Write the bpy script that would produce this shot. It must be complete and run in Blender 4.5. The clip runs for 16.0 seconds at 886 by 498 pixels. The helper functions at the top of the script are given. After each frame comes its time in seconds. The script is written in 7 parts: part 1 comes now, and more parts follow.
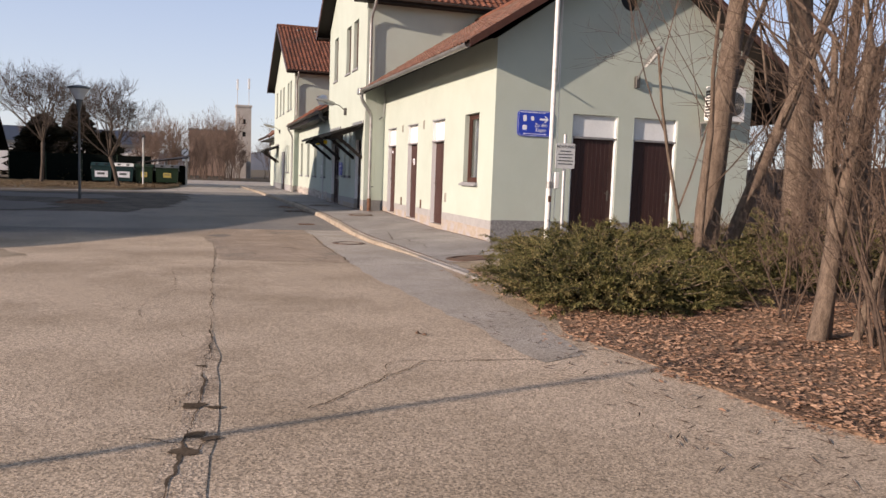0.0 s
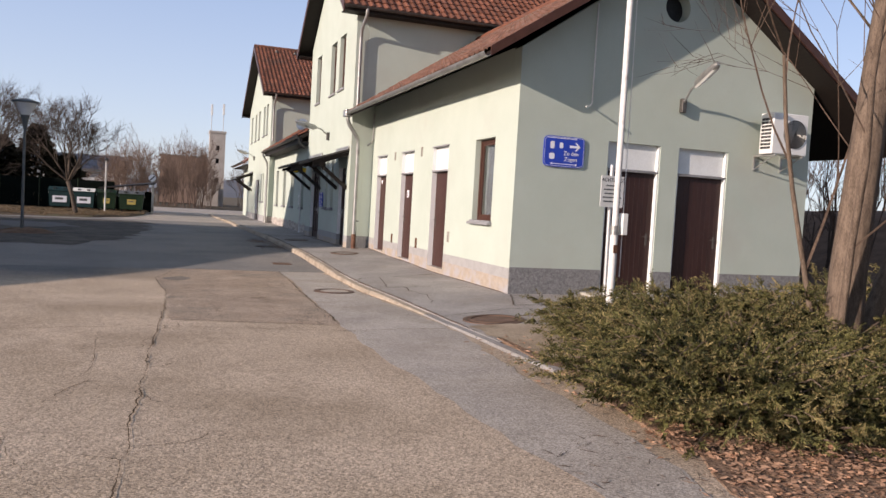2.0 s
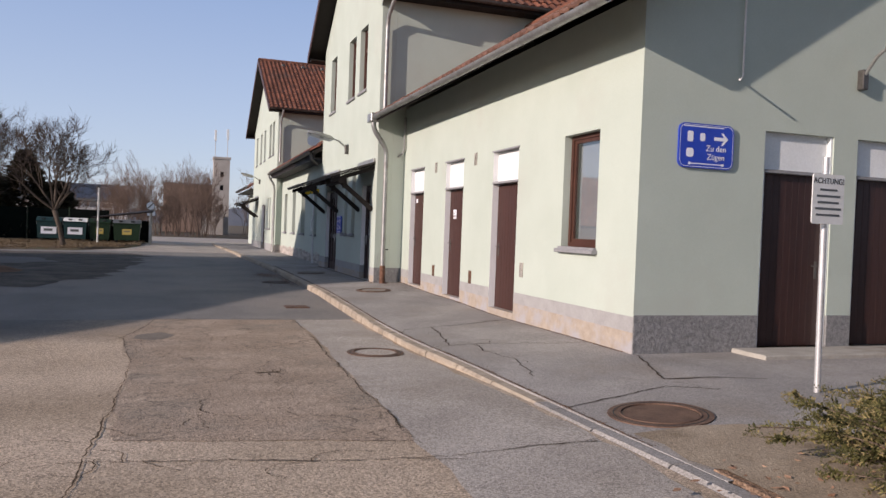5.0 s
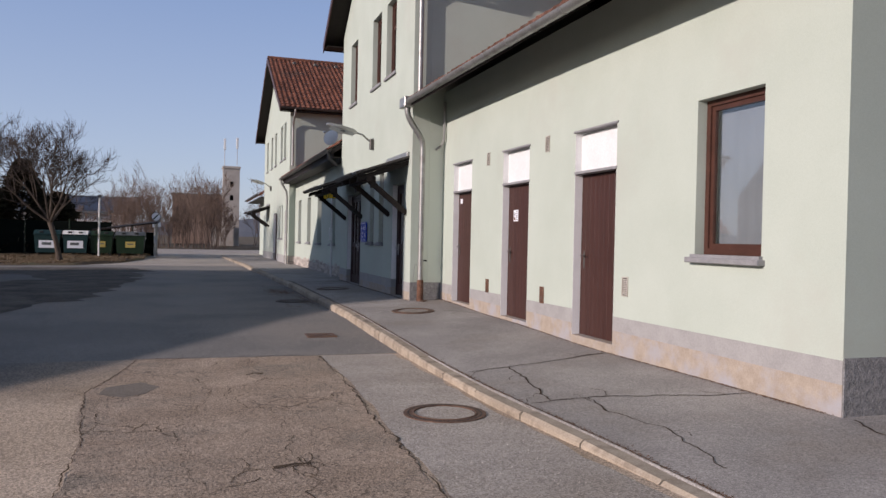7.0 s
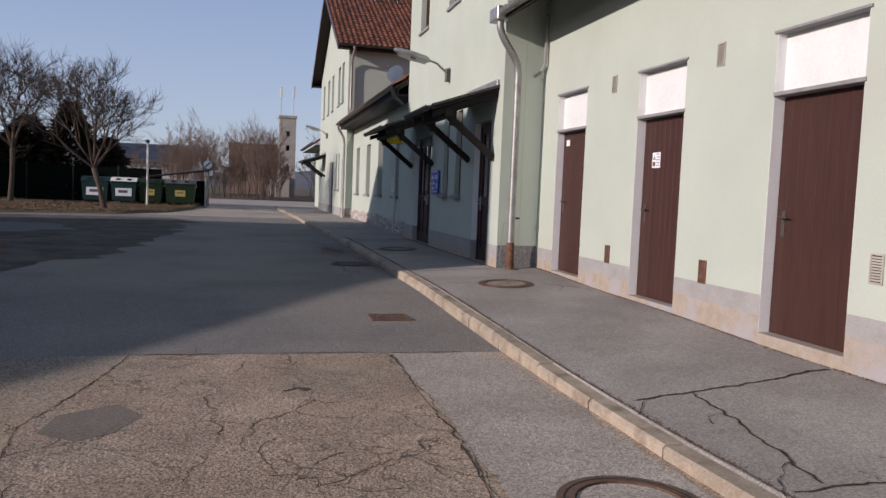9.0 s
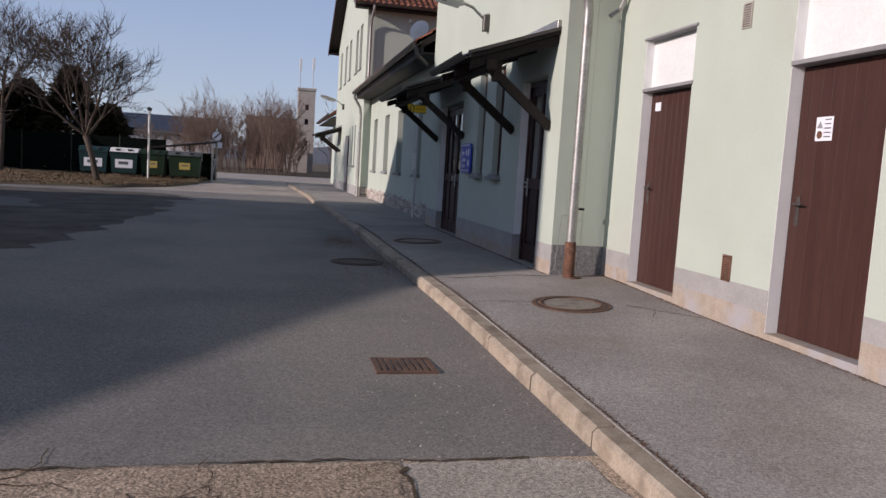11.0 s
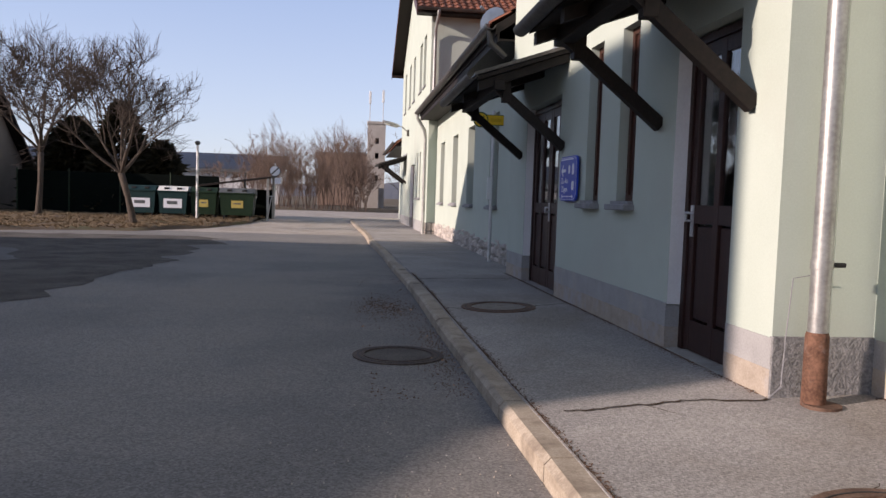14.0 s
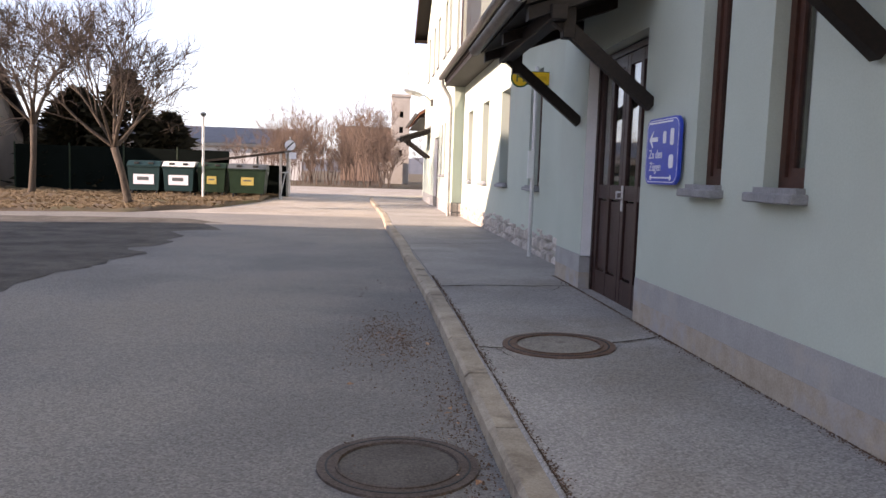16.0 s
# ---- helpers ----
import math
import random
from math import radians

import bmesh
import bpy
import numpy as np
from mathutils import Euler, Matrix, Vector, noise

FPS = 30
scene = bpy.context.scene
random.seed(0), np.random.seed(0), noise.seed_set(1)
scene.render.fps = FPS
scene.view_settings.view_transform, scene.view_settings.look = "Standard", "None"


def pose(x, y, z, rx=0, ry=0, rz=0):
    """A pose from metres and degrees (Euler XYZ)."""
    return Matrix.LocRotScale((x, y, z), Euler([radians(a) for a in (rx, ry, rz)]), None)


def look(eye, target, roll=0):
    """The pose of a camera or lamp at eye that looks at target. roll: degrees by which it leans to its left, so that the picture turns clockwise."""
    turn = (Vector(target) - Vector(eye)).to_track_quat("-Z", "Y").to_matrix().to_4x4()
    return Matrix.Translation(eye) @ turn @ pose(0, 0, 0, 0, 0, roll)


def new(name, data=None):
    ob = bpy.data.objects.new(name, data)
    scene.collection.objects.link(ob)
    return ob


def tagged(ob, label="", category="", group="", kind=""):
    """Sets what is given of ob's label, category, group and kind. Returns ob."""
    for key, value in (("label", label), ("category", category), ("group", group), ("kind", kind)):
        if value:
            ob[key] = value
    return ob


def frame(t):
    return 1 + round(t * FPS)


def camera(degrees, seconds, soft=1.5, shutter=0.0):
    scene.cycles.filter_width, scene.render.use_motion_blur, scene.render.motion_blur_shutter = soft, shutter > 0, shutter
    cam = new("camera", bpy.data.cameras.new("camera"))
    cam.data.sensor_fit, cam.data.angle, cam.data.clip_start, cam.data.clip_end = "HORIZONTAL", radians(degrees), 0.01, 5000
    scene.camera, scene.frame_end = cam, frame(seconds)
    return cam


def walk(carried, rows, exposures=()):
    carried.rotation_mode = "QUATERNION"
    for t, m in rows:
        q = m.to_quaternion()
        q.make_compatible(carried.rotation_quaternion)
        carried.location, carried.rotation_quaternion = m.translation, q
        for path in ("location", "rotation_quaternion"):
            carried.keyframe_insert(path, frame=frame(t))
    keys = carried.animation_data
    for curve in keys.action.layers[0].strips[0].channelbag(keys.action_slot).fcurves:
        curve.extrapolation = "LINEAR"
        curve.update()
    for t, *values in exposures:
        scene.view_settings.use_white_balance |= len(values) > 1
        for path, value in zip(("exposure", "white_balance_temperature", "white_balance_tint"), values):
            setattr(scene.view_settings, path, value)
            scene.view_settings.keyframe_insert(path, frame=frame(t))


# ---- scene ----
cam = camera(59.7, 16.0)
PATH = [
    (0, (-0.032, -0.035, 1.495), (0.573, 1.861, 1.305), 2.1),
    (0.5, (0.0, 0.658, 1.567), (0.615, 2.559, 1.49), -0.2),
    (1, (0.097, 1.431, 1.572), (0.753, 3.319, 1.515), 1.2),
    (1.5, (0.195, 2.236, 1.54), (0.861, 4.107, 1.3), 2.3),
    (2, (0.294, 3.017, 1.542), (0.963, 4.899, 1.437), 3.3),
    (2.5, (0.346, 3.71, 1.532), (0.992, 5.602, 1.497), 2.8),
    (3, (0.479, 4.515, 1.531), (1.13, 6.4, 1.37), 2.6),
    (3.5, (0.587, 5.273, 1.534), (1.235, 7.16, 1.397), 2.6),
    (4, (0.713, 6.018, 1.549), (1.379, 7.902, 1.468), 1.6),
    (4.2, (0.719, 6.28, 1.524), (1.373, 8.169, 1.461), 2.3),
    (6.3, (0.837, 9.324, 1.47), (1.479, 11.218, 1.43), 1.8),
    (6.5, (0.891, 9.679, 1.459), (1.526, 11.575, 1.418), 1.9),
    (7, (1.001, 10.492, 1.455), (1.626, 12.392, 1.43), 1.2),
    (7.5, (1.052, 11.323, 1.407), (1.453, 13.282, 1.355), 1.8),
    (8, (1.177, 12.134, 1.413), (1.58, 14.089, 1.3), 1.1),
    (8.5, (1.243, 12.97, 1.396), (1.698, 14.912, 1.25), 1.5),
    (9, (1.349, 13.7, 1.378), (1.842, 15.633, 1.233), 2.3),
    (9.2, (1.372, 14.044, 1.4), (1.829, 15.98, 1.191), 3.4),
    (11.3, (2.046, 17.211, 1.361), (2.492, 19.151, 1.162), 3.5),
    (11.5, (2.125, 17.475, 1.333), (2.619, 19.41, 1.225), 3.7),
    (12, (2.314, 18.212, 1.328), (2.897, 20.122, 1.214), 3.9),
    (12.5, (2.444, 18.986, 1.318), (2.897, 20.929, 1.177), 6.1),
    (13, (2.579, 19.704, 1.328), (3.016, 21.655, 1.327), 2.1),
    (13.5, (2.638, 20.435, 1.301), (2.916, 22.413, 1.196), 5.0),
    (14, (2.713, 21.181, 1.32), (2.964, 23.161, 1.192), 1.9),
    (14.5, (2.744, 21.899, 1.321), (2.946, 23.882, 1.15), 3.5),
    (15, (2.786, 22.584, 1.354), (2.968, 24.569, 1.19), 2.5),
    (15.5, (2.868, 23.281, 1.351), (3.042, 25.263, 1.144), 2.1),
    (16, (3.012, 23.963, 1.376), (3.198, 25.945, 1.182), 1.9),
]
EXPOSURES = [(0.0, 0.67, 8300, 24), (1.5, 0.66, 7950, 23), (3.5, 0.59, 7700, 23), (7.0, 0.19, 7200, 24), (9.0, 0.13, 7250, 24), (12.0, 0.20, 7200, 25), (13.0, 0.35, 7350, 25), (14.5, 0.95, 7950, 27), (16.0, 1.76, 8750, 29)]
walk(cam, [(t, look(eye, target, roll)) for t, eye, target, roll in PATH], EXPOSURES)

# ---- light: low winter sun from the street side, clear sky ----
SUN = Vector((2.0, 0.53, -0.62)).normalized()
world = bpy.data.worlds.new("sky")
scene.world = world
world.use_nodes = True
sky = world.node_tree.nodes.new("ShaderNodeTexSky")
sky.sky_type, sky.sun_disc = "NISHITA", False
sky.sun_elevation = math.asin(-SUN.z)
sky.sun_rotation = math.atan2(-SUN.x, -SUN.y)
sky.air_density, sky.dust_density, sky.ozone_density = 0.9, 0.8, 5.0
background = world.node_tree.nodes["Background"]
background.inputs["Strength"].default_value = 0.100
haze = world.node_tree.nodes.new("ShaderNodeMix")  # winter haze, palest towards the horizon
haze.data_type = "RGBA"
haze.inputs["Factor"].default_value = 0.55
around, height = world.node_tree.nodes.new("ShaderNodeTexCoord"), world.node_tree.nodes.new("ShaderNodeSeparateXYZ")
world.node_tree.links.new(around.outputs["Generated"], height.inputs[0])
veil = world.node_tree.nodes.new("ShaderNodeValToRGB")
veil.color_ramp.elements[0].position, veil.color_ramp.elements[0].color = 0.0, (0.45, 0.575, 0.70, 1)
veil.color_ramp.elements[1].position, veil.color_ramp.elements[1].color = 0.75, (0.125, 0.178, 0.25, 1)
middle = veil.color_ramp.elements.new(0.28)
middle.color = (0.245, 0.385, 0.62, 1)
world.node_tree.links.new(height.outputs["Z"], veil.inputs["Fac"])
gain = world.node_tree.nodes.new("ShaderNodeVectorMath")
gain.operation = "SCALE"
gain.inputs["Scale"].default_value = 12.0
world.node_tree.links.new(veil.outputs["Color"], gain.inputs[0])
world.node_tree.links.new(sky.outputs["Color"], haze.inputs["A"])
world.node_tree.links.new(gain.outputs["Vector"], haze.inputs["B"])
world.node_tree.links.new(haze.outputs["Result"], background.inputs["Color"])
lamp = bpy.data.lights.new("sun", "SUN")
lamp.energy, lamp.angle, lamp.color = 3.4, radians(0.6), (1.0, 0.977, 0.957)
new("sun", lamp).matrix_world = look((-40, -10, 14), Vector((-40, -10, 14)) + SUN)


# ---- geometry helpers ----
class Geo:
    """Vertices and faces gathered for one mesh."""

    def __init__(self):
        self.v, self.f = [], []

    def add(self, verts, faces):
        n = len(self.v)
        self.v.extend(tuple(p) for p in verts)
        self.f.extend(tuple(n + i for i in face) for face in faces)
        return self

    def box(self, a, b, bevel=0.0, m=None):
        (x0, y0, z0), (x1, y1, z1) = a, b
        if bevel <= 0:
            vs = [(x, y, z) for x in (x0, x1) for y in (y0, y1) for z in (z0, z1)]
            fs = [(0, 1, 3, 2), (4, 6, 7, 5), (0, 4, 5, 1), (2, 3, 7, 6), (0, 2, 6, 4), (1, 5, 7, 3)]
        else:
            bm = bmesh.new()
            bmesh.ops.create_cube(bm, size=1, matrix=Matrix.LocRotScale(((x0 + x1) / 2, (y0 + y1) / 2, (z0 + z1) / 2), None, (abs(x1 - x0), abs(y1 - y0), abs(z1 - z0))))
            bmesh.ops.bevel(bm, geom=bm.edges[:], offset=bevel, segments=1, affect="EDGES")
            vs = [v.co.copy() for v in bm.verts]
            fs = [[v.index for v in f.verts] for f in bm.faces]
            bm.free()
        if m is not None:
            vs = [m @ Vector(p) for p in vs]
        return self.add(vs, fs)

    def tube(self, pts, r, n=8, cap=True):
        pts = [Vector(p) for p in pts]
        rs = r if isinstance(r, (list, tuple)) else [r] * len(pts)
        vs, fs, side = [], [], None
        for i, p in enumerate(pts):
            d = (pts[min(i + 1, len(pts) - 1)] - pts[max(i - 1, 0)]).normalized()
            if side is None:
                side = d.orthogonal().normalized()
            side = (side - d * side.dot(d)).normalized()
            up = d.cross(side)
            for k in range(n):
                a = 2 * math.pi * k / n
                vs.append(p + (side * math.cos(a) + up * math.sin(a)) * rs[i])
        for i in range(len(pts) - 1):
            for k in range(n):
                fs.append((i * n + k, i * n + (k + 1) % n, (i + 1) * n + (k + 1) % n, (i + 1) * n + k))
        if cap:
            fs.append(tuple(range(n))[::-1])
            fs.append(tuple((len(pts) - 1) * n + k for k in range(n)))
        return self.add(vs, fs)

    def prism(self, poly, axis, p, q):
        """A polygon in the plane across the axis, drawn out from p to q."""
        def put(c, w):
            return (w, c[0], c[1]) if axis == "x" else (c[0], w, c[1]) if axis == "y" else (c[0], c[1], w)
        n = len(poly)
        vs = [put(c, p) for c in poly] + [put(c, q) for c in poly]
        fs = [tuple(range(n))[::-1], tuple(range(n, 2 * n))]
        fs += [(i, (i + 1) % n, n + (i + 1) % n, n + i) for i in range(n)]
        return self.add(vs, fs)

    def sheet(self, fn, us, vs_):
        """A grid of points fn(u, v)."""
        n = len(self.v)
        self.v.extend(tuple(fn(u, v)) for v in vs_ for u in us)
        w = len(us)
        for j in range(len(vs_) - 1):
            for i in range(w - 1):
                a = n + j * w + i
                self.f.append((a, a + 1, a + w + 1, a + w))
        return self

    def wall(self, axis, p, t, u0, u1, z0, z1, holes=()):
        """A wall across the axis, its outer face at p and t thick, with holes (u0, u1, z0, z1) right through it."""
        us = sorted({u0, u1, *[min(max(h[k], u0), u1) for h in holes for k in (0, 1)]})
        zs = sorted({z0, z1, *[min(max(h[k], z0), z1) for h in holes for k in (2, 3)]})
        def solid(i, j):
            if not (0 <= i < len(us) - 1 and 0 <= j < len(zs) - 1):
                return False
            cu, cz = (us[i] + us[i + 1]) / 2, (zs[j] + zs[j + 1]) / 2
            return not any(h[0] < cu < h[1] and h[2] < cz < h[3] for h in holes)
        def pt(u, z, w):
            return (w, u, z) if axis == "x" else (u, w, z)
        for i in range(len(us) - 1):
            for j in range(len(zs) - 1):
                if not solid(i, j):
                    continue
                a, b, c, d = us[i], us[i + 1], zs[j], zs[j + 1]
                for w in (p, p + t):
                    self.add([pt(a, c, w), pt(b, c, w), pt(b, d, w), pt(a, d, w)], [(0, 1, 2, 3)])
                for ni, nj, e in ((i - 1, j, ((a, c), (a, d))), (i + 1, j, ((b, c), (b, d))), (i, j - 1, ((a, c), (b, c))), (i, j + 1, ((a, d), (b, d)))):
                    if not solid(ni, nj):
                        (ua, za), (ub, zb) = e
                        self.add([pt(ua, za, p), pt(ub, zb, p), pt(ub, zb, p + t), pt(ua, za, p + t)], [(0, 1, 2, 3)])
        return self


def mesh(name, geo, material, smooth=False):
    me = bpy.data.meshes.new(name)
    me.from_pydata(geo.v, [], geo.f)
    bm = bmesh.new()
    bm.from_mesh(me)
    if len(bm.verts) < 60000:
        bmesh.ops.remove_doubles(bm, verts=bm.verts[:], dist=0.00005)
        bmesh.ops.recalc_face_normals(bm, faces=bm.faces[:])
    bm.to_mesh(me)
    bm.free()
    me.materials.append(material)
    if smooth:
        me.shade_smooth()
        me.set_sharp_from_angle(angle=radians(40))
    return me


BASES = {}


def thing(name, at, label, category, group="", kind=""):
    ob = new(name)
    ob.empty_display_size = 0.2
    ob.location = at
    BASES[ob.name] = Matrix.Translation(at)
    return tagged(ob, label, category, group, kind)


def part(name, geo, material, parent=None, label="", smooth=False):
    """One mesh under a thing or a part; the geometry is in world coordinates."""
    ob = new(name, mesh(name, geo, material, smooth) if isinstance(geo, Geo) else geo)
    if parent is not None:
        ob.parent = parent
        if parent.name in BASES:
            ob.matrix_parent_inverse = BASES[parent.name].inverted()
    if label:
        tagged(ob, label)
    return ob


def solo(name, geo, material, label, category, kind="", smooth=False, group=""):
    return tagged(part(name, geo, material, None, "", smooth), label, category, group, kind)


# ---- materials ----
def mat(name, low, high, rough=0.8, scale=6.0, fine=60.0, bump=0.15, metal=0.0, per=0.0, stain=None, stain_scale=0.7, stain_at=0.6, spec=0.3, dist=0.01, stretch=None, speck=0.0, craze=0.0, fade=None):
    """A surface whose colour wanders between low and high at two scales, with relief; stain: a third colour in large patches; per: change from piece to piece."""
    m = bpy.data.materials.new(name)
    m.use_nodes = True
    nt = m.node_tree
    N, L = nt.nodes.new, nt.links.new
    bsdf = nt.nodes["Principled BSDF"]
    geo = N("ShaderNodeNewGeometry")
    src = geo.outputs["Position"]
    if stretch:
        mp = N("ShaderNodeMapping")
        mp.inputs["Scale"].default_value = stretch
        L(src, mp.inputs["Vector"])
        src = mp.outputs["Vector"]
    big, small = N("ShaderNodeTexNoise"), N("ShaderNodeTexNoise")
    for t, s, d in ((big, scale, 4), (small, fine, 3)):
        t.inputs["Scale"].default_value, t.inputs["Detail"].default_value = s, d
        L(src, t.inputs["Vector"])
    mean = N("ShaderNodeMath")
    mean.operation = "ADD"
    half = N("ShaderNodeMath")
    half.operation = "MULTIPLY"
    half.inputs[1].default_value = 0.5
    L(big.outputs["Fac"], mean.inputs[0])
    L(small.outputs["Fac"], mean.inputs[1])
    L(mean.outputs[0], half.inputs[0])
    ramp = N("ShaderNodeValToRGB")
    ramp.color_ramp.elements[0].position, ramp.color_ramp.elements[1].position = 0.36, 0.64
    ramp.color_ramp.elements[0].color, ramp.color_ramp.elements[1].color = (*low, 1), (*high, 1)
    L(half.outputs[0], ramp.inputs["Fac"])
    out = ramp.outputs["Color"]
    if stain:
        st = N("ShaderNodeTexNoise")
        st.inputs["Scale"].default_value, st.inputs["Detail"].default_value, st.inputs["Roughness"].default_value = stain_scale, 6, 0.65
        L(geo.outputs["Position"], st.inputs["Vector"])
        sr = N("ShaderNodeMapRange")
        sr.inputs["From Min"].default_value, sr.inputs["From Max"].default_value = stain_at - 0.08, stain_at + 0.1
        L(st.outputs["Fac"], sr.inputs["Value"])
        mx = N("ShaderNodeMix")
        mx.data_type = "RGBA"
        L(sr.outputs["Result"], mx.inputs["Factor"])
        L(out, mx.inputs["A"])
        mx.inputs["B"].default_value = (*stain, 1)
        out = mx.outputs["Result"]
    # fade: shade put into the colour, a darker pair towards +y and -x
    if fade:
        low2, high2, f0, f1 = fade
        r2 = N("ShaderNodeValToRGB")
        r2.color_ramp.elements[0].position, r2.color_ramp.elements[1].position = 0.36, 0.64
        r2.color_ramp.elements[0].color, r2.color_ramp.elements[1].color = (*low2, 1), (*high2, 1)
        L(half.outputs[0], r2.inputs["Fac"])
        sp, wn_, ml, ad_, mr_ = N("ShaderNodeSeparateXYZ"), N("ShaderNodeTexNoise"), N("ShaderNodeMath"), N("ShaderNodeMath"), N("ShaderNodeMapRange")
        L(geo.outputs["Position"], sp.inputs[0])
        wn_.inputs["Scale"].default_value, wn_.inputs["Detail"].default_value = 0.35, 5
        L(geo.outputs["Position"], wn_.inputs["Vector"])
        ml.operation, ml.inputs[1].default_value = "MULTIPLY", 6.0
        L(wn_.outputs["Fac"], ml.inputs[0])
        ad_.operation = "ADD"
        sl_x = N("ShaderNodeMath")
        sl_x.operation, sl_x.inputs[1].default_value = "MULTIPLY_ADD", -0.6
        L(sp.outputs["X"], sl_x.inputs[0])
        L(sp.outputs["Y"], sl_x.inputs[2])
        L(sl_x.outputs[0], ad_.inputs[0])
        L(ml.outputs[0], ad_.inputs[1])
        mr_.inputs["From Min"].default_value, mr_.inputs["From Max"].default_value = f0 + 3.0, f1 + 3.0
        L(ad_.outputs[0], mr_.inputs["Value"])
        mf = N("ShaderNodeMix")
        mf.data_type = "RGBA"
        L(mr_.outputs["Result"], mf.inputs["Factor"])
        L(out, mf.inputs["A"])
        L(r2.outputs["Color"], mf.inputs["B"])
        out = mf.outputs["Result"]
    if speck:
        vo = N("ShaderNodeTexVoronoi")
        vo.inputs["Scale"].default_value = 90
        L(geo.outputs["Position"], vo.inputs["Vector"])
        sx = N("ShaderNodeSeparateColor")
        L(vo.outputs["Color"], sx.inputs[0])
        vr = N("ShaderNodeMapRange")
        vr.inputs["To Min"].default_value, vr.inputs["To Max"].default_value = 1 - speck, 1 + speck
        L(sx.outputs[0], vr.inputs["Value"])
        hv = N("ShaderNodeHueSaturation")
        L(vr.outputs["Result"], hv.inputs["Value"])
        L(out, hv.inputs["Color"])
        out = hv.outputs["Color"]
    if craze:
        wp = N("ShaderNodeMix")
        wp.data_type = "RGBA"
        wp.inputs["Factor"].default_value = 0.5
        L(geo.outputs["Position"], wp.inputs["A"])
        L(big.outputs["Color"], wp.inputs["B"])
        ve = N("ShaderNodeTexVoronoi")
        ve.feature = "DISTANCE_TO_EDGE"
        ve.inputs["Scale"].default_value = craze
        L(wp.outputs["Result"], ve.inputs["Vector"])
        er = N("ShaderNodeMapRange")
        er.inputs["From Min"].default_value, er.inputs["From Max"].default_value = 0.006, 0.034
        er.inputs["To Min"].default_value = 0.5
        L(ve.outputs["Distance"], er.inputs["Value"])
        hc = N("ShaderNodeHueSaturation")
        some = N("ShaderNodeTexNoise")
        some.inputs["Scale"].default_value, some.inputs["Detail"].default_value = 1.1, 3
        L(geo.outputs["Position"], some.inputs["Vector"])
        where, blend = N("ShaderNodeMapRange"), N("ShaderNodeMix")
        where.inputs["From Min"].default_value, where.inputs["From Max"].default_value = 0.46, 0.62
        L(some.outputs["Fac"], where.inputs["Value"])
        L(where.outputs["Result"], blend.inputs["Factor"])
        blend.inputs["A"].default_value = 1.0
        L(er.outputs["Result"], blend.inputs["B"])
        L(blend.outputs["Result"], hc.inputs["Value"])
        L(out, hc.inputs["Color"])
        out = hc.outputs["Color"]
    if per:
        info, isl = N("ShaderNodeObjectInfo"), N("ShaderNodeNewGeometry")
        ad = N("ShaderNodeMath")
        ad.operation = "ADD"
        L(info.outputs["Random"], ad.inputs[0])
        L(isl.outputs["Random Per Island"], ad.inputs[1])
        fr = N("ShaderNodeMath")
        fr.operation = "FRACT"
        L(ad.outputs[0], fr.inputs[0])
        mr = N("ShaderNodeMapRange")
        mr.inputs["To Min"].default_value, mr.inputs["To Max"].default_value = 1 - per, 1 + per
        L(fr.outputs[0], mr.inputs["Value"])
        hs = N("ShaderNodeHueSaturation")
        L(mr.outputs["Result"], hs.inputs["Value"])
        L(out, hs.inputs["Color"])
        out = hs.outputs["Color"]
    L(out, bsdf.inputs["Base Color"])
    bsdf.inputs["Roughness"].default_value = rough
    bsdf.inputs["Metallic"].default_value = metal
    bsdf.inputs["Specular IOR Level"].default_value = spec
    if bump:
        bp = N("ShaderNodeBump")
        bp.inputs["Strength"].default_value, bp.inputs["Distance"].default_value = bump, dist
        L(half.outputs[0], bp.inputs["Height"])
        L(bp.outputs["Normal"], bsdf.inputs["Normal"])
    return m


PLASTER = mat("plaster", (0.418, 0.474, 0.408), (0.471, 0.529, 0.461), 0.9, 1.3, 90, 0.12, stain=(0.432, 0.462, 0.402), stain_scale=0.5, stain_at=0.62, dist=0.004)
ROUGHCAST = mat("roughcast", (0.14, 0.14, 0.14), (0.30, 0.295, 0.29), 0.95, 25, 70, 0.8, dist=0.02)
PLINTH = mat("plinth_paint", (0.285, 0.280, 0.272), (0.365, 0.358, 0.348), 0.9, 5, 70, 0.2, stain=(0.42, 0.37, 0.32), stain_scale=1.2, stain_at=0.66)
WORN = mat("worn_render", (0.31, 0.258, 0.205), (0.42, 0.355, 0.29), 0.95, 9, 80, 0.5, stain=(0.36, 0.35, 0.36), stain_scale=2.2, stain_at=0.55)
REVEAL = mat("reveal_paint", (0.76, 0.76, 0.75), (0.84, 0.84, 0.83), 0.85, 5, 60, 0.1)
WHITE = mat("white_panel", (0.66, 0.685, 0.675), (0.75, 0.775, 0.765), 0.6, 3, 40, 0.03)
TILE = mat("roof_tile", (0.125, 0.048, 0.030), (0.24, 0.090, 0.052), 0.75, 3, 50, 0.3, per=0.28, stain=(0.10, 0.06, 0.045), stain_scale=0.9, stain_at=0.62)
TILE_OLD = mat("weathered_tile", (0.14, 0.07, 0.05), (0.24, 0.12, 0.085), 0.8, 3, 50, 0.3, per=0.25, stain=(0.17, 0.13, 0.10), stain_scale=1.4, stain_at=0.6)
DARKWOOD = mat("dark_wood", (0.007, 0.005, 0.004), (0.020, 0.013, 0.010), 0.65, 5, 60, 0.3, stretch=(6, 1, 6))
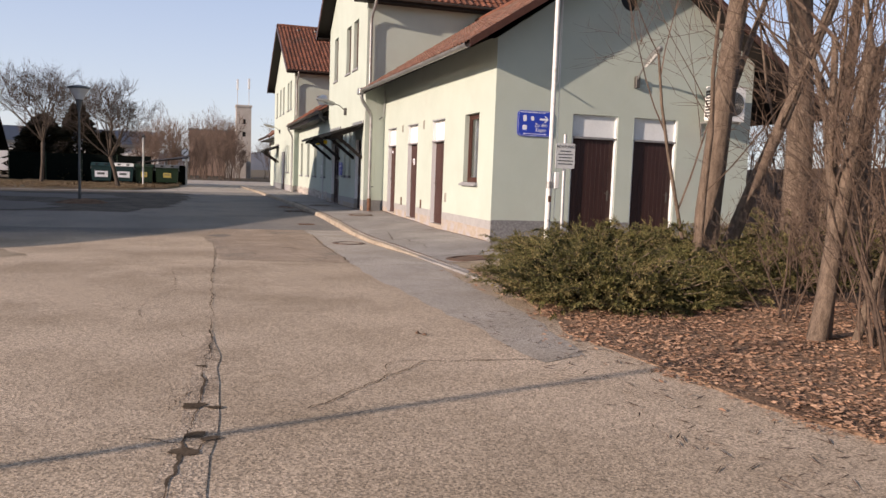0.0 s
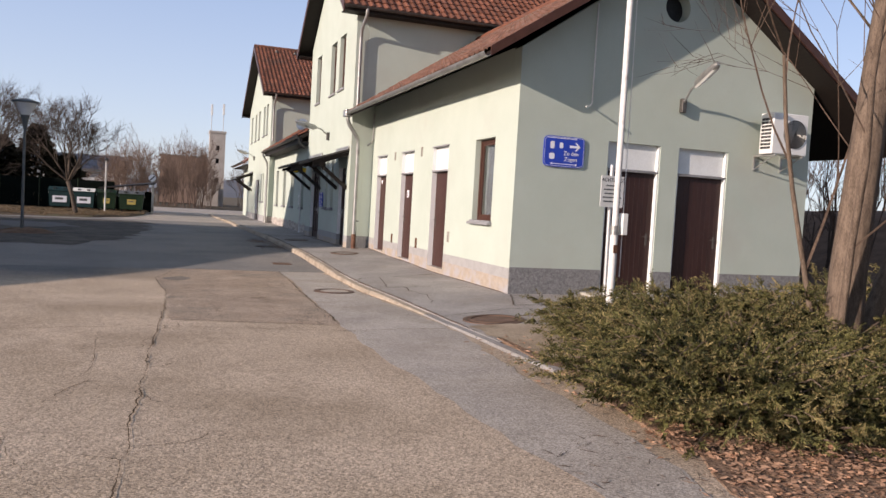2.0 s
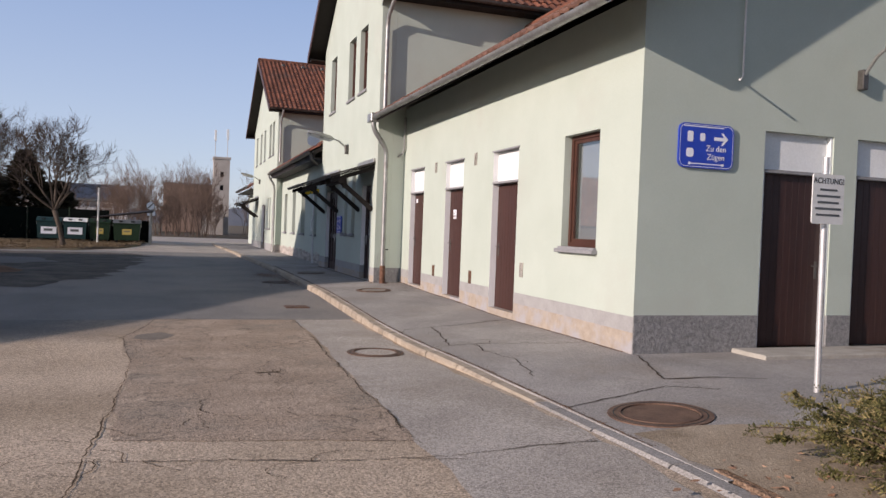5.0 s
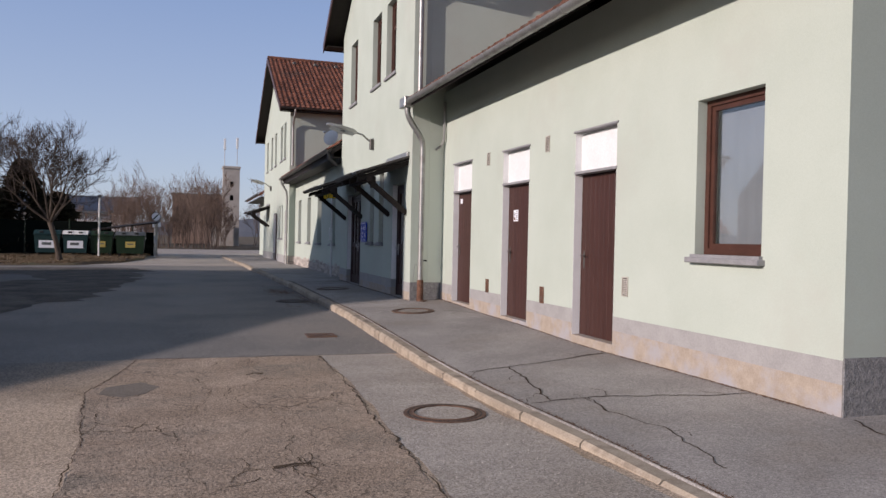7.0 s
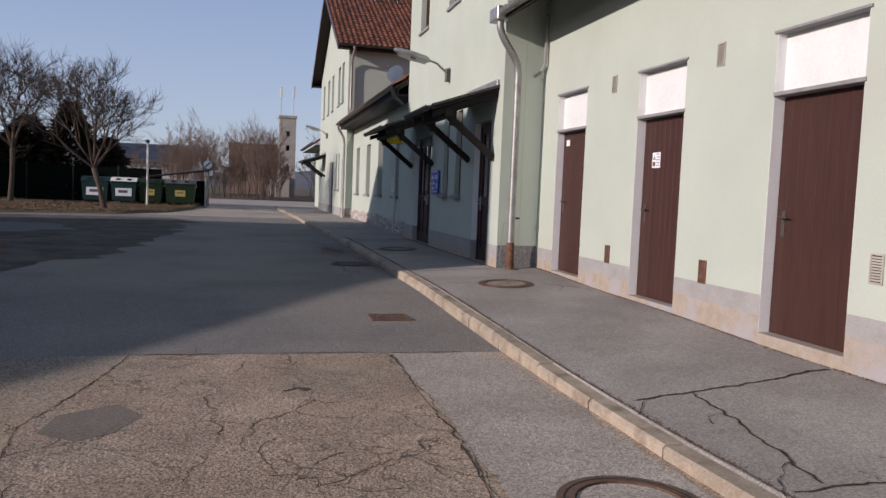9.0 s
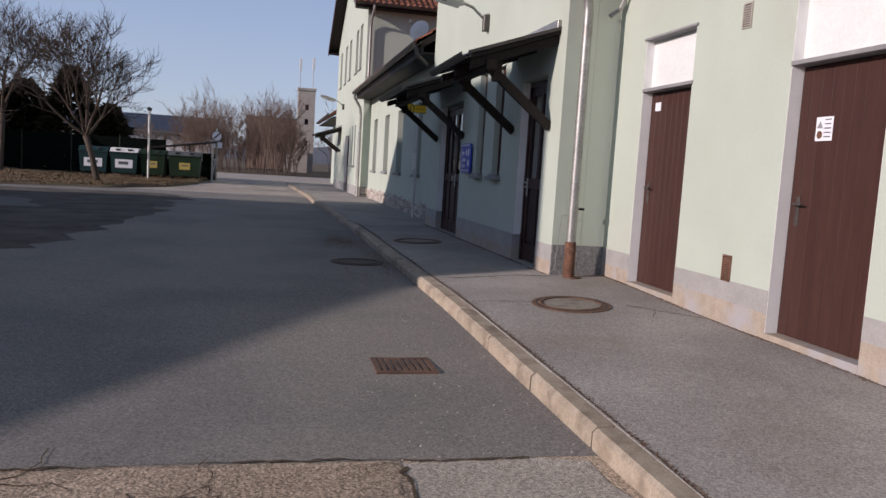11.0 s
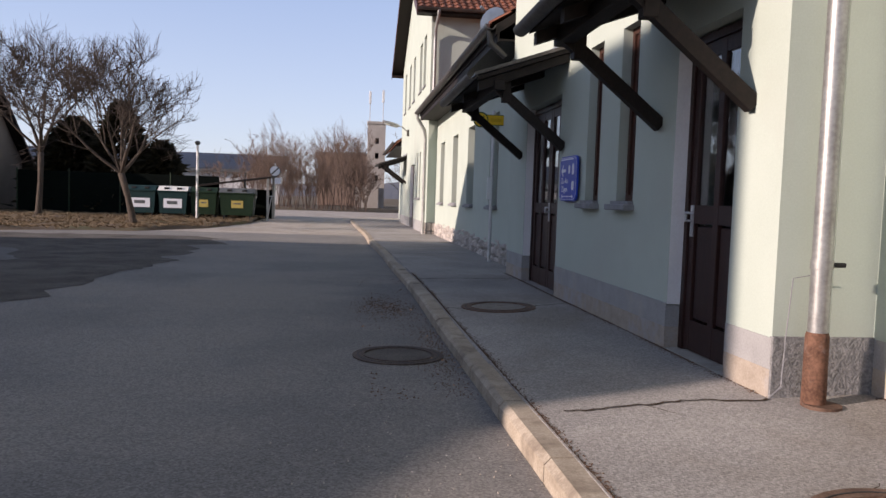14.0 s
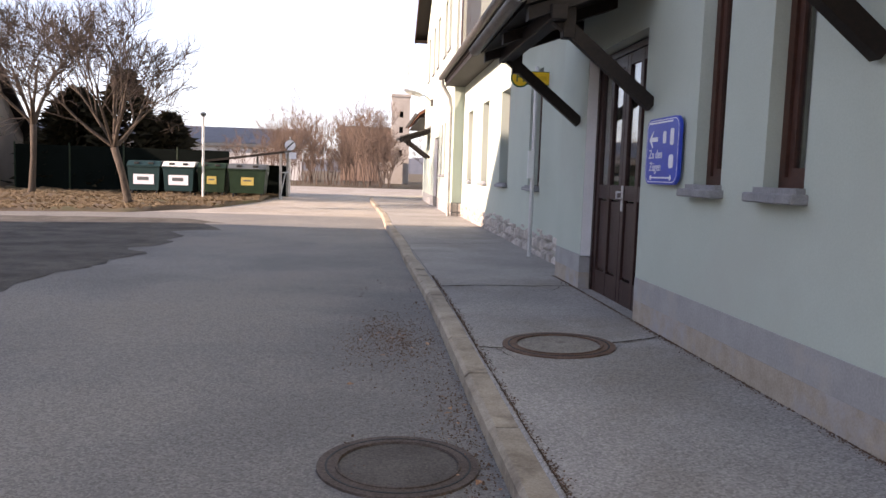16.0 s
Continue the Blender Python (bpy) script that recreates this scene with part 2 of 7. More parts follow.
DOORWOOD = mat("door_brown", (0.045, 0.019, 0.015), (0.068, 0.028, 0.022), 0.5, 4, 60, 0.15, stretch=(8, 8, 0.6), per=0.05)
DOORDARK = mat("door_dark", (0.030, 0.013, 0.011), (0.052, 0.022, 0.018), 0.45, 4, 60, 0.2, stretch=(8, 8, 0.6), per=0.1)
FRAMEWOOD = mat("window_wood", (0.055, 0.024, 0.017), (0.09, 0.038, 0.027), 0.45, 6, 60, 0.1)
SILL = mat("sill_stone", (0.20, 0.20, 0.205), (0.29, 0.29, 0.295), 0.8, 10, 90, 0.2)
ZINC = mat("zinc", (0.30, 0.30, 0.29), (0.46, 0.46, 0.44), 0.42, 4, 40, 0.05, metal=0.7, stain=(0.26, 0.24, 0.22), stain_scale=3, stain_at=0.6)
ZINCDARK = mat("dark_gutter", (0.06, 0.055, 0.05), (0.13, 0.12, 0.11), 0.45, 4, 40, 0.1, metal=0.4)
RUST = mat("rusty_pipe", (0.085, 0.040, 0.025), (0.21, 0.105, 0.068), 0.85, 12, 60, 0.4, stain=(0.24, 0.19, 0.165), stain_scale=9, stain_at=0.64)
STEEL = mat("galvanised", (0.50, 0.50, 0.50), (0.66, 0.66, 0.65), 0.45, 6, 60, 0.05, metal=0.55)
POLEWHITE = mat("pole_paint", (0.62, 0.61, 0.58), (0.76, 0.75, 0.72), 0.5, 5, 40, 0.05, stain=(0.42, 0.38, 0.34), stain_scale=5, stain_at=0.66)
PLASTIC = mat("white_plastic", (0.70, 0.70, 0.67), (0.78, 0.78, 0.75), 0.5, 5, 40, 0.02)
BLACK = mat("black_part", (0.012, 0.012, 0.013), (0.03, 0.03, 0.03), 0.6, 10, 60, 0.1)
BLUE = mat("sign_blue", (0.015, 0.05, 0.38), (0.02, 0.07, 0.48), 0.35, 4, 50, 0.02)
SIGNWHITE = mat("sign_white", (0.72, 0.74, 0.80), (0.82, 0.83, 0.86), 0.4, 8, 60, 0.0)
YELLOW = mat("sign_yellow", (0.72, 0.40, 0.015), (0.80, 0.48, 0.03), 0.4, 6, 60, 0.02)
SIGNGREEN = mat("sign_green", (0.01, 0.07, 0.03), (0.02, 0.10, 0.045), 0.4, 6, 60, 0.02)
# fade: greyer asphalt setting in further on, plus yard shade put into the colour
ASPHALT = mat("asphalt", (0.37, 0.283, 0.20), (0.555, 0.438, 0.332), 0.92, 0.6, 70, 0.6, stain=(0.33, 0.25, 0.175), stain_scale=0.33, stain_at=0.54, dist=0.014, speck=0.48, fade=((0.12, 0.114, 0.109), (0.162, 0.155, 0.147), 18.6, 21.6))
PAVING = mat("pavement_asphalt", (0.225, 0.21, 0.194), (0.38, 0.354, 0.328), 0.92, 0.9, 80, 0.6, stain=(0.25, 0.22, 0.19), stain_scale=0.5, stain_at=0.6, dist=0.012, speck=0.26)
SMOOTH = mat("smooth_asphalt", (0.155, 0.146, 0.136), (0.25, 0.236, 0.22), 0.9, 0.5, 90, 0.4, stain=(0.235, 0.212, 0.188), stain_scale=0.25, stain_at=0.55, dist=0.006, speck=0.28)
PATCH = mat("asphalt_patch", (0.29, 0.215, 0.155), (0.45, 0.345, 0.26), 0.95, 1.4, 60, 0.8, stain=(0.27, 0.22, 0.17), stain_scale=1.0, stain_at=0.58, dist=0.016, speck=0.5, craze=5.5)
PATCHGREY = mat("grey_patch", (0.325, 0.285, 0.245), (0.48, 0.43, 0.375), 0.92, 1.0, 80, 0.6, stain=(0.33, 0.285, 0.235), stain_scale=0.6, stain_at=0.55, dist=0.012, speck=0.38)
ROADCRACK = mat("road_crack_dirt", (0.055, 0.041, 0.030), (0.15, 0.113, 0.083), 1.0, 8, 60, 0.3, spec=0.0)
CRACK = mat("crack_dirt", (0.022, 0.016, 0.012), (0.12, 0.088, 0.066), 1.0, 30, 90, 0.3, spec=0.0)
KERB = mat("kerb_concrete", (0.30, 0.245, 0.185), (0.47, 0.395, 0.31), 0.9, 5, 70, 0.4, per=0.1, stain=(0.21, 0.165, 0.125), stain_scale=3.5, stain_at=0.58)
IRON = mat("cast_iron", (0.095, 0.056, 0.040), (0.20, 0.12, 0.085), 0.7, 9, 80, 0.4, metal=0.2)
CONCRETE = mat("concrete", (0.32, 0.30, 0.26), (0.46, 0.43, 0.38), 0.9, 4, 70, 0.4, stain=(0.26, 0.23, 0.19), stain_scale=1.5, stain_at=0.58)
STONE = mat("rubble_stone", (0.34, 0.30, 0.27), (0.56, 0.51, 0.46), 0.9, 7, 60, 0.6, per=0.25)
SOIL = mat("soil", (0.10, 0.06, 0.04), (0.21, 0.13, 0.088), 1.0, 3, 40, 0.8, dist=0.03)
SANDY = mat("sandy_soil", (0.26, 0.20, 0.14), (0.42, 0.34, 0.25), 1.0, 3, 60, 0.7, stain=(0.20, 0.15, 0.10), stain_scale=1.5, stain_at=0.56, dist=0.02, speck=0.2)
# rough earth, its colour darkened to carry the yard's deep shade
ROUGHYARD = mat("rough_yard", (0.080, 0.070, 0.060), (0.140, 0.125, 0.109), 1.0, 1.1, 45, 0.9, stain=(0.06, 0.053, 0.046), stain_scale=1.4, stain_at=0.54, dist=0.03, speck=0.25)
GRASS = mat("winter_grass", (0.085, 0.060, 0.040), (0.17, 0.122, 0.082), 1.0, 1.5, 30, 0.8, stain=(0.11, 0.10, 0.05), stain_scale=0.6, stain_at=0.55, dist=0.04)
LITTER = mat("leaf_litter", (0.26, 0.125, 0.07), (0.58, 0.36, 0.235), 0.85, 6, 60, 0.2, per=0.38)
LEAFBED = mat("leaf_mould", (0.14, 0.088, 0.058), (0.30, 0.195, 0.13), 1.0, 9, 50, 0.9, stain=(0.12, 0.07, 0.045), stain_scale=1.5, stain_at=0.56, dist=0.03, speck=0.4)
NEEDLE = mat("juniper_needle", (0.020, 0.024, 0.008), (0.155, 0.142, 0.048), 0.7, 6, 13, 0.0, per=0.3)
NEEDLEDRY = mat("juniper_tip", (0.15, 0.12, 0.05), (0.27, 0.21, 0.095), 0.8, 4, 40, 0.0, per=0.3)
BARKDARK = mat("dark_bark", (0.045, 0.034, 0.027), (0.12, 0.092, 0.072), 0.95, 9, 60, 0.8, stretch=(3, 3, 0.6), dist=0.02)
BARK = mat("bark", (0.085, 0.060, 0.044), (0.225, 0.165, 0.122), 0.95, 9, 60, 0.8, stretch=(3, 3, 0.6), dist=0.02)
TWIG = mat("twig", (0.055, 0.036, 0.027), (0.13, 0.088, 0.064), 0.9, 5, 40, 0.1, per=0.3)
TWIGDARK = mat("dark_twig", (0.028, 0.020, 0.016), (0.07, 0.052, 0.042), 0.9, 5, 40, 0.0, per=0.3)
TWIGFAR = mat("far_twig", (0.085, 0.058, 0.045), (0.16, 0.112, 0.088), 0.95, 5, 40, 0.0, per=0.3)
CONIFER = mat("conifer", (0.011, 0.011, 0.006), (0.046, 0.036, 0.020), 0.9, 2, 20, 0.2, per=0.4, spec=0.1)
BINGREEN = mat("bin_green", (0.008, 0.022, 0.010), (0.016, 0.038, 0.018), 0.45, 4, 40, 0.05)
STICKER = mat("sticker", (0.42, 0.32, 0.09), (0.52, 0.40, 0.12), 0.6, 6, 40, 0.0)
BINTEAL = mat("bin_teal", (0.008, 0.030, 0.032), (0.014, 0.044, 0.044), 0.45, 4, 40, 0.05)
BINGREY = mat("bin_grey", (0.075, 0.085, 0.09), (0.12, 0.13, 0.135), 0.5, 4, 40, 0.05)
FENCE = mat("fence_green", (0.002, 0.004, 0.003), (0.004, 0.007, 0.006), 0.9, 3, 30, 0.2, spec=0.08)
HALLWALL = mat("hall_wall", (0.55, 0.54, 0.53), (0.68, 0.67, 0.66), 0.8, 0.6, 20, 0.1)
SOLAR = mat("solar_panel", (0.018, 0.02, 0.03), (0.03, 0.034, 0.05), 0.4, 2, 20, 0.0, per=0.25)
TOWERWALL = mat("tower_render", (0.36, 0.32, 0.28), (0.48, 0.43, 0.38), 0.9, 1, 20, 0.2)
BRICKFAR = mat("brown_render", (0.24, 0.16, 0.12), (0.32, 0.22, 0.17), 0.9, 1, 20, 0.2)
HOUSEWALL = mat("house_render", (0.25, 0.195, 0.15), (0.34, 0.27, 0.21), 0.9, 1, 30, 0.2)
HOUSEROOF = mat("house_tile", (0.30, 0.10, 0.05), (0.45, 0.17, 0.09), 0.8, 2, 30, 0.3, per=0.2)
HILL = mat("far_hill", (0.10, 0.11, 0.13), (0.14, 0.145, 0.16), 1.0, 0.05, 0.6, 0.0)
CURTAIN = mat("blind", (0.25, 0.265, 0.28), (0.31, 0.325, 0.34), 0.9, 2, 30, 0.05)
ROOM = mat("dark_room", (0.03, 0.03, 0.03), (0.06, 0.06, 0.06), 0.9, 2, 30, 0.0)


def glass(name, tint, clear):
    m = bpy.data.materials.new(name)
    m.use_nodes = True
    nt = m.node_tree
    N, L = nt.nodes.new, nt.links.new
    nt.nodes.remove(nt.nodes["Principled BSDF"])
    gl, tr, mx, fr, pw, ma = N("ShaderNodeBsdfGlossy"), N("ShaderNodeBsdfTransparent"), N("ShaderNodeMixShader"), N("ShaderNodeLayerWeight"), N("ShaderNodeMath"), N("ShaderNodeMapRange")
    gl.inputs["Roughness"].default_value = 0.03
    tr.inputs["Color"].default_value = (*tint, 1)
    pw.operation, pw.inputs[1].default_value = "POWER", 3.5
    fr.inputs["Blend"].default_value = 0.5
    ma.inputs["To Min"].default_value, ma.inputs["To Max"].default_value = clear, 1.0
    L(fr.outputs["Facing"], pw.inputs[0])
    L(pw.outputs[0], ma.inputs["Value"])
    L(ma.outputs["Result"], mx.inputs["Fac"])
    L(tr.outputs["BSDF"], mx.inputs[1])
    L(gl.outputs["BSDF"], mx.inputs[2])
    L(mx.outputs["Shader"], nt.nodes["Material Output"].inputs["Surface"])
    return m


GLASS = glass("window_glass", (0.86, 0.89, 0.9), 0.12)


# ---- the lie of the land ----
def lerp(t, table):
    if t <= table[0][0]:
        return table[0][1]
    for (a, p), (b, q) in zip(table, table[1:]):
        if t <= b:
            s = (t - a) / (b - a)
            s = s * s * (3 - 2 * s)
            return p + (q - p) * s
    return table[-1][1]


def road_z(y):
    return lerp(y, ((-8, 0.13), (6, 0.10), (11, 0.0), (13, -0.02), (17, -0.10), (20, -0.09), (25, 0.03), (32, 0.06), (60, 0.08)))


def kerb_z(y):
    return lerp(y, ((9, 0.055), (11, 0.02), (13, 0.0), (15, -0.015), (18, -0.02), (25, 0.14), (31, 0.17), (60, 0.18)))


def wall_z(y):
    return lerp(y, ((9, 0.12), (15.2, 0.13), (19, 0.12), (22.3, 0.18), (25.4, 0.24), (32, 0.22), (60, 0.2)))


def kerb_x(y):
    return lerp(y, ((9, 3.83), (15, 3.80), (18, 3.70), (31, 3.60), (36, 3.50), (43, 3.32), (60, 2.90)))


def pave_z(x, y):
    s = min(max((x - kerb_x(y)) / (5.87 - kerb_x(y)), 0), 1.4)
    return kerb_z(y) + (wall_z(y) - kerb_z(y)) * min(s, 1)


def span(a, b, step):
    n = max(1, round((b - a) / step))
    return [a + (b - a) * i / n for i in range(n + 1)]


def wobble(x, y, s=0.5, a=0.012):
    return a * noise.noise((x * s, y * s, 3.1))


ground = Geo().sheet(lambda x, y: (x, y, road_z(min(y, 60)) - 0.16), [-900, -200, -60, -20, 0, 20, 60, 200, 900], [-900, -200, -60, -20] + span(-10, 70, 4) + [120, 300, 900])
solo("ground", ground, GRASS, "brown winter meadow and soil round the station yard", "ground", "structure")
def road_pt(x, y):
    return (kerb_x(max(y, 9)) + (x - 3.55) if x > 3 else x, y, road_z(y) + wobble(x, y))


ROADX = span(-18, -3, 0.5) + span(-2.75, 2.75, 0.25) + [3.0, 3.15, 3.3, 3.55]
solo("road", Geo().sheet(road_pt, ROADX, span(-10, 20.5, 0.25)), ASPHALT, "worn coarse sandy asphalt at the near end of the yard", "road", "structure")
solo("road_smooth", Geo().sheet(road_pt, ROADX, span(20.5, 46, 0.25)), SMOOTH, "smooth dark grey asphalt along the station", "road", "structure")
solo("road_far", Geo().sheet(road_pt, ROADX, span(46, 62, 0.5)), PATCHGREY, "pale dusty asphalt at the far end of the yard", "road", "structure")
cross = Geo().sheet(lambda x, y: (x, y, 0.078 + wobble(x, y)), span(-5, 40, 3), span(62, 84, 2))
cross.sheet(lambda x, y: (x, y, 0.12), span(3.0, 40, 3), span(54.5, 62, 1.5))
solo("far_yard", cross, PATCHGREY, "pale asphalt turning area beyond the buildings", "road", "structure")


# ---- pavement in front of the buildings ----
def pave_pt(s, y):
    x0 = kerb_x(y) + 0.15
    x = x0 + (6.0 - x0) * s
    return (x, y, pave_z(x, y) + 0.4 * wobble(x, y) - (0.08 if s < 0 else 0.0))


pavement = Geo().sheet(pave_pt, [-0.03] + span(0, 1, 0.1), span(11.2, 60, 0.4))
pavement.sheet(lambda x, y: (x, y, wall_z(y) + 0.4 * wobble(x, y)), span(6.0, 13.5, 0.5), span(11.2, 15.22, 0.4))
PAVE = solo("pavement", pavement, PAVING, "grey asphalt pavement along the station front", "pavement", "structure")


# ---- building helpers ----
def slope_tiles(geo, eave0, eave1, ridge0, wide=0.23, tall=0.36, lift=0.035, owner=None, own_rows=0, material=None):
    """Curved tiles laid in rows from the eave up to the ridge."""
    e0, e1, r0 = Vector(eave0), Vector(eave1), Vector(ridge0)
    along, up = e1 - e0, r0 - e0
    la, lu = along.length, up.length
    a, u = along.normalized(), up.normalized()
    n = a.cross(u)
    if n.z < 0:
        n = -n
    cols, rows = max(1, round(la / wide)), max(1, round(lu / tall))
    wide, tall = la / cols, lu / rows
    shared = {}
    shape = ((0.0, 0.012), (0.22, 0.045), (0.45, 0.05), (0.68, 0.022), (1.0, 0.008))
    for j in range(rows):
        for i in range(cols):
            jit = random.uniform(-0.005, 0.005)
            base = e0 + a * (i * wide) + u * (j * tall)
            vs = []
            for s, h in shape:
                p = a * (s * wide * 0.985)
                vs += [p + n * (h + lift) - u * 0.02, p + n * (h + 0.004) + u * tall, p + n * (h - 0.004) - u * 0.02]
            fs = []
            for k in range(4):
                b = 3 * k
                fs += [(b, b + 3, b + 4, b + 1), (b + 2, b + 5, b + 3, b)]
            if owner is not None and j < own_rows:
                if "tile" not in shared:
                    shared["tile"] = raw_mesh("tile", Geo().add(vs, fs), material)
                t = part("tile", shared["tile"], None, owner)
                t.location = base + n * jit
                t.rotation_euler = (random.uniform(-0.012, 0.012), random.uniform(-0.012, 0.012), random.uniform(-0.008, 0.008))
            else:
                geo.add([v + base + n * jit for v in vs], fs)
    return geo


def raw_mesh(name, geo, material):
    me = bpy.data.meshes.new(name)
    me.from_pydata(geo.v, [], geo.f)
    me.materials.append(material)
    return me


def slab(geo, a, b, c, d, down=0.16):
    """A roof deck: corners a, b along the eave, c, d along the ridge."""
    vs = [Vector(p) for p in (a, b, c, d)]
    lo = [p - Vector((0, 0, down)) for p in vs]
    return geo.add(vs + lo, [(0, 1, 2, 3), (7, 6, 5, 4), (0, 4, 5, 1), (1, 5, 6, 2), (2, 6, 7, 3), (3, 7, 4, 0)])


def half_round(geo, p, q, r=0.075, n=8):
    """An open half-round gutter."""
    p, q = Vector(p), Vector(q)
    d = (q - p).normalized()
    s = d.cross(Vector((0, 0, 1))).normalized()
    out = [(s * math.cos(math.pi * k / n) - Vector((0, 0, 1)) * math.sin(math.pi * k / n)) for k in range(n + 1)]
    vs = [e + o * rr for e in (p, q) for rr in (r, r * 0.88) for o in out]
    m = n + 1
    fs = []
    for k in range(n):
        fs += [(k, k + 1, 2 * m + k + 1, 2 * m + k), (m + k, 3 * m + k, 3 * m + k + 1, m + k + 1)]
        fs += [(k, m + k, m + k + 1, k + 1), (2 * m + k, 2 * m + k + 1, 3 * m + k + 1, 3 * m + k)]
    fs += [(0, 2 * m, 3 * m, m), (n, m + n, 3 * m + n, 2 * m + n)]
    return geo.add(vs, fs)


def brackets(geo, p, q, step=0.8, r=0.082):
    p, q = Vector(p), Vector(q)
    for t in span(0.05, 0.95, step / (q - p).length):
        c = p.lerp(q, t)
        d = (q - p).normalized()
        half_round(geo, c - d * 0.015, c + d * 0.015, r)
    return geo


def window(parent, x, y0, y1, z0, z1, sill=0.08, mullion=False, blind=True, axis="x", deep=0.13, wide=0.06):
    """A wooden window in a street wall; x is the outer face of the wall."""
    xi = x + deep
    f = Geo()
    f.box((xi, y0, z0), (xi + 0.07, y0 + wide, z1)).box((xi, y1 - wide, z0), (xi + 0.07, y1, z1))
    f.box((xi, y0 + wide, z0), (xi + 0.07, y1 - wide, z0 + wide)).box((xi, y0 + wide, z1 - wide), (xi + 0.07, y1 - wide, z1))
    a, b, c, d = y0 + wide, y1 - wide, z0 + wide, z1 - wide
    win = part("window", f, FRAMEWOOD, parent)
    s = Geo()
    w2 = 0.05
    s.box((xi + 0.02, a, c), (xi + 0.06, a + w2, d)).box((xi + 0.02, b - w2, c), (xi + 0.06, b, d))
    s.box((xi + 0.02, a + w2, c), (xi + 0.06, b - w2, c + w2)).box((xi + 0.02, a + w2, d - w2), (xi + 0.06, b - w2, d))
    if mullion:
        zm = c + (d - c) * 0.68
        s.box((xi + 0.015, a + w2, zm - 0.035), (xi + 0.06, b - w2, zm + 0.035))
    part("sash", s, FRAMEWOOD, win)
    pane = part("pane", Geo().box((xi + 0.036, a + w2, c + w2), (xi + 0.042, b - w2, d - w2)), GLASS, win)
    pane.visible_shadow = False
    if blind:
        part("blind", Geo().sheet(lambda u, v: (xi + 0.11 + 0.002 * math.sin(u * 40), u, v), span(a, b, 0.03), [c, d]), CURTAIN, win, "pale closed curtain behind the glass")
    if sill:
        g = Geo().box((x - sill, y0 - 0.05, z0 - 0.085), (xi + 0.03, y1 + 0.05, z0 - 0.03), 0.008)
        g.box((x - sill * 0.5, y0 - 0.02, z0 - 0.03), (xi, y1 + 0.02, z0))
        part("sill", g, SILL, win, "grey stone sill")
    return win


def plank_door(parent, axis, p, u0, u1, z0, z1, material, planks=9, handle_left=True, name="door"):
    """A boarded door leaf, its face at p across the axis."""
    def B(g, a, b, bev=0.0):
        (ua, wa, za), (ub, wb, zb) = a, b
        return g.box((wa, ua, za), (wb, ub, zb), bev) if axis == "x" else g.box((ua, wa, za), (ub, wb, zb), bev)
    leaf = part(name, B(Geo(), (u0, p + 0.02, z0), (u1, p + 0.05, z1)), material, parent)
    w = (u1 - u0) / planks
    for i in range(planks):
        part("plank", B(Geo(), (u0 + i * w + 0.0012, p, z0 + 0.005), (u0 + (i + 1) * w - 0.0012, p + 0.022, z1 - 0.005), 0.0025), material, leaf)
    h = Geo()
    hu = u1 - 0.09 if handle_left else u0 + 0.09
    s = -1 if handle_left else 1
    zc = z0 + 1.02
    B(h, (hu - 0.02, p - 0.008, zc - 0.14), (hu + 0.02, p, zc + 0.09), 0.003)
    if axis == "x":
        h.tube([(p, hu, zc + 0.03), (p - 0.05, hu, zc + 0.03), (p - 0.055, hu + s * 0.11, zc + 0.03)], 0.010, 6)
    else:
        h.tube([(hu, p, zc + 0.03), (hu, p - 0.05, zc + 0.03), (hu + s * 0.11, p - 0.055, zc + 0.03)], 0.010, 6)
    part("door_handle", h, ZINCDARK, leaf, "worn metal lever handle")
    return leaf


# ---- annex: single storey, gable to the road ----
AX, AY, AX1, MY = 5.87, 15.23, 12.27, 25.41
ARIDGE = (9.03, 6.72)
annex = thing("station_annex", (9, 20, 0.1), "pale sage rendered single-storey annex with a tiled gable roof", "building")
door_us = ((18.68, 19.73), (21.19, 22.22), (23.69, 24.70))
holes = [(a, b, (0.20, 0.20, 0.24)[i], 2.90) for i, (a, b) in enumerate(door_us)]
holes.append((16.17, 17.13, 1.36, 2.91))
part("front_wall", Geo().wall("x", AX, 0.32, AY, MY + 0.2, 0.57, 3.9, [(a, b, max(c, 0.0), d) for a, b, c, d in holes]), PLASTER, annex)
part("front_wall_top", Geo().box((AX, AY + 0.325, 3.9), (AX + 0.32, MY + 0.2, 4.42)), PLASTER, annex)
ghole = [(7.68, 8.79, 0.18, 2.92), (9.19, 10.31, 0.18, 2.92)]
part("gable_wall", Geo().wall("y", AY, 0.32, AX + 0.32, AX1, 0.59, 3.9, ghole), PLASTER, annex)
OC = (8.95, 5.47, 0.27)
tri = Geo()
ring = [(OC[0] + OC[2] * math.cos(2 * math.pi * k / 24), OC[1] + OC[2] * math.sin(2 * math.pi * k / 24)) for k in range(24)]


def roof_at(x):
    return ARIDGE[1] - 0.16 - abs(x - ARIDGE[0]) * 0.69


GABLE_EDGE = [(AX, 3.9), (AX1, 3.9), (AX1, roof_at(AX1)), (ARIDGE[0], roof_at(ARIDGE[0])), (AX, roof_at(AX))]


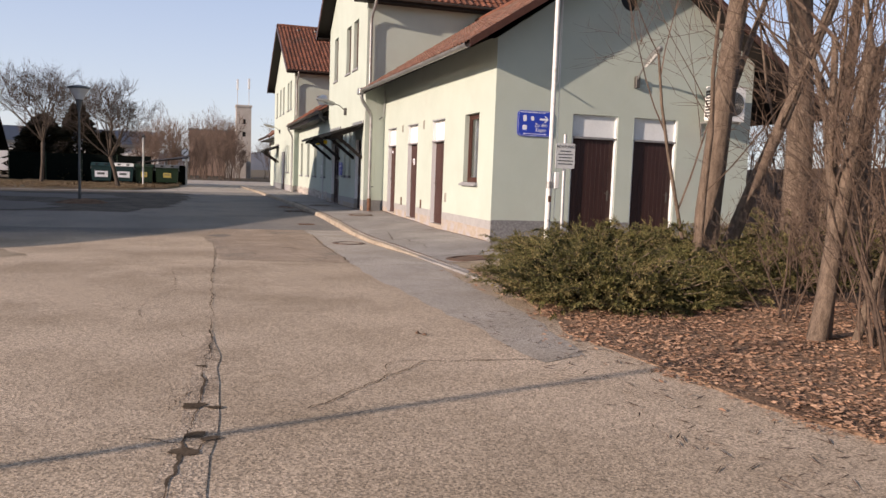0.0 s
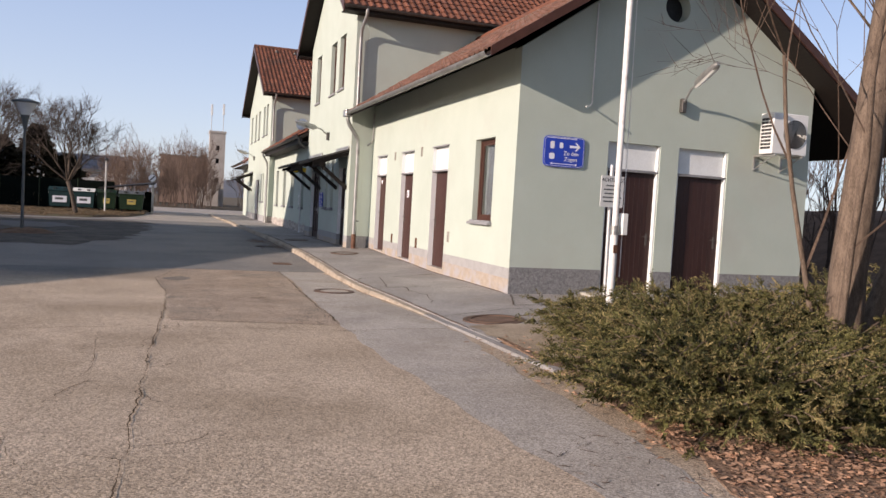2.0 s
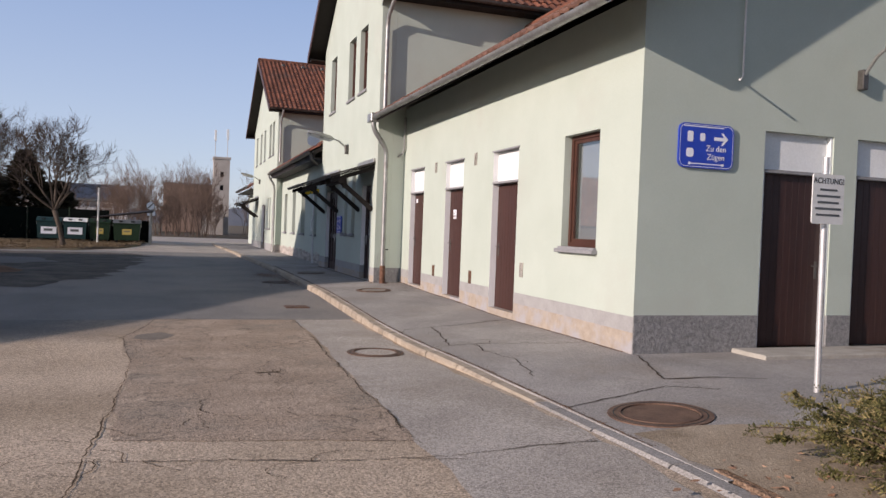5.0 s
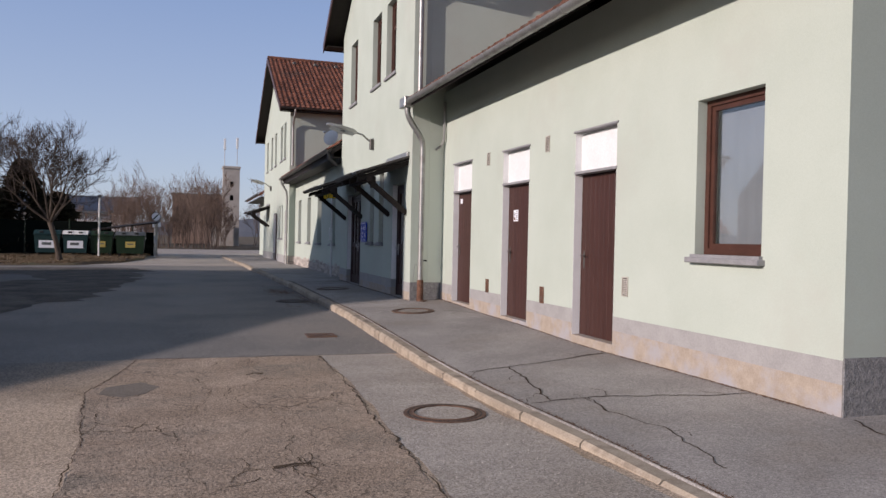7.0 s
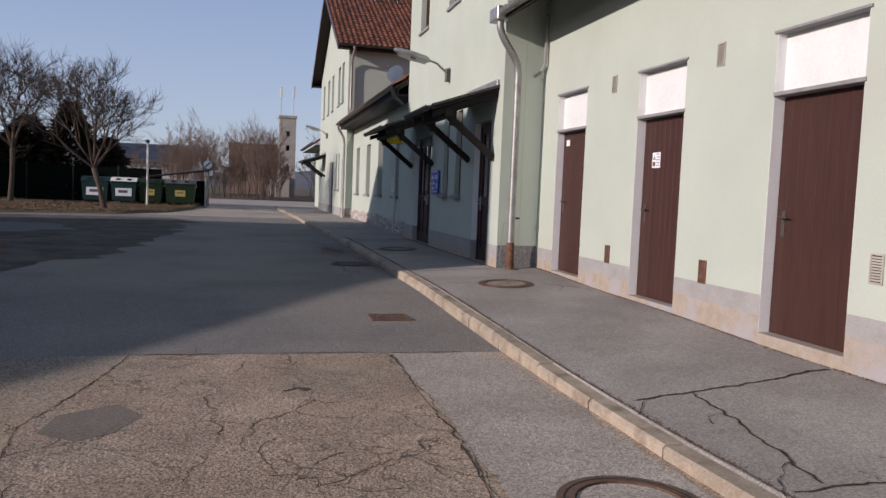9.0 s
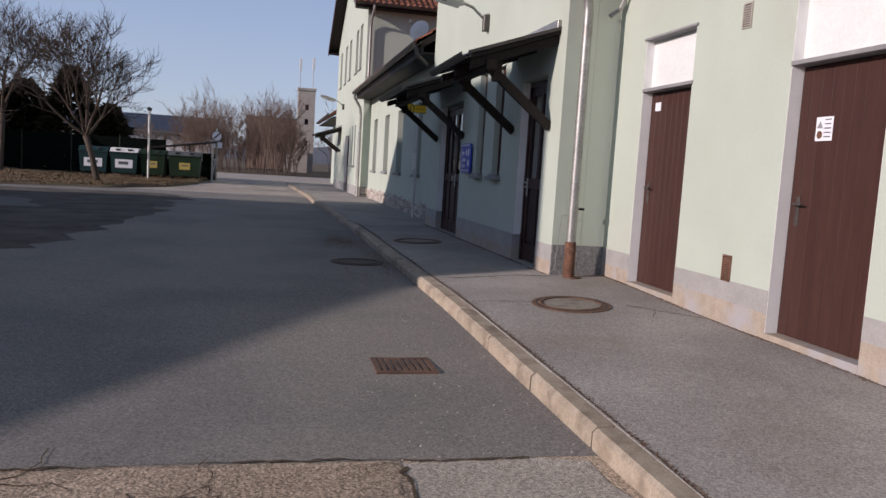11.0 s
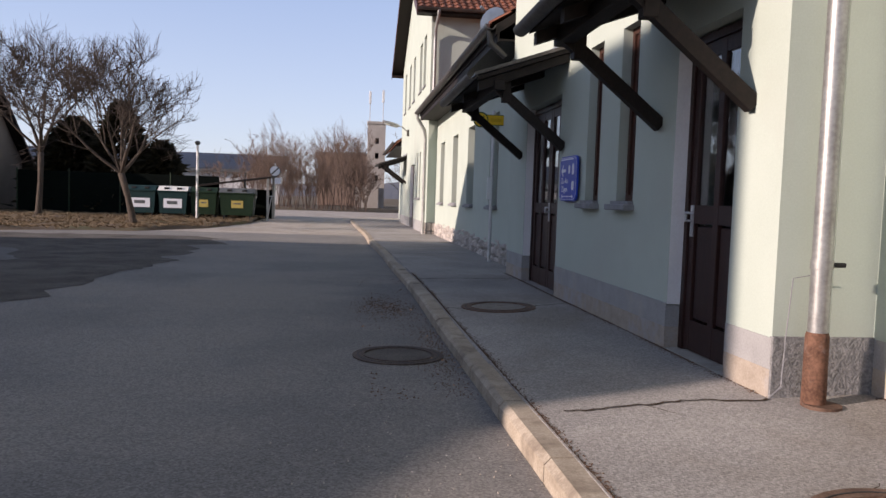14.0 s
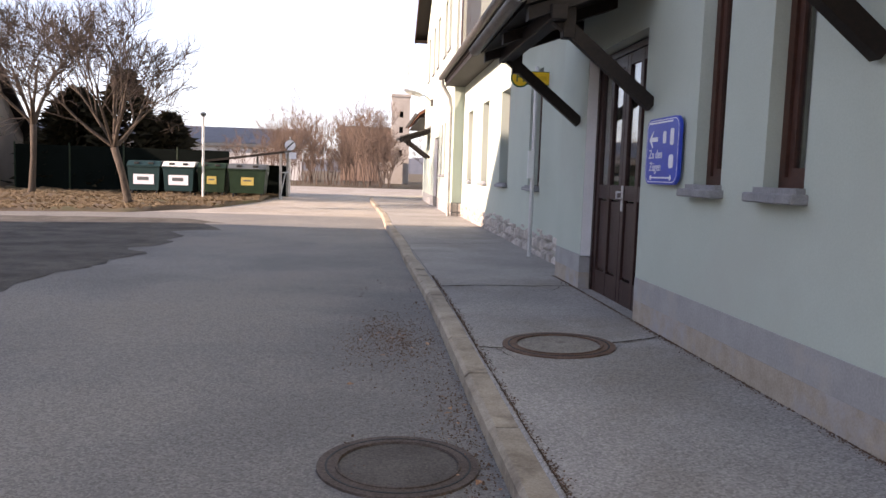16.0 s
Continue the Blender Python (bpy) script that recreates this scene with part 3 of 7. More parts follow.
def gable_reach(a):
    """How far the gable's edge lies from the middle of the round opening, in the direction a."""
    far = []
    for (xa, za), (xb, zb) in zip(GABLE_EDGE, GABLE_EDGE[1:] + GABLE_EDGE[:1]):
        dx, dz, ex, ez = math.cos(a), math.sin(a), xb - xa, zb - za
        det = ex * dz - dx * ez
        if abs(det) > 1e-9:
            t = (ex * (za - OC[1]) - ez * (xa - OC[0])) / det
            u = (dx * (za - OC[1]) - dz * (xa - OC[0])) / det
            if t > 0 and -1e-6 <= u <= 1 + 1e-6:
                far.append(t)
    return min(far)


turns = sorted({round(2 * math.pi * k / 24, 6) for k in range(24)} | {round(math.atan2(z - OC[1], x - OC[0]) % (2 * math.pi), 6) for x, z in GABLE_EDGE})
spokes = [((OC[0] + OC[2] * math.cos(a), OC[1] + OC[2] * math.sin(a)), (OC[0] + gable_reach(a) * math.cos(a), OC[1] + gable_reach(a) * math.sin(a))) for a in turns]
for (p, q), (p2, q2) in zip(spokes, spokes[1:] + spokes[:1]):
    for w in (AY, AY + 0.32):
        tri.add([(p[0], w, p[1]), (p2[0], w, p2[1]), (q2[0], w, q2[1]), (q[0], w, q[1])], [(0, 1, 2, 3)])
    for e, e2 in ((p, p2), (q, q2)):
        tri.add([(e[0], AY, e[1]), (e2[0], AY, e2[1]), (e2[0], AY + 0.32, e2[1]), (e[0], AY + 0.32, e[1])], [(0, 1, 2, 3)])
part("gable_top", tri, PLASTER, annex)
part("round_opening", Geo().prism(ring, "y", AY + 0.25, AY + 0.3), BLACK, annex, "dark round attic opening")
part("back_wall", Geo().box((AX1 - 0.3, AY + 0.33, 0.1), (AX1, MY, 3.9)), PLASTER, annex)
part("room", Geo().box((AX + 0.9, AY + 0.9, 0.12), (AX + 0.95, MY, 3.7)), ROOM, annex)
# plinth, front in smooth grey paint over worn render, gable in dark roughcast
solid = [(AY, 18.68), (19.73, 21.19), (22.22, 23.69), (24.70, MY)]
pl, wn = Geo(), Geo()
for a, b in solid:
    g0, g1 = wall_z(a), wall_z(b)
    pl, wn = Geo(), Geo()
    pl.prism([(a, 0.33 + 0.05), (b, 0.33 + 0.07), (b, 0.57), (a, 0.57)], "x", AX - 0.004, AX + 0.3)
    wn.prism([(a, g0 - 0.2), (b, g1 - 0.2), (b, 0.40), (a, 0.38)], "x", AX - 0.003, AX + 0.3)
    part("plinth", pl, PLINTH, annex, "grey painted plinth")
    part("plinth_foot", wn, WORN, annex, "flaking salmon render at the foot of the wall")
for a, b in ((AX + 0.002, 7.68), (8.79, 9.19), (10.31, AX1)):
    part("gable_plinth", Geo().box((a, AY - 0.012, -0.1), (b, AY + 0.3, 0.59), 0.003), ROUGHCAST, annex, "dark grey roughcast plinth")
for i, (a, b) in enumerate(door_us):
    zt, zb = 2.35, holes[i][2]
    lin = Geo().box((AX + 0.095, a, zt + 0.05), (AX + 0.135, b, 2.90))
    panel = part("transom_panel", lin, WHITE, annex, "white panel over the door")
    part("transom_sill", Geo().box((AX - 0.012, a - 0.015, zt), (AX + 0.16, b + 0.0, zt + 0.035), 0.004), SILL, panel)
    part("lintel_drip", Geo().box((AX - 0.02, a - 0.03, 2.90), (AX + 0.1, b + 0.03, 2.925), 0.003), SILL, panel)
    g = Geo().box((AX + 0.001, b - 0.004, zb), (AX + 0.113, b + 0.001, 2.9)).box((AX + 0.001, a - 0.001, zb), (AX + 0.113, a + 0.004, 2.9))
    part("reveal", g, REVEAL, panel)
    leaf = plank_door(annex, "x", AX + 0.115, a + 0.004, b - 0.004, zb + 0.03, zt, DOORWOOD, 9, True)
    part("threshold", Geo().box((AX - 0.01, a, zb - 0.2), (AX + 0.2, b, zb + 0.03), 0.006), WORN, leaf, "worn pinkish threshold")
window(annex, AX, 16.17, 17.13, 1.36, 2.91, 0.09, deep=0.11)
for a, b, c, d in ghole:
    panel = part("transom_panel", Geo().box((a + 0.03, AY + 0.085, 2.45), (b - 0.035, AY + 0.12, 2.92)), WHITE, annex, "white panel over the garage door")
    part("transom_sill", Geo().box((a, AY + 0.02, 2.40), (b, AY + 0.2, 2.44), 0.004), SILL, panel)
    jam = Geo().box((a - 0.0, AY + 0.02, c), (a + 0.03, AY + 0.16, 2.92)).box((b - 0.035, AY + 0.02, c), (b - 0.002, AY + 0.16, 2.92), 0.004)
    part("door_jamb", jam, WHITE, panel)
    plank_door(annex, "y", AY + 0.10, a + 0.03, b - 0.036, c, 2.40, DOORDARK, 10, True, "store_door")
# roof
EAVE = (5.06, 4.13)
ry0, ry1 = 14.68, MY
deck = Geo()
slab(deck, (EAVE[0], ry0, EAVE[1]), (EAVE[0], ry1, EAVE[1]), (ARIDGE[0], ry1, ARIDGE[1]), (ARIDGE[0], ry0, ARIDGE[1]), 0.10)
slab(deck, (14.06, ry1, 3.25), (14.06, ry0, 3.25), (ARIDGE[0], ry0, ARIDGE[1]), (ARIDGE[0], ry1, ARIDGE[1]), 0.15)
roof = part("roof", deck, DARKWOOD, annex, "dark timber roof deck")
back = slope_tiles(Geo(), (14.1, ry1, 3.25), (14.1, ry0, 3.25), (ARIDGE[0], ry1, ARIDGE[1]), 0.4, 0.45)
tagged(part("rear_tiles", raw_mesh("rear_tiles", back, TILE_OLD), None, roof), kind="stuff")
front = slope_tiles(Geo(), (EAVE[0] - 0.03, ry0, EAVE[1]), (EAVE[0] - 0.03, ry1, EAVE[1]), (ARIDGE[0], ry0, ARIDGE[1]), owner=roof, own_rows=6, material=TILE_OLD)
tagged(part("front_tiles", raw_mesh("front_tiles", front, TILE_OLD), None, roof), kind="stuff")
verge = Geo()
for ex, ez in (EAVE, (14.06, 3.25)):
    d = Vector((ARIDGE[0] - ex, 0, ARIDGE[1] - ez))
    verge.add([(ex, ry0 - 0.03, ez - 0.09), (ARIDGE[0], ry0 - 0.03, ARIDGE[1] - 0.12), (ARIDGE[0], ry0 - 0.03, ARIDGE[1] + 0.07), (ex, ry0 - 0.03, ez + 0.07), (ex, ry0, ez - 0.09), (ARIDGE[0], ry0, ARIDGE[1] - 0.12), (ARIDGE[0], ry0, ARIDGE[1] + 0.07), (ex, ry0, ez + 0.07)], [(0, 1, 2, 3), (7, 6, 5, 4), (3, 2, 6, 7), (0, 4, 5, 1), (0, 3, 7, 4)])
part("verge_board", verge, FRAMEWOOD, roof, "red-brown verge board")
part("ridge_cap", Geo().tube([(ARIDGE[0], ry0, ARIDGE[1] + 0.03), (ARIDGE[0], ry1, ARIDGE[1] + 0.03)], 0.11, 10), TILE, roof, smooth=True)
gut = half_round(Geo(), (5.01, ry0 - 0.02, 4.10), (5.01, ry1 - 0.05, 4.15), 0.075)
brackets(gut, (5.01, ry0, 4.10), (5.01, ry1, 4.15))
part("gutter", gut, ZINC, annex, "grey zinc half-round gutter", True)
# ---- downpipe in the corner between annex and main block ----
pipe = Geo().tube([(5.02, MY - 0.30, 4.08), (5.02, MY - 0.30, 3.93), (5.05, MY - 0.29, 3.84), (5.11, MY - 0.27, 3.74), (5.28, MY - 0.22, 3.53), (5.36, MY - 0.20, 3.40), (5.38, MY - 0.19, 3.24), (5.38, MY - 0.19, 0.62)], 0.056, 12)
dp = part("downpipe", pipe, ZINC, annex, "grey metal downpipe", True)
part("pipe_collar", Geo().tube([(5.38, MY - 0.19, 1.00), (5.38, MY - 0.19, 1.05)], 0.064, 12), ZINC, dp, smooth=True)
part("clamp_bolt", Geo().tube([(5.43, MY - 0.22, 1.025), (5.50, MY - 0.22, 1.025)], 0.014, 8), BLACK, dp)
part("standpipe", Geo().tube([(5.38, MY - 0.19, 0.17), (5.38, MY - 0.19, 0.62), (5.38, MY - 0.19, 0.64)], [0.068, 0.064, 0.058], 14), RUST, dp, "rusty cast-iron standpipe", True)
part("base_flange", Geo().tube([(5.41, MY - 0.23, 0.20), (5.41, MY - 0.23, 0.235)], 0.105, 16), IRON, dp, "rusty iron foot", True)
part("funnel", Geo().box((4.92, MY - 0.44, 4.02), (5.12, MY - 0.04, 4.22), 0.012), ZINC, dp)
part("overflow_pipe", Geo().tube([(5.82, MY - 0.20, 4.2), (5.82, MY - 0.20, 3.46), (5.79, MY - 0.14, 3.34), (5.70, MY - 0.05, 3.26)], 0.028, 8), ZINC, annex, "thin grey pipe under the eave", True)
for i, (y, z0, z1) in enumerate(((18.42, 0.83, 1.06), (20.66, 0.56, 0.80), (22.82, 0.56, 0.79), (20.57, 2.74, 2.97), (22.87, 2.74, 2.96))):
    v = thing("wall_vent", (AX, y, z0), "small beige louvred air vent set in the rendered wall" if i not in (1, 2) else "small rusty louvred air vent low in the wall", "vent", "wall vents")
    m = RUST if i in (1, 2) else CONCRETE
    fr = Geo().box((AX - 0.012, y - 0.065, z0), (AX + 0.0, y - 0.05, z1)).box((AX - 0.012, y + 0.05, z0), (AX, y + 0.065, z1)).box((AX - 0.012, y - 0.05, z0), (AX, y + 0.05, z0 + 0.015)).box((AX - 0.012, y - 0.05, z1 - 0.015), (AX, y + 0.05, z1))
    part("frame", fr, m, v)
    part("backing", Geo().box((AX - 0.003, y - 0.05, z0 + 0.015), (AX - 0.001, y + 0.05, z1 - 0.015)), BLACK, v)
    n = 9
    for k in range(n):
        zc = z0 + 0.02 + (z1 - z0 - 0.04) * (k + 0.5) / n
        part("slat", Geo().add([(AX - 0.011, y - 0.05, zc - 0.008), (AX - 0.011, y + 0.05, zc - 0.008), (AX - 0.004, y + 0.05, zc + 0.006), (AX - 0.004, y - 0.05, zc + 0.006)], [(0, 1, 2, 3)]), m, v)


# ---- two-storey blocks ----
def canopy_at(name, y0, y1, x=5.22, beams=True, xo=4.14):
    c = thing(name, (x, (y0 + y1) / 2, 2.9), "dark timber door canopy on slanting braces fixed to the wall", "canopy", "door canopies")
    zo, zw = 2.72, 3.10
    top = Geo()
    slab(top, (xo, y0, zo), (xo, y1, zo), (x, y1, zw), (x, y0, zw), 0.045)
    deck = part("roof_board", top, DARKWOOD, c)
    sh = Geo()
    slab(sh, (xo - 0.03, y0 - 0.02, zo + 0.022), (xo - 0.03, y1 + 0.02, zo + 0.022), (x, y1 + 0.02, zw + 0.022), (x, y0 - 0.02, zw + 0.022), 0.018)
    cover = part("cover", sh, ZINCDARK, deck, "dark weathered sheet metal cover")
    n = round((y1 - y0) / 0.5)
    for i in range(n + 1):
        yy = y0 - 0.01 + (y1 - y0 + 0.0) * i / n
        seam = Geo()
        slab(seam, (xo - 0.03, yy, zo + 0.045), (xo - 0.03, yy + 0.018, zo + 0.045), (x, yy + 0.018, zw + 0.045), (x, yy, zw + 0.045), 0.022)
        part("seam", seam, ZINCDARK, cover)
    part("flashing", Geo().box((x - 0.05, y0, zw + 0.01), (x - 0.002, y1, zw + 0.12), 0.004), ZINC, c, "pale zinc wall flashing")
    for k in range(3):
        yy = y0 + 0.1 + (y1 - y0 - 0.2) * k / 2
        rf = Geo()
        slab(rf, (xo + 0.03, yy - 0.05, zo - 0.05), (xo + 0.03, yy + 0.05, zo - 0.05), (x, yy + 0.05, zw - 0.05), (x, yy - 0.05, zw - 0.05), 0.10)
        part("rafter", rf, DARKWOOD, c)
    part("outer_beam", Geo().box((xo + 0.2, y0 + 0.02, 2.58), (xo + 0.33, y1 - 0.02, 2.70), 0.008), DARKWOOD, c)
    for yy in (y0 + 0.16, y1 - 0.16):
        b = Geo()
        d = Vector((x - xo - 0.28, 0, 1.95 - 2.62))
        n = Vector((d.z, 0, -d.x)).normalized() * 0.052
        p, q = Vector((xo + 0.26, yy, 2.63)), Vector((x, yy, 1.97))
        vs = [p + n, q + n, q - n, p - n]
        b.add([v + Vector((0, s, 0)) for s in (-0.04, 0.04) for v in vs], [(0, 1, 2, 3), (7, 6, 5, 4), (0, 4, 5, 1), (1, 5, 6, 2), (2, 6, 7, 3), (3, 7, 4, 0)])
        part("brace", b, DARKWOOD, c)
        part("wall_post", Geo().box((x - 0.11, yy - 0.05, 1.90), (x - 0.002, yy + 0.05, 3.0), 0.006) if not beams else Geo().box((xo + 0.32, yy - 0.05, 2.46), (xo + 0.42, yy + 0.05, 2.70), 0.006), DARKWOOD, c)
    part("gutter", half_round(Geo(), (xo - 0.06, y0 - 0.04, zo + 0.02), (xo - 0.06, y1 + 0.04, zo - 0.0), 0.065), ZINCDARK, c, "dark half-round gutter", True)
    return c


def panel_door(parent, x, y0, y1, z0, z1, leaves):
    """A dark panelled house door with glazed upper lights."""
    fr = Geo().box((x, y0, z0), (x + 0.08, y0 + 0.06, z1)).box((x, y1 - 0.06, z0), (x + 0.08, y1, z1)).box((x, y0 + 0.06, z1 - 0.06), (x + 0.08, y1 - 0.06, z1))
    d = part("door", fr, DOORDARK, parent, "dark brown panelled door with glass lights")
    a, b = y0 + 0.06, y1 - 0.06
    w = (b - a) / leaves
    zm = z0 + 0.98
    for i in range(leaves):
        p, q = a + i * w + 0.004, a + (i + 1) * w - 0.004
        m = (p + q) / 2
        st = 0.085
        g = Geo()
        for ya, yb in ((p, p + st), (q - st, q), (m - 0.04, m + 0.04)):
            g.box((x + 0.015, ya, z0 + 0.01), (x + 0.06, yb, z1 - 0.065), 0.004)
        for za, zb in ((z0 + 0.01, z0 + 0.24), (zm, zm + 0.14), (z1 - 0.17, z1 - 0.065)):
            for ya, yb in ((p + st, m - 0.04), (m + 0.04, q - st)):
                g.box((x + 0.018, ya, za), (x + 0.058, yb, zb))
        leaf = part("leaf", g, DOORDARK, d)
        for ya, yb in ((p + st, m - 0.04), (m + 0.04, q - st)):
            part("panel", Geo().box((x + 0.032, ya + 0.015, z0 + 0.255), (x + 0.05, yb - 0.015, zm - 0.015), 0.01), DOORDARK, d)
            part("light", Geo().box((x + 0.036, ya, zm + 0.14), (x + 0.042, yb, z1 - 0.17)), GLASS, d)
    hy = y1 - 0.12 if leaves == 1 else (y0 + y1) / 2 - 0.05
    h = Geo().tube([(x + 0.02, hy, z0 + 1.0), (x - 0.045, hy, z0 + 1.0), (x - 0.045, hy, z0 + 1.06), (x - 0.045, hy - 0.1, z0 + 1.06)], 0.011, 6)
    h.box((x + 0.004, hy - 0.02, z0 + 0.88), (x + 0.014, hy + 0.02, z0 + 1.12))
    part("door_handle", h, STEEL, d, "steel lever handle")
    part("threshold", Geo().box((x - 0.12, y0, z0 - 0.2), (x + 0.08, y1, z0), 0.005), CONCRETE, d)
    return d


def block(name, dy, label, near, Y1=33.0, RZ=10.42):
    """A two-storey gabled block; dy: how far along the street."""
    X, Y0, XB = 5.22, 25.41 + dy, 14.0
    RY, EZ, OV = (Y0 + Y1) / 2, 7.12, 0.52
    sl = (RZ - EZ) / (RY - Y0 + OV)
    b = thing(name, (9, RY, 0.1), label, "building")
    dA, dB = (25.97 + dy, 26.93 + dy, 0.2, 2.62), (30.20 + dy, 31.94 + dy, 0.2, 2.62)
    wins = [(27.76 + dy, 28.18 + dy, 1.36, 2.95), (28.72 + dy, 29.14 + dy, 1.36, 2.95)]
    ups = [(26.88 + dy, 27.74 + dy, 5.12, 6.78), (28.26 + dy, 29.16 + dy, 5.12, 6.78), (30.96 + dy, 31.82 + dy, 5.12, 6.78)]
    if not near:
        ups += [(53.0, 53.9, 5.12, 6.78), (55.4, 56.3, 5.12, 6.78)]
    part("front_wall", Geo().wall("x", X, 0.36, Y0, Y1, 0.55, 7.3, [dA, dB] + wins + ups), PLASTER, b)
    part("front_gable", Geo().prism([(Y0, 7.3), (Y1, 7.3), (RY, RZ - 0.2)], "x", X, X + 0.36), PLASTER, b)
    part("side_wall", Geo().box((X + 0.363, Y0, 0.1), (XB, Y0 + 0.35, 7.35)), PLASTER, b)
    part("side_wall", Geo().box((X + 0.363, Y1 - 0.35, 0.1), (XB, Y1, 7.35)), PLASTER, b)
    part("rear_wall", Geo().prism([(Y0, 0.1), (Y1, 0.1), (Y1, 7.3), (RY, RZ - 0.2), (Y0, 7.3)], "x", XB - 0.3, XB), PLASTER, b)
    part("floor_slab", Geo().box((X + 0.4, Y0 + 0.35, 3.6), (XB - 0.3, Y1 - 0.35, 3.8)), ROOM, b)
    part("inner_wall", Geo().box((X + 1.6, Y0 + 0.35, 0.1), (X + 1.7, Y1 - 0.35, 7.0)), ROOM, b)
    pl, wn = Geo(), Geo()
    for a, c in ((Y0, dA[0]), (dA[1], dB[0]), (dB[1], Y1)):
        pl, wn = Geo(), Geo()
        if near:
            pl.box((X - 0.006, a, 0.38), (X + 0.34, c, 0.57), 0.003)
            wn.box((X - 0.004, a + 0.001, 0.0), (X + 0.34, c - 0.001, 0.40))
        else:
            pl.box((X - 0.006, a, 0.0), (X + 0.34, c, 0.57))
        part("plinth", pl, PLINTH, b, "grey painted plinth")
        if near:
            part("plinth_foot", wn, WORN, b, "flaking tan render at the foot of the wall")
    part("side_plinth", Geo().box((X - 0.002, Y0 - 0.014, 0.0), (AX, Y0 + 0.02, 0.58), 0.003), ROUGHCAST, b, "dark grey roughcast plinth")
    panel_door(b, X + 0.11, dA[0], dA[1], 0.22, 2.6, 1)
    panel_door(b, X + 0.11, dB[0], dB[1], 0.2, 2.6, 2)
    for w in wins:
        window(b, X, w[0], w[1], w[2], w[3], 0.1, blind=True, deep=0.09)
    for w in ups:
        window(b, X, w[0], w[1], w[2], w[3], 0.05, blind=True, deep=0.12, mullion=True)
    for y0, y1 in ((dA[0], dA[1]), (dB[0], dB[1])):
        part("reveal", Geo().box((X + 0.003, y1 - 0.004, 0.56), (X + 0.11, y1 + 0.001, 2.62)), REVEAL, b)
    # roof, ridge across the street front
    x0, x1 = 4.72, 14.5
    ya, yb = Y0 - OV, Y1 + OV
    deck = Geo()
    slab(deck, (x1, ya, EZ), (x0, ya, EZ), (x0, RY, RZ), (x1, RY, RZ), 0.14)
    slab(deck, (x0, yb, EZ), (x1, yb, EZ), (x1, RY, RZ), (x0, RY, RZ), 0.14)
    roof = part("roof", deck, DARKWOOD, b, "dark timber roof deck")
    t = slope_tiles(Geo(), (x1, ya - 0.03, EZ), (x0, ya - 0.03, EZ), (x1, RY, RZ), 0.22, 0.34, owner=roof, own_rows=6 if near else 0, material=TILE)
    tagged(part("tiles", raw_mesh("tiles", t, TILE), None, roof), kind="stuff")
    t = slope_tiles(Geo(), (x0, yb + 0.03, EZ), (x1, yb + 0.03, EZ), (x0, RY, RZ), 0.5, 0.5)
    tagged(part("rear_tiles", raw_mesh("rear_tiles", t, TILE), None, roof), kind="stuff")
    part("ridge_cap", Geo().tube([(x0, RY, RZ + 0.03), (x1, RY, RZ + 0.03)], 0.11, 10), TILE, roof, smooth=True)
    vent = Geo()
    for k in range(8):
        xv = 6.0 + k * 1.08
        yv = RY - 0.62
        zv = RZ - 0.62 * sl
        vent.box((xv - 0.09, yv - 0.22, zv - 0.05), (xv + 0.09, yv, zv + 0.10), 0.02)
    tagged(part("vent_tiles", vent, ZINCDARK, roof), kind="stuff")
    vg = Geo()
    for ye in (ya, yb):
        vg.add([(x0 - 0.03, ye, EZ - 0.2), (x0 - 0.03, RY, RZ - 0.2), (x0 - 0.03, RY, RZ + 0.06), (x0 - 0.03, ye, EZ + 0.06), (x0, ye, EZ - 0.2), (x0, RY, RZ - 0.2), (x0, RY, RZ + 0.06), (x0, ye, EZ + 0.06)], [(0, 1, 2, 3), (7, 6, 5, 4), (3, 2, 6, 7), (0, 4, 5, 1), (0, 3, 7, 4)])
    part("verge_board", vg, FRAMEWOOD, roof, "dark red-brown verge board")
    part("soffit", Geo().box((x0 + 0.02, ya + 0.02, EZ - 0.12), (XB, Y0, EZ - 0.09)), DARKWOOD, roof)
    part("soffit", Geo().box((x0 + 0.02, Y1, EZ - 0.12), (XB, yb - 0.02, EZ - 0.09)), DARKWOOD, roof)
    gt = half_round(Geo(), (x0, ya - 0.09, EZ + 0.0), (x1, ya - 0.09, EZ - 0.02), 0.075)
    part("gutter", gt, ZINCDARK, b, "dark half-round gutter", True)
    pts = [(5.36, ya - 0.09, EZ - 0.05), (5.36, ya - 0.08, EZ - 0.2), (5.33, Y0 - 0.16, EZ - 0.55), (5.33, Y0 - 0.09, EZ - 0.8), (5.33, Y0 - 0.09, 4.25 if near else 4.6)]
    part("downpipe", Geo().tube(pts, 0.05, 10), ZINC, b, "grey metal downpipe", True)
    return b


block("station_block", 0.0, "two-storey pale sage station block with gabled tile roof", True)
block("far_station_block", 20.1, "distant wider two-storey block with gabled tile roof", False, 57.7, 10.66)
canopy_at("door_canopy", 25.62, 27.38)
canopy_at("door_canopy", 29.88, 32.38)
canopy_at("door_canopy", 54.1, 56.0, 5.22, True, 4.05)

# ---- link wing between the blocks ----
LX, LY0, LY1 = 5.50, 33.0, 45.51
link = thing("station_link", (9, 39, 0.1), "long low link wing with rubble stone plinth", "building")
lw = [(35.42, 36.28), (38.20, 39.14), (40.80, 41.74), (43.50, 44.40)]
part("front_wall", Geo().wall("x", LX, 0.34, LY0 - 0.3, LY1 + 0.3, 0.5, 4.0, [(a, b, 1.24, 3.0) for a, b in lw]), PLASTER, link)
part("rear_wall", Geo().box((12.0, LY0, 0.1), (12.3, LY1, 4.0)), PLASTER, link)
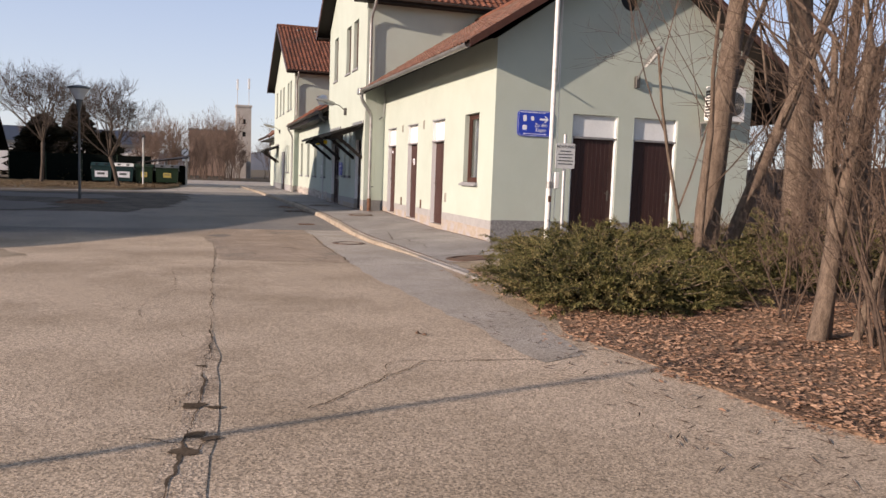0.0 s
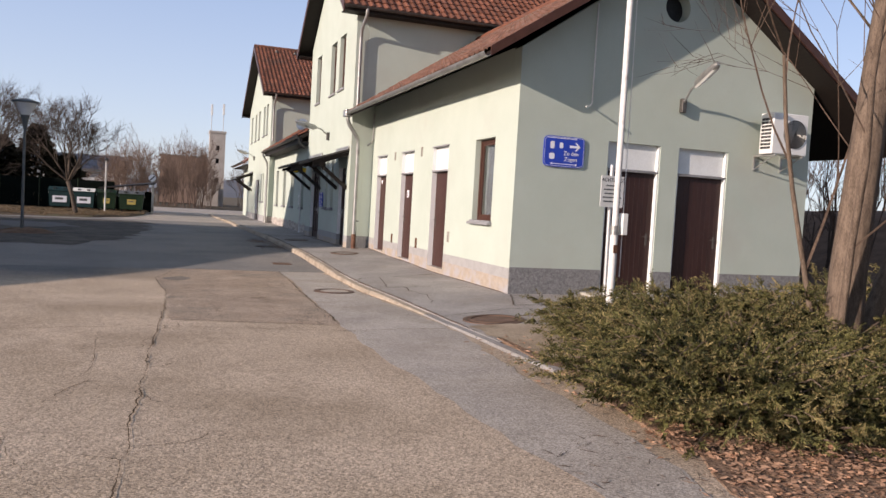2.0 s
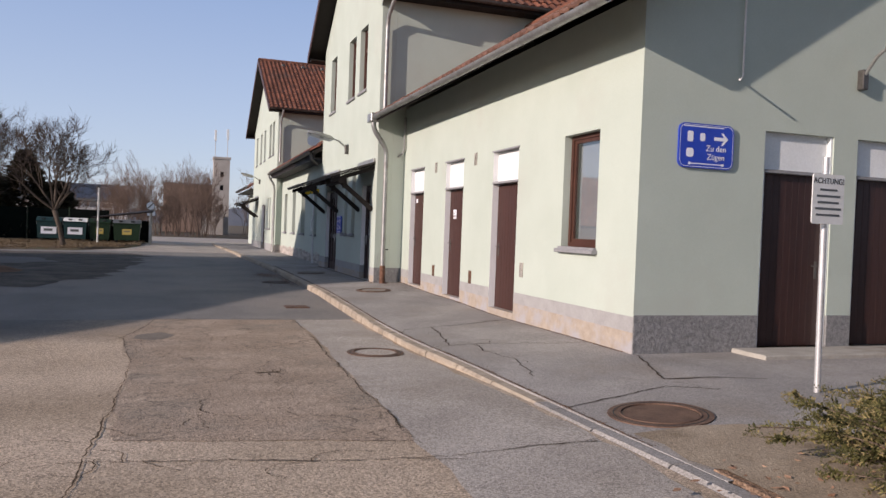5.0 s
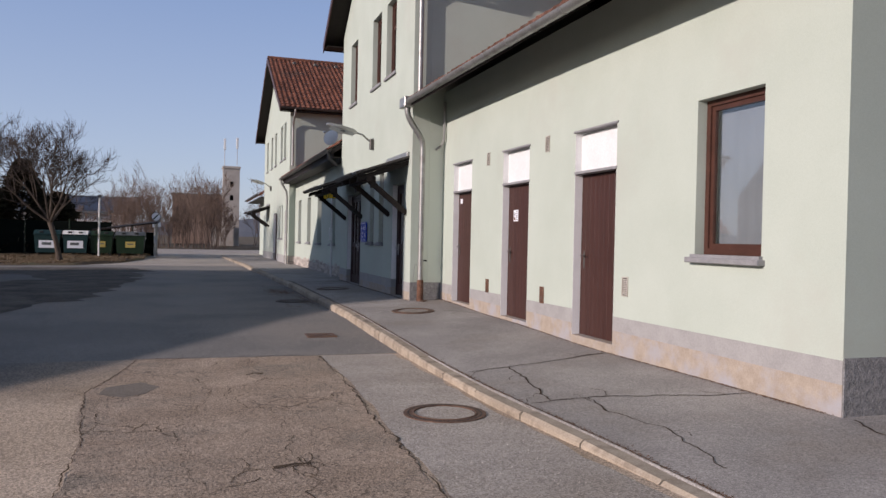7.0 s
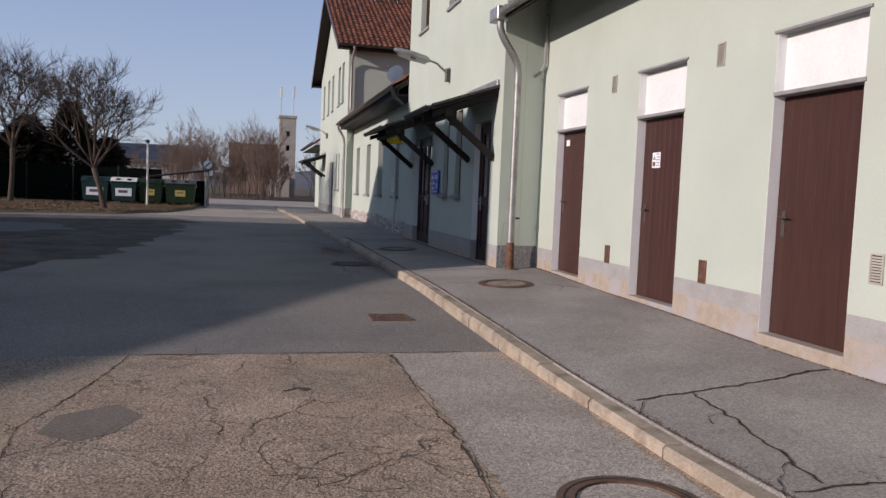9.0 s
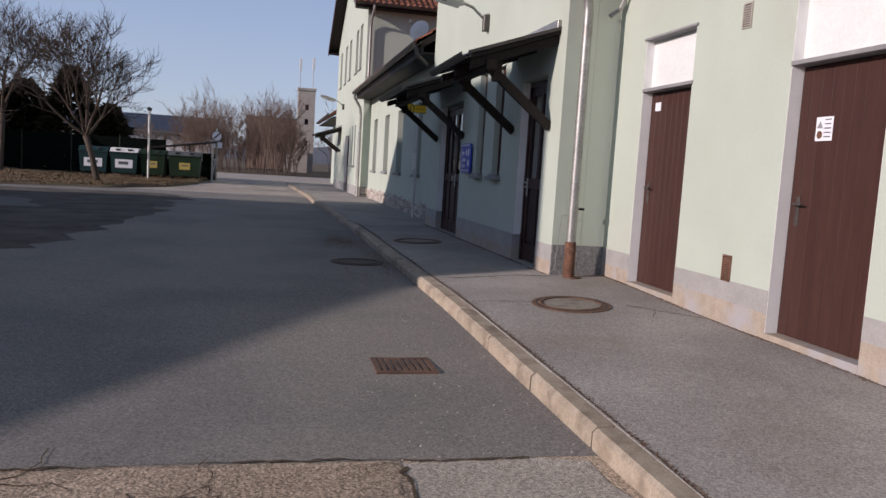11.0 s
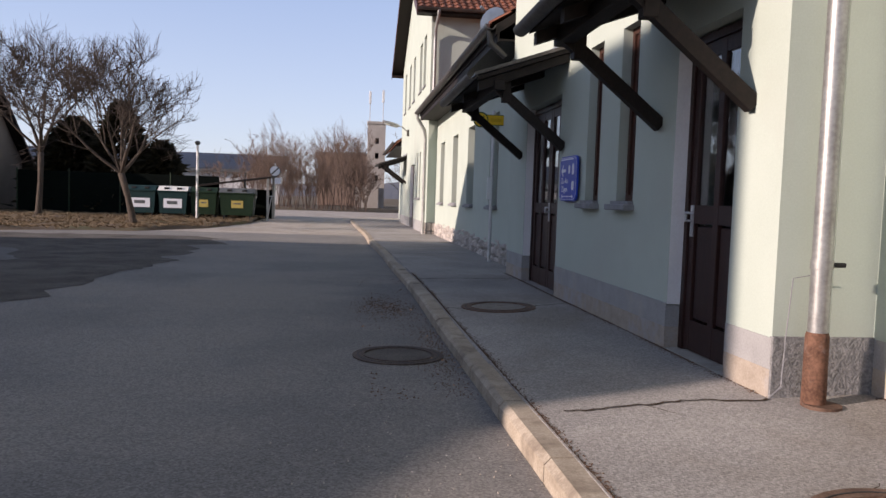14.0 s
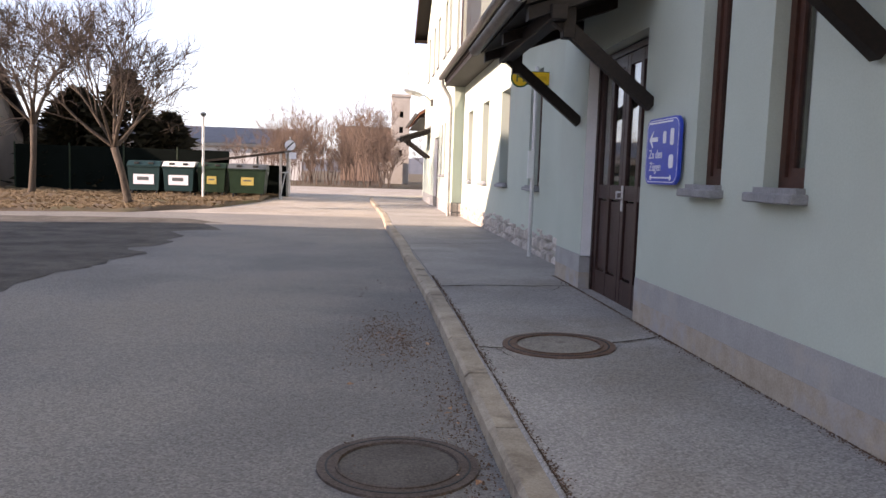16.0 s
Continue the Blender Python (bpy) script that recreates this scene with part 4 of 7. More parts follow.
part("inner_wall", Geo().box((6.9, LY0, 0.1), (7.0, LY1, 4.0)), ROOM, link)
for a, b in lw:
    window(link, LX, a, b, 1.24, 3.0, 0.09, blind=True, deep=0.16, mullion=True)
part("plinth", Geo().box((LX + 0.03, LY0 + 0.01, 0.0), (LX + 0.3, LY1 - 0.01, 0.5)), CONCRETE, link)
deck = Geo()
slab(deck, (4.92, LY0 + 0.01, 4.02), (4.92, LY1 - 0.01, 4.02), (9.03, LY1 - 0.01, 6.8), (9.03, LY0 + 0.01, 6.8), 0.15)
slab(deck, (13.1, LY1 - 0.01, 4.02), (13.1, LY0 + 0.01, 4.02), (9.03, LY0 + 0.01, 6.8), (9.03, LY1 - 0.01, 6.8), 0.15)
roof = part("roof", deck, DARKWOOD, link)
t = slope_tiles(Geo(), (4.88, LY0 + 0.02, 4.02), (4.88, LY1 - 0.02, 4.02), (9.03, LY0 + 0.02, 6.8), 0.24, 0.37)
tagged(part("tiles", raw_mesh("tiles", t, TILE), None, roof), kind="stuff")
part("soffit", Geo().box((4.98, LY0 + 0.02, 3.78), (LX, LY1 - 0.02, 3.81)).box((4.95, LY0 + 0.02, 3.76), (4.98, LY1 - 0.02, 3.96)), DARKWOOD, roof, "dark boarded soffit")
gt = half_round(Geo(), (4.84, LY0 - 0.02, 4.02), (4.84, LY1, 4.0), 0.085)
brackets(gt, (4.84, LY0, 4.02), (4.84, LY1, 4.0))
part("gutter", gt, ZINCDARK, link, "dark half-round gutter", True)
part("downpipe", Geo().tube([(4.84, LY1 - 0.2, 3.95), (4.85, LY1 - 0.2, 3.8), (5.08, LY1 - 0.12, 3.45), (5.12, LY1 - 0.08, 3.2), (5.12, LY1 - 0.08, 0.2)], 0.05, 10), ZINC, link, "grey metal downpipe", True)
part("downpipe", Geo().tube([(4.84, LY0 + 0.15, 3.95), (4.86, LY0 + 0.1, 3.75), (5.1, LY0 + 0.1, 3.55)], 0.05, 10), ZINCDARK, link, "", True)
ch = thing("chimney", (7.2, 40.5, 6.0), "red-brown rendered chimney on the link roof", "chimney")
part("stack", Geo().box((6.9, 40.2, 5.2), (7.5, 40.8, 8.1), 0.01), TILE, ch)
part("cap", Geo().box((6.85, 40.15, 8.1), (7.55, 40.85, 8.2), 0.01), TILE, ch)

# ---- kerb, each stone a piece ----
kerb = thing("kerb", (3.6, 30, 0.05), "worn tan concrete kerb along the pavement", "kerb", kind="structure")
y = 9.6
while y < 60:
    n = 1.0
    y1 = y + n
    g = Geo()
    xa, xb, za, zb = kerb_x(y), kerb_x(y1), kerb_z(y), kerb_z(y1)
    c, gap = random.uniform(0.018, 0.034), random.uniform(0.004, 0.014)
    j = random.uniform(-0.006, 0.006)
    prof = ((0.0, -0.3), (0.0 + j, -c), (c + j, 0.0), (0.15, 0.0), (0.15, -0.3))
    vs = [(xa + p, y + gap, za + q + j) for p, q in prof] + [(xb + p, y1 - gap, zb + q + j) for p, q in prof]
    g.add(vs, [(4, 3, 2, 1, 0), (5, 6, 7, 8, 9)] + [(i, (i + 1) % 5, 5 + (i + 1) % 5, 5 + i) for i in range(5)])
    part("kerbstone", g, KERB if y > 12.6 else PAVING, kerb)
    y = y1

# ---- rubble stones of the link plinth ----
stones = [p for p in link.children if p.name.startswith("plinth")][0]
y = LY0 + 0.02
while y < LY1 - 0.1:
    z = 0.12
    w = random.uniform(0.16, 0.34)
    while z < 0.56:
        h = random.uniform(0.12, 0.24)
        top = min(z + h, 0.60 + random.uniform(-0.06, 0.05))
        if top - z > 0.06:
            bulge = random.uniform(0.012, 0.05)
            a, b = y + 0.012 + random.uniform(0, 0.02), y + w - 0.012
            c, d = z + 0.01, top - 0.012
            i = 0.035
            vs = [(LX + 0.02, a, c), (LX + 0.02, b, c + random.uniform(-0.02, 0.02)), (LX + 0.02, b, d), (LX + 0.02, a, d + random.uniform(-0.02, 0.02))]
            vs += [(LX - bulge, a + i, c + i), (LX - bulge * random.uniform(0.6, 1.1), b - i, c + i), (LX - bulge, b - i, d - i), (LX - bulge * random.uniform(0.6, 1.1), a + i, d - i)]
            part("stone", Geo().add(vs, [(4, 5, 6, 7), (0, 1, 5, 4), (1, 2, 6, 5), (2, 3, 7, 6), (3, 0, 4, 7)]), STONE, stones)
        z = top
    y += w
for y0 in (LY1 + 0.02, LY1 + 0.32, LY1 + 0.66):
    for k in range(2):
        g = Geo().box((5.16, y0, 0.05 + 0.27 * k), (5.26, y0 + 0.28, 0.30 + 0.27 * k), 0.025)
        part("stone", g, STONE, stones)
for x0 in (5.24, 5.40):
    for k in range(2):
        part("stone", Geo().box((x0, LY1 - 0.05, 0.05 + 0.27 * k), (x0 + 0.14, LY1 + 0.02, 0.29 + 0.27 * k), 0.02), STONE, stones)

# ---- north wing, seen past the far block ----
north = thing("north_wing", (9, 62, 0.1), "low sage wing beyond the far block", "building")
part("front_wall", Geo().wall("x", 5.87, 0.3, 57.7, 68, 0.1, 4.0, [(59.5, 60.4, 0.2, 2.3), (62.0, 63.0, 1.3, 2.8)]), PLASTER, north)
part("end_wall", Geo().box((6.18, 67.7, 0.1), (12.2, 68, 4.0)), PLASTER, north)
part("inner_wall", Geo().box((6.9, 57.8, 0.1), (7.0, 67.6, 4.0)), ROOM, north)
nd = Geo()
slab(nd, (4.95, 57.72, 3.98), (4.95, 68.5, 3.98), (9.03, 68.5, 6.75), (9.03, 57.72, 6.75), 0.14)
slab(nd, (13.1, 68.5, 3.98), (13.1, 57.72, 3.98), (9.03, 57.72, 6.75), (9.03, 68.5, 6.75), 0.14)
nr = part("roof", nd, TILE, north)
part("soffit", Geo().box((5.0, 57.72, 3.75), (5.87, 68.4, 3.78)), DARKWOOD, nr)
part("gutter", half_round(Geo(), (4.88, 57.7, 3.98), (4.88, 68.5, 3.96), 0.08), ZINCDARK, north, "", True)


# ---- signs ----
def text_part(words, size, m, material, parent, align="CENTER"):
    """Lettering as a mesh; m places it, x along the line and y up."""
    cu = bpy.data.curves.new("lettering", "FONT")
    cu.body, cu.size, cu.extrude, cu.align_x, cu.align_y = words, size, 0.001, align, "CENTER"
    ob = bpy.data.objects.new("lettering", cu)
    scene.collection.objects.link(ob)
    me = bpy.data.meshes.new_from_object(ob)
    bpy.data.objects.remove(ob)
    me.transform(m)
    me.materials.clear()
    me.materials.append(material)
    return part("lettering", me, None, parent)


def rounded(w, h, r, n=5):
    pts = []
    for cx, cy, a0 in ((w / 2 - r, h / 2 - r, 0), (-w / 2 + r, h / 2 - r, 90), (-w / 2 + r, -h / 2 + r, 180), (w / 2 - r, -h / 2 + r, 270)):
        for k in range(n + 1):
            a = radians(a0 + 90 * k / n)
            pts.append((cx + r * math.cos(a), cy + r * math.sin(a)))
    return pts


def plate(poly, m, z0, z1):
    """A flat polygon drawn out from z0 to z1 in the frame of m."""
    g = Geo().prism(poly, "z", z0, z1)
    g.v = [tuple(m @ Vector(p)) for p in g.v]
    return g


def arrow(s, flip=1):
    return [(flip * x * s, y * s) for x, y in ((0.5, 0.0), (0.12, 0.36), (0.0, 0.36), (0.20, 0.10), (-0.5, 0.10), (-0.5, -0.10), (0.20, -0.10), (0.0, -0.36), (0.12, -0.36))]


def direction_sign(m, w, h, flip, at):
    t = thing("direction_sign", at, "blue enamel wayfinding sign to the trains with white pictograms", "sign", "wayfinding signs")
    part("panel", plate(rounded(w, h, 0.09), m, -0.025, 0.0), BLUE, t)
    for a, b in (((-w * 0.42, h * 0.43), (w * 0.30, h * 0.43)), ((-w * 0.30, -h * 0.40), (w * 0.30, -h * 0.40))):
        part("line", plate([(a[0], a[1] - 0.006), (b[0], b[1] - 0.006), (b[0], b[1] + 0.006), (a[0], a[1] + 0.006)], m, 0.001, 0.003), SIGNWHITE, t)
    rim, n = Geo(), 24
    outer, inner = rounded(w - 0.03, h - 0.03, 0.078), rounded(w - 0.042, h - 0.042, 0.072)
    rim.add([m @ Vector((x, y, 0.0015)) for x, y in outer + inner], [(k, (k + 1) % n, n + (k + 1) % n, n + k) for k in range(n)])
    part("border", rim, SIGNWHITE, t, "thin white border line")
    part("arrow", plate([(flip * w * 0.26 + x, h * 0.18 + y) for x, y in arrow(w * 0.26, flip)], m, 0.001, 0.004), SIGNWHITE, t, "white arrow")
    for px, py, pw, ph in ((-0.30, 0.20, 0.10, 0.24), (-0.08, 0.20, 0.09, 0.18), (-0.30, -0.16, 0.13, 0.20)):
        part("pictogram", plate([(flip * px * w + x, py * h + y) for x, y in rounded(pw * w, ph * h, 0.3 * min(pw * w, ph * h))], m, 0.001, 0.004), SIGNWHITE, t, "small white pictogram")
    for sx in (-1, 1):
        part("marker", plate([(sx * w * 0.30 + 0.02 * math.cos(k), -h * 0.40 + 0.02 * math.sin(k)) for k in span(0, 5.5, 0.9)], m, 0.001, 0.004), SIGNWHITE, t)
    tm = m @ Matrix.Translation((flip * w * 0.17, 0, 0.004))
    text_part("Zu den", h * 0.19, tm @ Matrix.Translation((0, -h * 0.05, 0)), SIGNWHITE, t)
    text_part("Zügen", h * 0.19, tm @ Matrix.Translation((0, -h * 0.24, 0)), SIGNWHITE, t)
    return t


GABLE = Matrix.Translation((6.78, AY - 0.03, 2.655)) @ Euler((radians(90), 0, 0)).to_matrix().to_4x4()
direction_sign(GABLE, 0.80, 0.54, 1, (6.78, AY, 2.4))
STREET = Matrix.Translation((5.17, 29.64, 1.60)) @ Euler((radians(90), 0, radians(-90))).to_matrix().to_4x4()
direction_sign(STREET, 0.66, 0.50, -1, (5.17, 29.6, 1.4))

notice = thing("warning_sign", (6.42, 12.95, 0.12), "white warning board on a slim grey steel post", "sign")
part("post", Geo().tube([(6.42, 12.97, 0.0), (6.40, 12.97, 2.32)], 0.03, 10), STEEL, notice, "", True)
NM = Matrix.Translation((6.40, 12.925, 1.93)) @ Euler((radians(90), 0, radians(4))).to_matrix().to_4x4()
bd = part("board", plate(rounded(0.40, 0.46, 0.02, 2), NM, -0.01, 0.0), PLASTIC, notice, "white board with black print")
text_part("ACHTUNG!", 0.075, NM @ Matrix.Translation((0, 0.165, 0.001)), BLACK, bd)
for k, w in enumerate((0.22, 0.30, 0.27, 0.33, 0.30)):
    part("print_bar", plate([(-w / 2, 0.075 - k * 0.058), (w / 2, 0.075 - k * 0.058), (w / 2, 0.095 - k * 0.058), (-w / 2, 0.095 - k * 0.058)], NM, 0.001, 0.002), BINGREY, bd)

# bus stop flag
bus = thing("bus_stop", (5.33, 35.1, 0.2), "yellow bus stop flag with green H on a grey post", "bus stop")
part("post", Geo().tube([(5.33, 35.1, 0.1), (5.33, 35.1, 2.95)], 0.032, 10), STEEL, bus, "", True)
BM = Matrix.Translation((5.08, 35.04, 2.78)) @ Euler((radians(90), 0, 0)).to_matrix().to_4x4()
circle = lambda r, cx=0.0, n=28: [(cx + r * math.cos(2 * math.pi * k / n), r * math.sin(2 * math.pi * k / n)) for k in range(n)]
fl = part("flag", plate([(0.08, -0.085), (0.42, -0.085), (0.42, 0.085), (0.08, 0.085)], BM, -0.012, 0.0), YELLOW, bus, "yellow name flag")
part("flag_edge", plate([(0.08, -0.095), (0.43, -0.095), (0.43, 0.095), (0.08, 0.095)], BM, -0.016, -0.003), SIGNGREEN, fl)
part("ring", plate(circle(0.14), BM, -0.014, 0.002), SIGNGREEN, fl)
part("disc", plate(circle(0.118), BM, 0.002, 0.006), YELLOW, fl)
text_part("H", 0.20, BM @ Matrix.Translation((0, 0, 0.007)), SIGNGREEN, fl)
part("print_bar", plate([(0.17, -0.03), (0.38, -0.03), (0.38, 0.03), (0.17, 0.03)], BM, 0.0005, 0.002), mat("flag_print", (0.60, 0.33, 0.01), (0.66, 0.38, 0.02), 0.5), fl)
part("timetable", Geo().box((5.24, 35.02, 1.35), (5.33, 35.06, 1.75), 0.006), PLASTIC, bus, "pale timetable case")

# ---- fittings on the gable ----
def wall_lamp(name, base, out, head_dir, group="wall lamps"):
    t = thing(name, base, "weathered tubular arm lamp with long glass shade", "lamp", group)
    b, o = Vector(base), Vector(out)
    part("bracket", Geo().box((b.x - 0.05, b.y - 0.05, b.z - 0.16), (b.x + 0.05, b.y + 0.05, b.z + 0.10), 0.01), ZINCDARK, t)
    mid = b.lerp(o, 0.35) + Vector((0, 0, 0.10))
    part("arm", Geo().tube([b, b.lerp(mid, 0.6) + Vector((0, 0, 0.05)), mid], 0.022, 8), ZINC, t, "", True)
    d = (o - mid)
    hs = Geo()
    side = d.cross(Vector((0, 0, 1))).normalized()
    rings = []
    for s, w, h in ((0.0, 0.03, 0.04), (0.1, 0.075, 0.07), (0.5, 0.09, 0.08), (0.9, 0.075, 0.06), (1.0, 0.03, 0.03)):
        c = mid + d * s
        rings.append([c + side * (w * math.cos(a)) + Vector((0, 0, h * math.sin(a))) for a in [2 * math.pi * k / 10 for k in range(10)]])
    vs = [p for r in rings for p in r]
    fs = [(i * 10 + k, i * 10 + (k + 1) % 10, (i + 1) * 10 + (k + 1) % 10, (i + 1) * 10 + k) for i in range(4) for k in range(10)]
    hs.add(vs, fs + [tuple(range(10)), tuple(range(40, 50))])
    part("head", hs, ZINC, t, "grey metal lamp head", True)
    lens = Geo().add([p - Vector((0, 0, 0.035)) for r in rings[1:4] for p in (r[5], r[8], r[9])], [(0, 1, 4, 3), (1, 2, 5, 4), (3, 4, 7, 6), (4, 5, 8, 7)])
    part("lens", lens, PLASTIC, t)
    return t


wall_lamp("gable_lamp", (9.17, AY - 0.05, 3.72), (9.02, AY - 1.15, 4.28), None)
wall_lamp("facade_lamp", (5.17, 28.87, 3.75), (4.05, 28.75, 4.12), None)
wall_lamp("far_lamp", (5.17, 53.4, 4.05), (4.1, 53.3, 4.45), None)
cd = thing("cable_conduit", (7.0, AY, 3.4), "thin pale conduit bent along the gable wall", "conduit")
part("pipe", Geo().tube([(7.27, AY - 0.03, 5.3), (7.27, AY - 0.03, 3.56), (7.22, AY - 0.04, 3.50), (7.0, AY - 0.30, 3.44)], 0.014, 6), POLEWHITE, cd, "", True)

ac = thing("air_conditioner", (11.2, 14.9, 2.7), "white outdoor air-conditioning unit on a wall bracket", "air conditioner")
AX0, AX2, AZ0, AZ1, AYF = 10.83, 11.66, 2.92, 3.69, 14.68
part("case", Geo().box((AX0, AYF, AZ0), (AX2, AYF + 0.34, AZ1), 0.015), PLASTIC, ac)
part("fan_opening", Geo().prism([(11.35 + 0.27 * math.cos(a), 3.31 + 0.27 * math.sin(a)) for a in span(0, 6.1, 0.26)], "y", AYF - 0.006, AYF + 0.01), BLACK, ac, "dark round fan opening")
for k in range(9):
    r = 0.05 + 0.027 * k
    pts = [(11.35 + r * math.cos(a), AYF - 0.012, 3.31 + r * math.sin(a)) for a in span(0, 6.2832, 0.3)]
    part("grille_ring", Geo().tube(pts, 0.004, 4), ZINC, ac)
for i in range(3):
    for j in range(9):
        part("side_louvre", Geo().box((AX0 - 0.004, AYF + 0.04 + 0.09 * i, AZ0 + 0.09 + 0.067 * j), (AX0 + 0.002, AYF + 0.12 + 0.09 * i, AZ0 + 0.137 + 0.067 * j)), BLACK, ac)
for xb in (10.92, 11.56):
    g = Geo().box((xb - 0.02, 14.66, AZ0 - 0.04), (xb + 0.02, AY, AZ0), 0.004).box((xb - 0.02, AY - 0.03, AZ0 - 0.30), (xb + 0.02, AY, AZ0 - 0.04))
    g.tube([(xb, 14.72, AZ0 - 0.03), (xb, AY - 0.02, AZ0 - 0.28)], 0.012, 6)
    part("bracket", g, ZINC, ac, "grey steel bracket")

steps = Geo().box((7.29, 14.62, 0.0), (10.84, AY - 0.012, 0.185), 0.012)
solo("door_step", steps, CONCRETE, "low concrete step before the two dark doors", "step")
pole = thing("flag_pole", (4.9, 10.39, 0.1), "tall white painted metal pole rising from the juniper", "pole")
part("lower_tube", Geo().tube([(4.9, 10.39, 0.0), (4.9, 10.39, 1.45)], 0.043, 14), POLEWHITE, pole, "", True)
part("upper_tube", Geo().tube([(4.9, 10.39, 1.40), (4.9, 10.39, 7.2)], 0.034, 14), POLEWHITE, pole, "", True)
part("collar", Geo().tube([(4.9, 10.39, 1.36), (4.9, 10.39, 1.46)], 0.047, 14), ZINC, pole, "", True)
part("hatch", Geo().box((4.87, 10.338, 1.16), (4.92, 10.345, 1.25), 0.004), RUST, pole)
part("box", Geo().box((4.965, 10.34, 1.36), (5.035, 10.43, 1.60), 0.008), PLASTIC, pole, "small white control box")
part("halyard", Geo().tube([(5.0, 10.39, 0.9), (4.97, 10.39, 7.1)], 0.005, 5), PLASTIC, pole)

dish = thing("satellite_dish", (5.4, 35.7, 4.7), "white satellite dish on the link eave", "dish")
dc, dn = Vector((5.30, 35.6, 4.72)), Vector((-0.62, -0.72, 0.30)).normalized()
du = dn.orthogonal().normalized()
dv = dn.cross(du)
gd = Geo()
rings = []
for r, dep in ((0.03, 0.0), (0.12, -0.012), (0.20, -0.035), (0.26, -0.055)):
    rings.append([dc + (du * math.cos(a) + dv * math.sin(a)) * r - dn * dep * -1 for a in [2 * math.pi * k / 20 for k in range(20)]])
vs = [p for r in rings for p in r] + [p - dn * 0.012 for r in rings for p in r]
fs = [(i * 20 + k, i * 20 + (k + 1) % 20, (i + 1) * 20 + (k + 1) % 20, (i + 1) * 20 + k) for i in range(3) for k in range(20)]
fs += [tuple(80 + v for v in f[::-1]) for f in fs]
gd.add(vs, fs + [tuple(range(20)), tuple(range(80, 100))])
part("reflector", gd, PLASTIC, dish, "", True)
part("arm", Geo().tube([dc - dv * 0.28, dc + dn * 0.32], 0.012, 6), ZINC, dish)
part("receiver", Geo().tube([dc + dn * 0.30, dc + dn * 0.40], 0.03, 8), PLASTIC, dish)
part("mast", Geo().tube([dc - dn * 0.02, dc + Vector((0.12, 0.1, -0.1)), (5.44, 35.7, 4.2)], 0.02, 8), ZINC, dish)

# ---- covers in the ground ----
rz = lambda x, y: road_z(y) + wobble(x, y)
pz = lambda x, y: pave_z(x, y) + 0.4 * wobble(x, y)
DAMPPATCH = mat("repair_asphalt", (0.17, 0.142, 0.115), (0.23, 0.195, 0.16), 0.92, 2, 80, 0.5, dist=0.008, speck=0.2)
CRUMBLED = mat("crumbled_edge", (0.31, 0.235, 0.17), (0.50, 0.395, 0.30), 0.98, 3, 60, 0.9, stain=(0.25, 0.19, 0.135), stain_scale=4.0, stain_at=0.56, dist=0.02, speck=0.5)
LIDFILL = mat("lid_filling", (0.19, 0.168, 0.142), (0.29, 0.26, 0.225), 0.92, 5, 80, 0.4, stain=(0.12, 0.092, 0.07), stain_scale=6, stain_at=0.6, dist=0.008, speck=0.2)
RIMDIRT = mat("rim_dirt", (0.075, 0.056, 0.046), (0.13, 0.10, 0.084), 0.9, 7, 80, 0.5, dist=0.008, speck=0.2)
LIDDIRT = mat("lid_dirt", (0.075, 0.064, 0.056), (0.135, 0.118, 0.104), 0.9, 4, 80, 0.4, dist=0.008, speck=0.2)
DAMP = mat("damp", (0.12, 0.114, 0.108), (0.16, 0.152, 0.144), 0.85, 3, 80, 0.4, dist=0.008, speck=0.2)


def manhole(x, y, r, zf, label, lidmat, rim=None):
    z = zf(x, y) + (0.012 if zf is rz else 0.010)
    t = thing("manhole_cover", (x, y, z), label, "manhole", "manhole covers")
    n = 36
    def ring_(r0, r1, z0, z1):
        g = Geo()
        vs = []
        for k in range(n):
            a = 2 * math.pi * k / n
            for rr, zz in ((r0, z0), (r0, z1), (r1, z1), (r1, z0)):
                px, py = x + rr * math.cos(a), y + rr * math.sin(a)
                vs.append((px, py, zf(px, py) - zf(x, y) + zz))
        return g.add(vs, [(4 * k + j, 4 * ((k + 1) % n) + j, 4 * ((k + 1) % n) + (j + 1) % 4, 4 * k + (j + 1) % 4) for k in range(n) for j in range(4)])
    part("frame", ring_(r * 0.74, r, z - 0.05, z), rim or IRON, t, "rusty cast-iron ring")
    lid = Geo()
    vs = [(x, y, z - 0.004)] + [(x + r * 0.725 * math.cos(2 * math.pi * k / n), y + r * 0.725 * math.sin(2 * math.pi * k / n), zf(x + r * 0.725 * math.cos(2 * math.pi * k / n), y + r * 0.725 * math.sin(2 * math.pi * k / n)) - zf(x, y) + z - 0.004) for k in range(n)]
    lid.add(vs, [(0, 1 + k, 1 + (k + 1) % n) for k in range(n)])
    part("lid", lid, lidmat, t)
    part("groove", ring_(r * 0.72, r * 0.745, z - 0.03, z - 0.006), BLACK, t)
    part("groove", ring_(r * 0.875, r * 0.90, z - 0.03, z + 0.002), BLACK, t)
    part("lip", ring_(r * 0.745, r * 0.775, z - 0.03, z + 0.006), rim or IRON, t)


manhole(3.19, 17.0, 0.37, rz, "round iron manhole cover filled with asphalt in the road", PATCHGREY)
manhole(3.16, 27.37, 0.37, rz, "dirty round manhole cover sunk in shaded road", LIDDIRT, RIMDIRT)
manhole(4.80, 23.68, 0.38, pz, "rusty round manhole cover in the pavement", LIDFILL)
manhole(4.36, 29.28, 0.40, pz, "rusty round manhole cover in shaded pavement", LIDFILL)
manhole(4.56, 12.76, 0.43, pz, "large dark iron manhole cover beside the juniper", IRON)
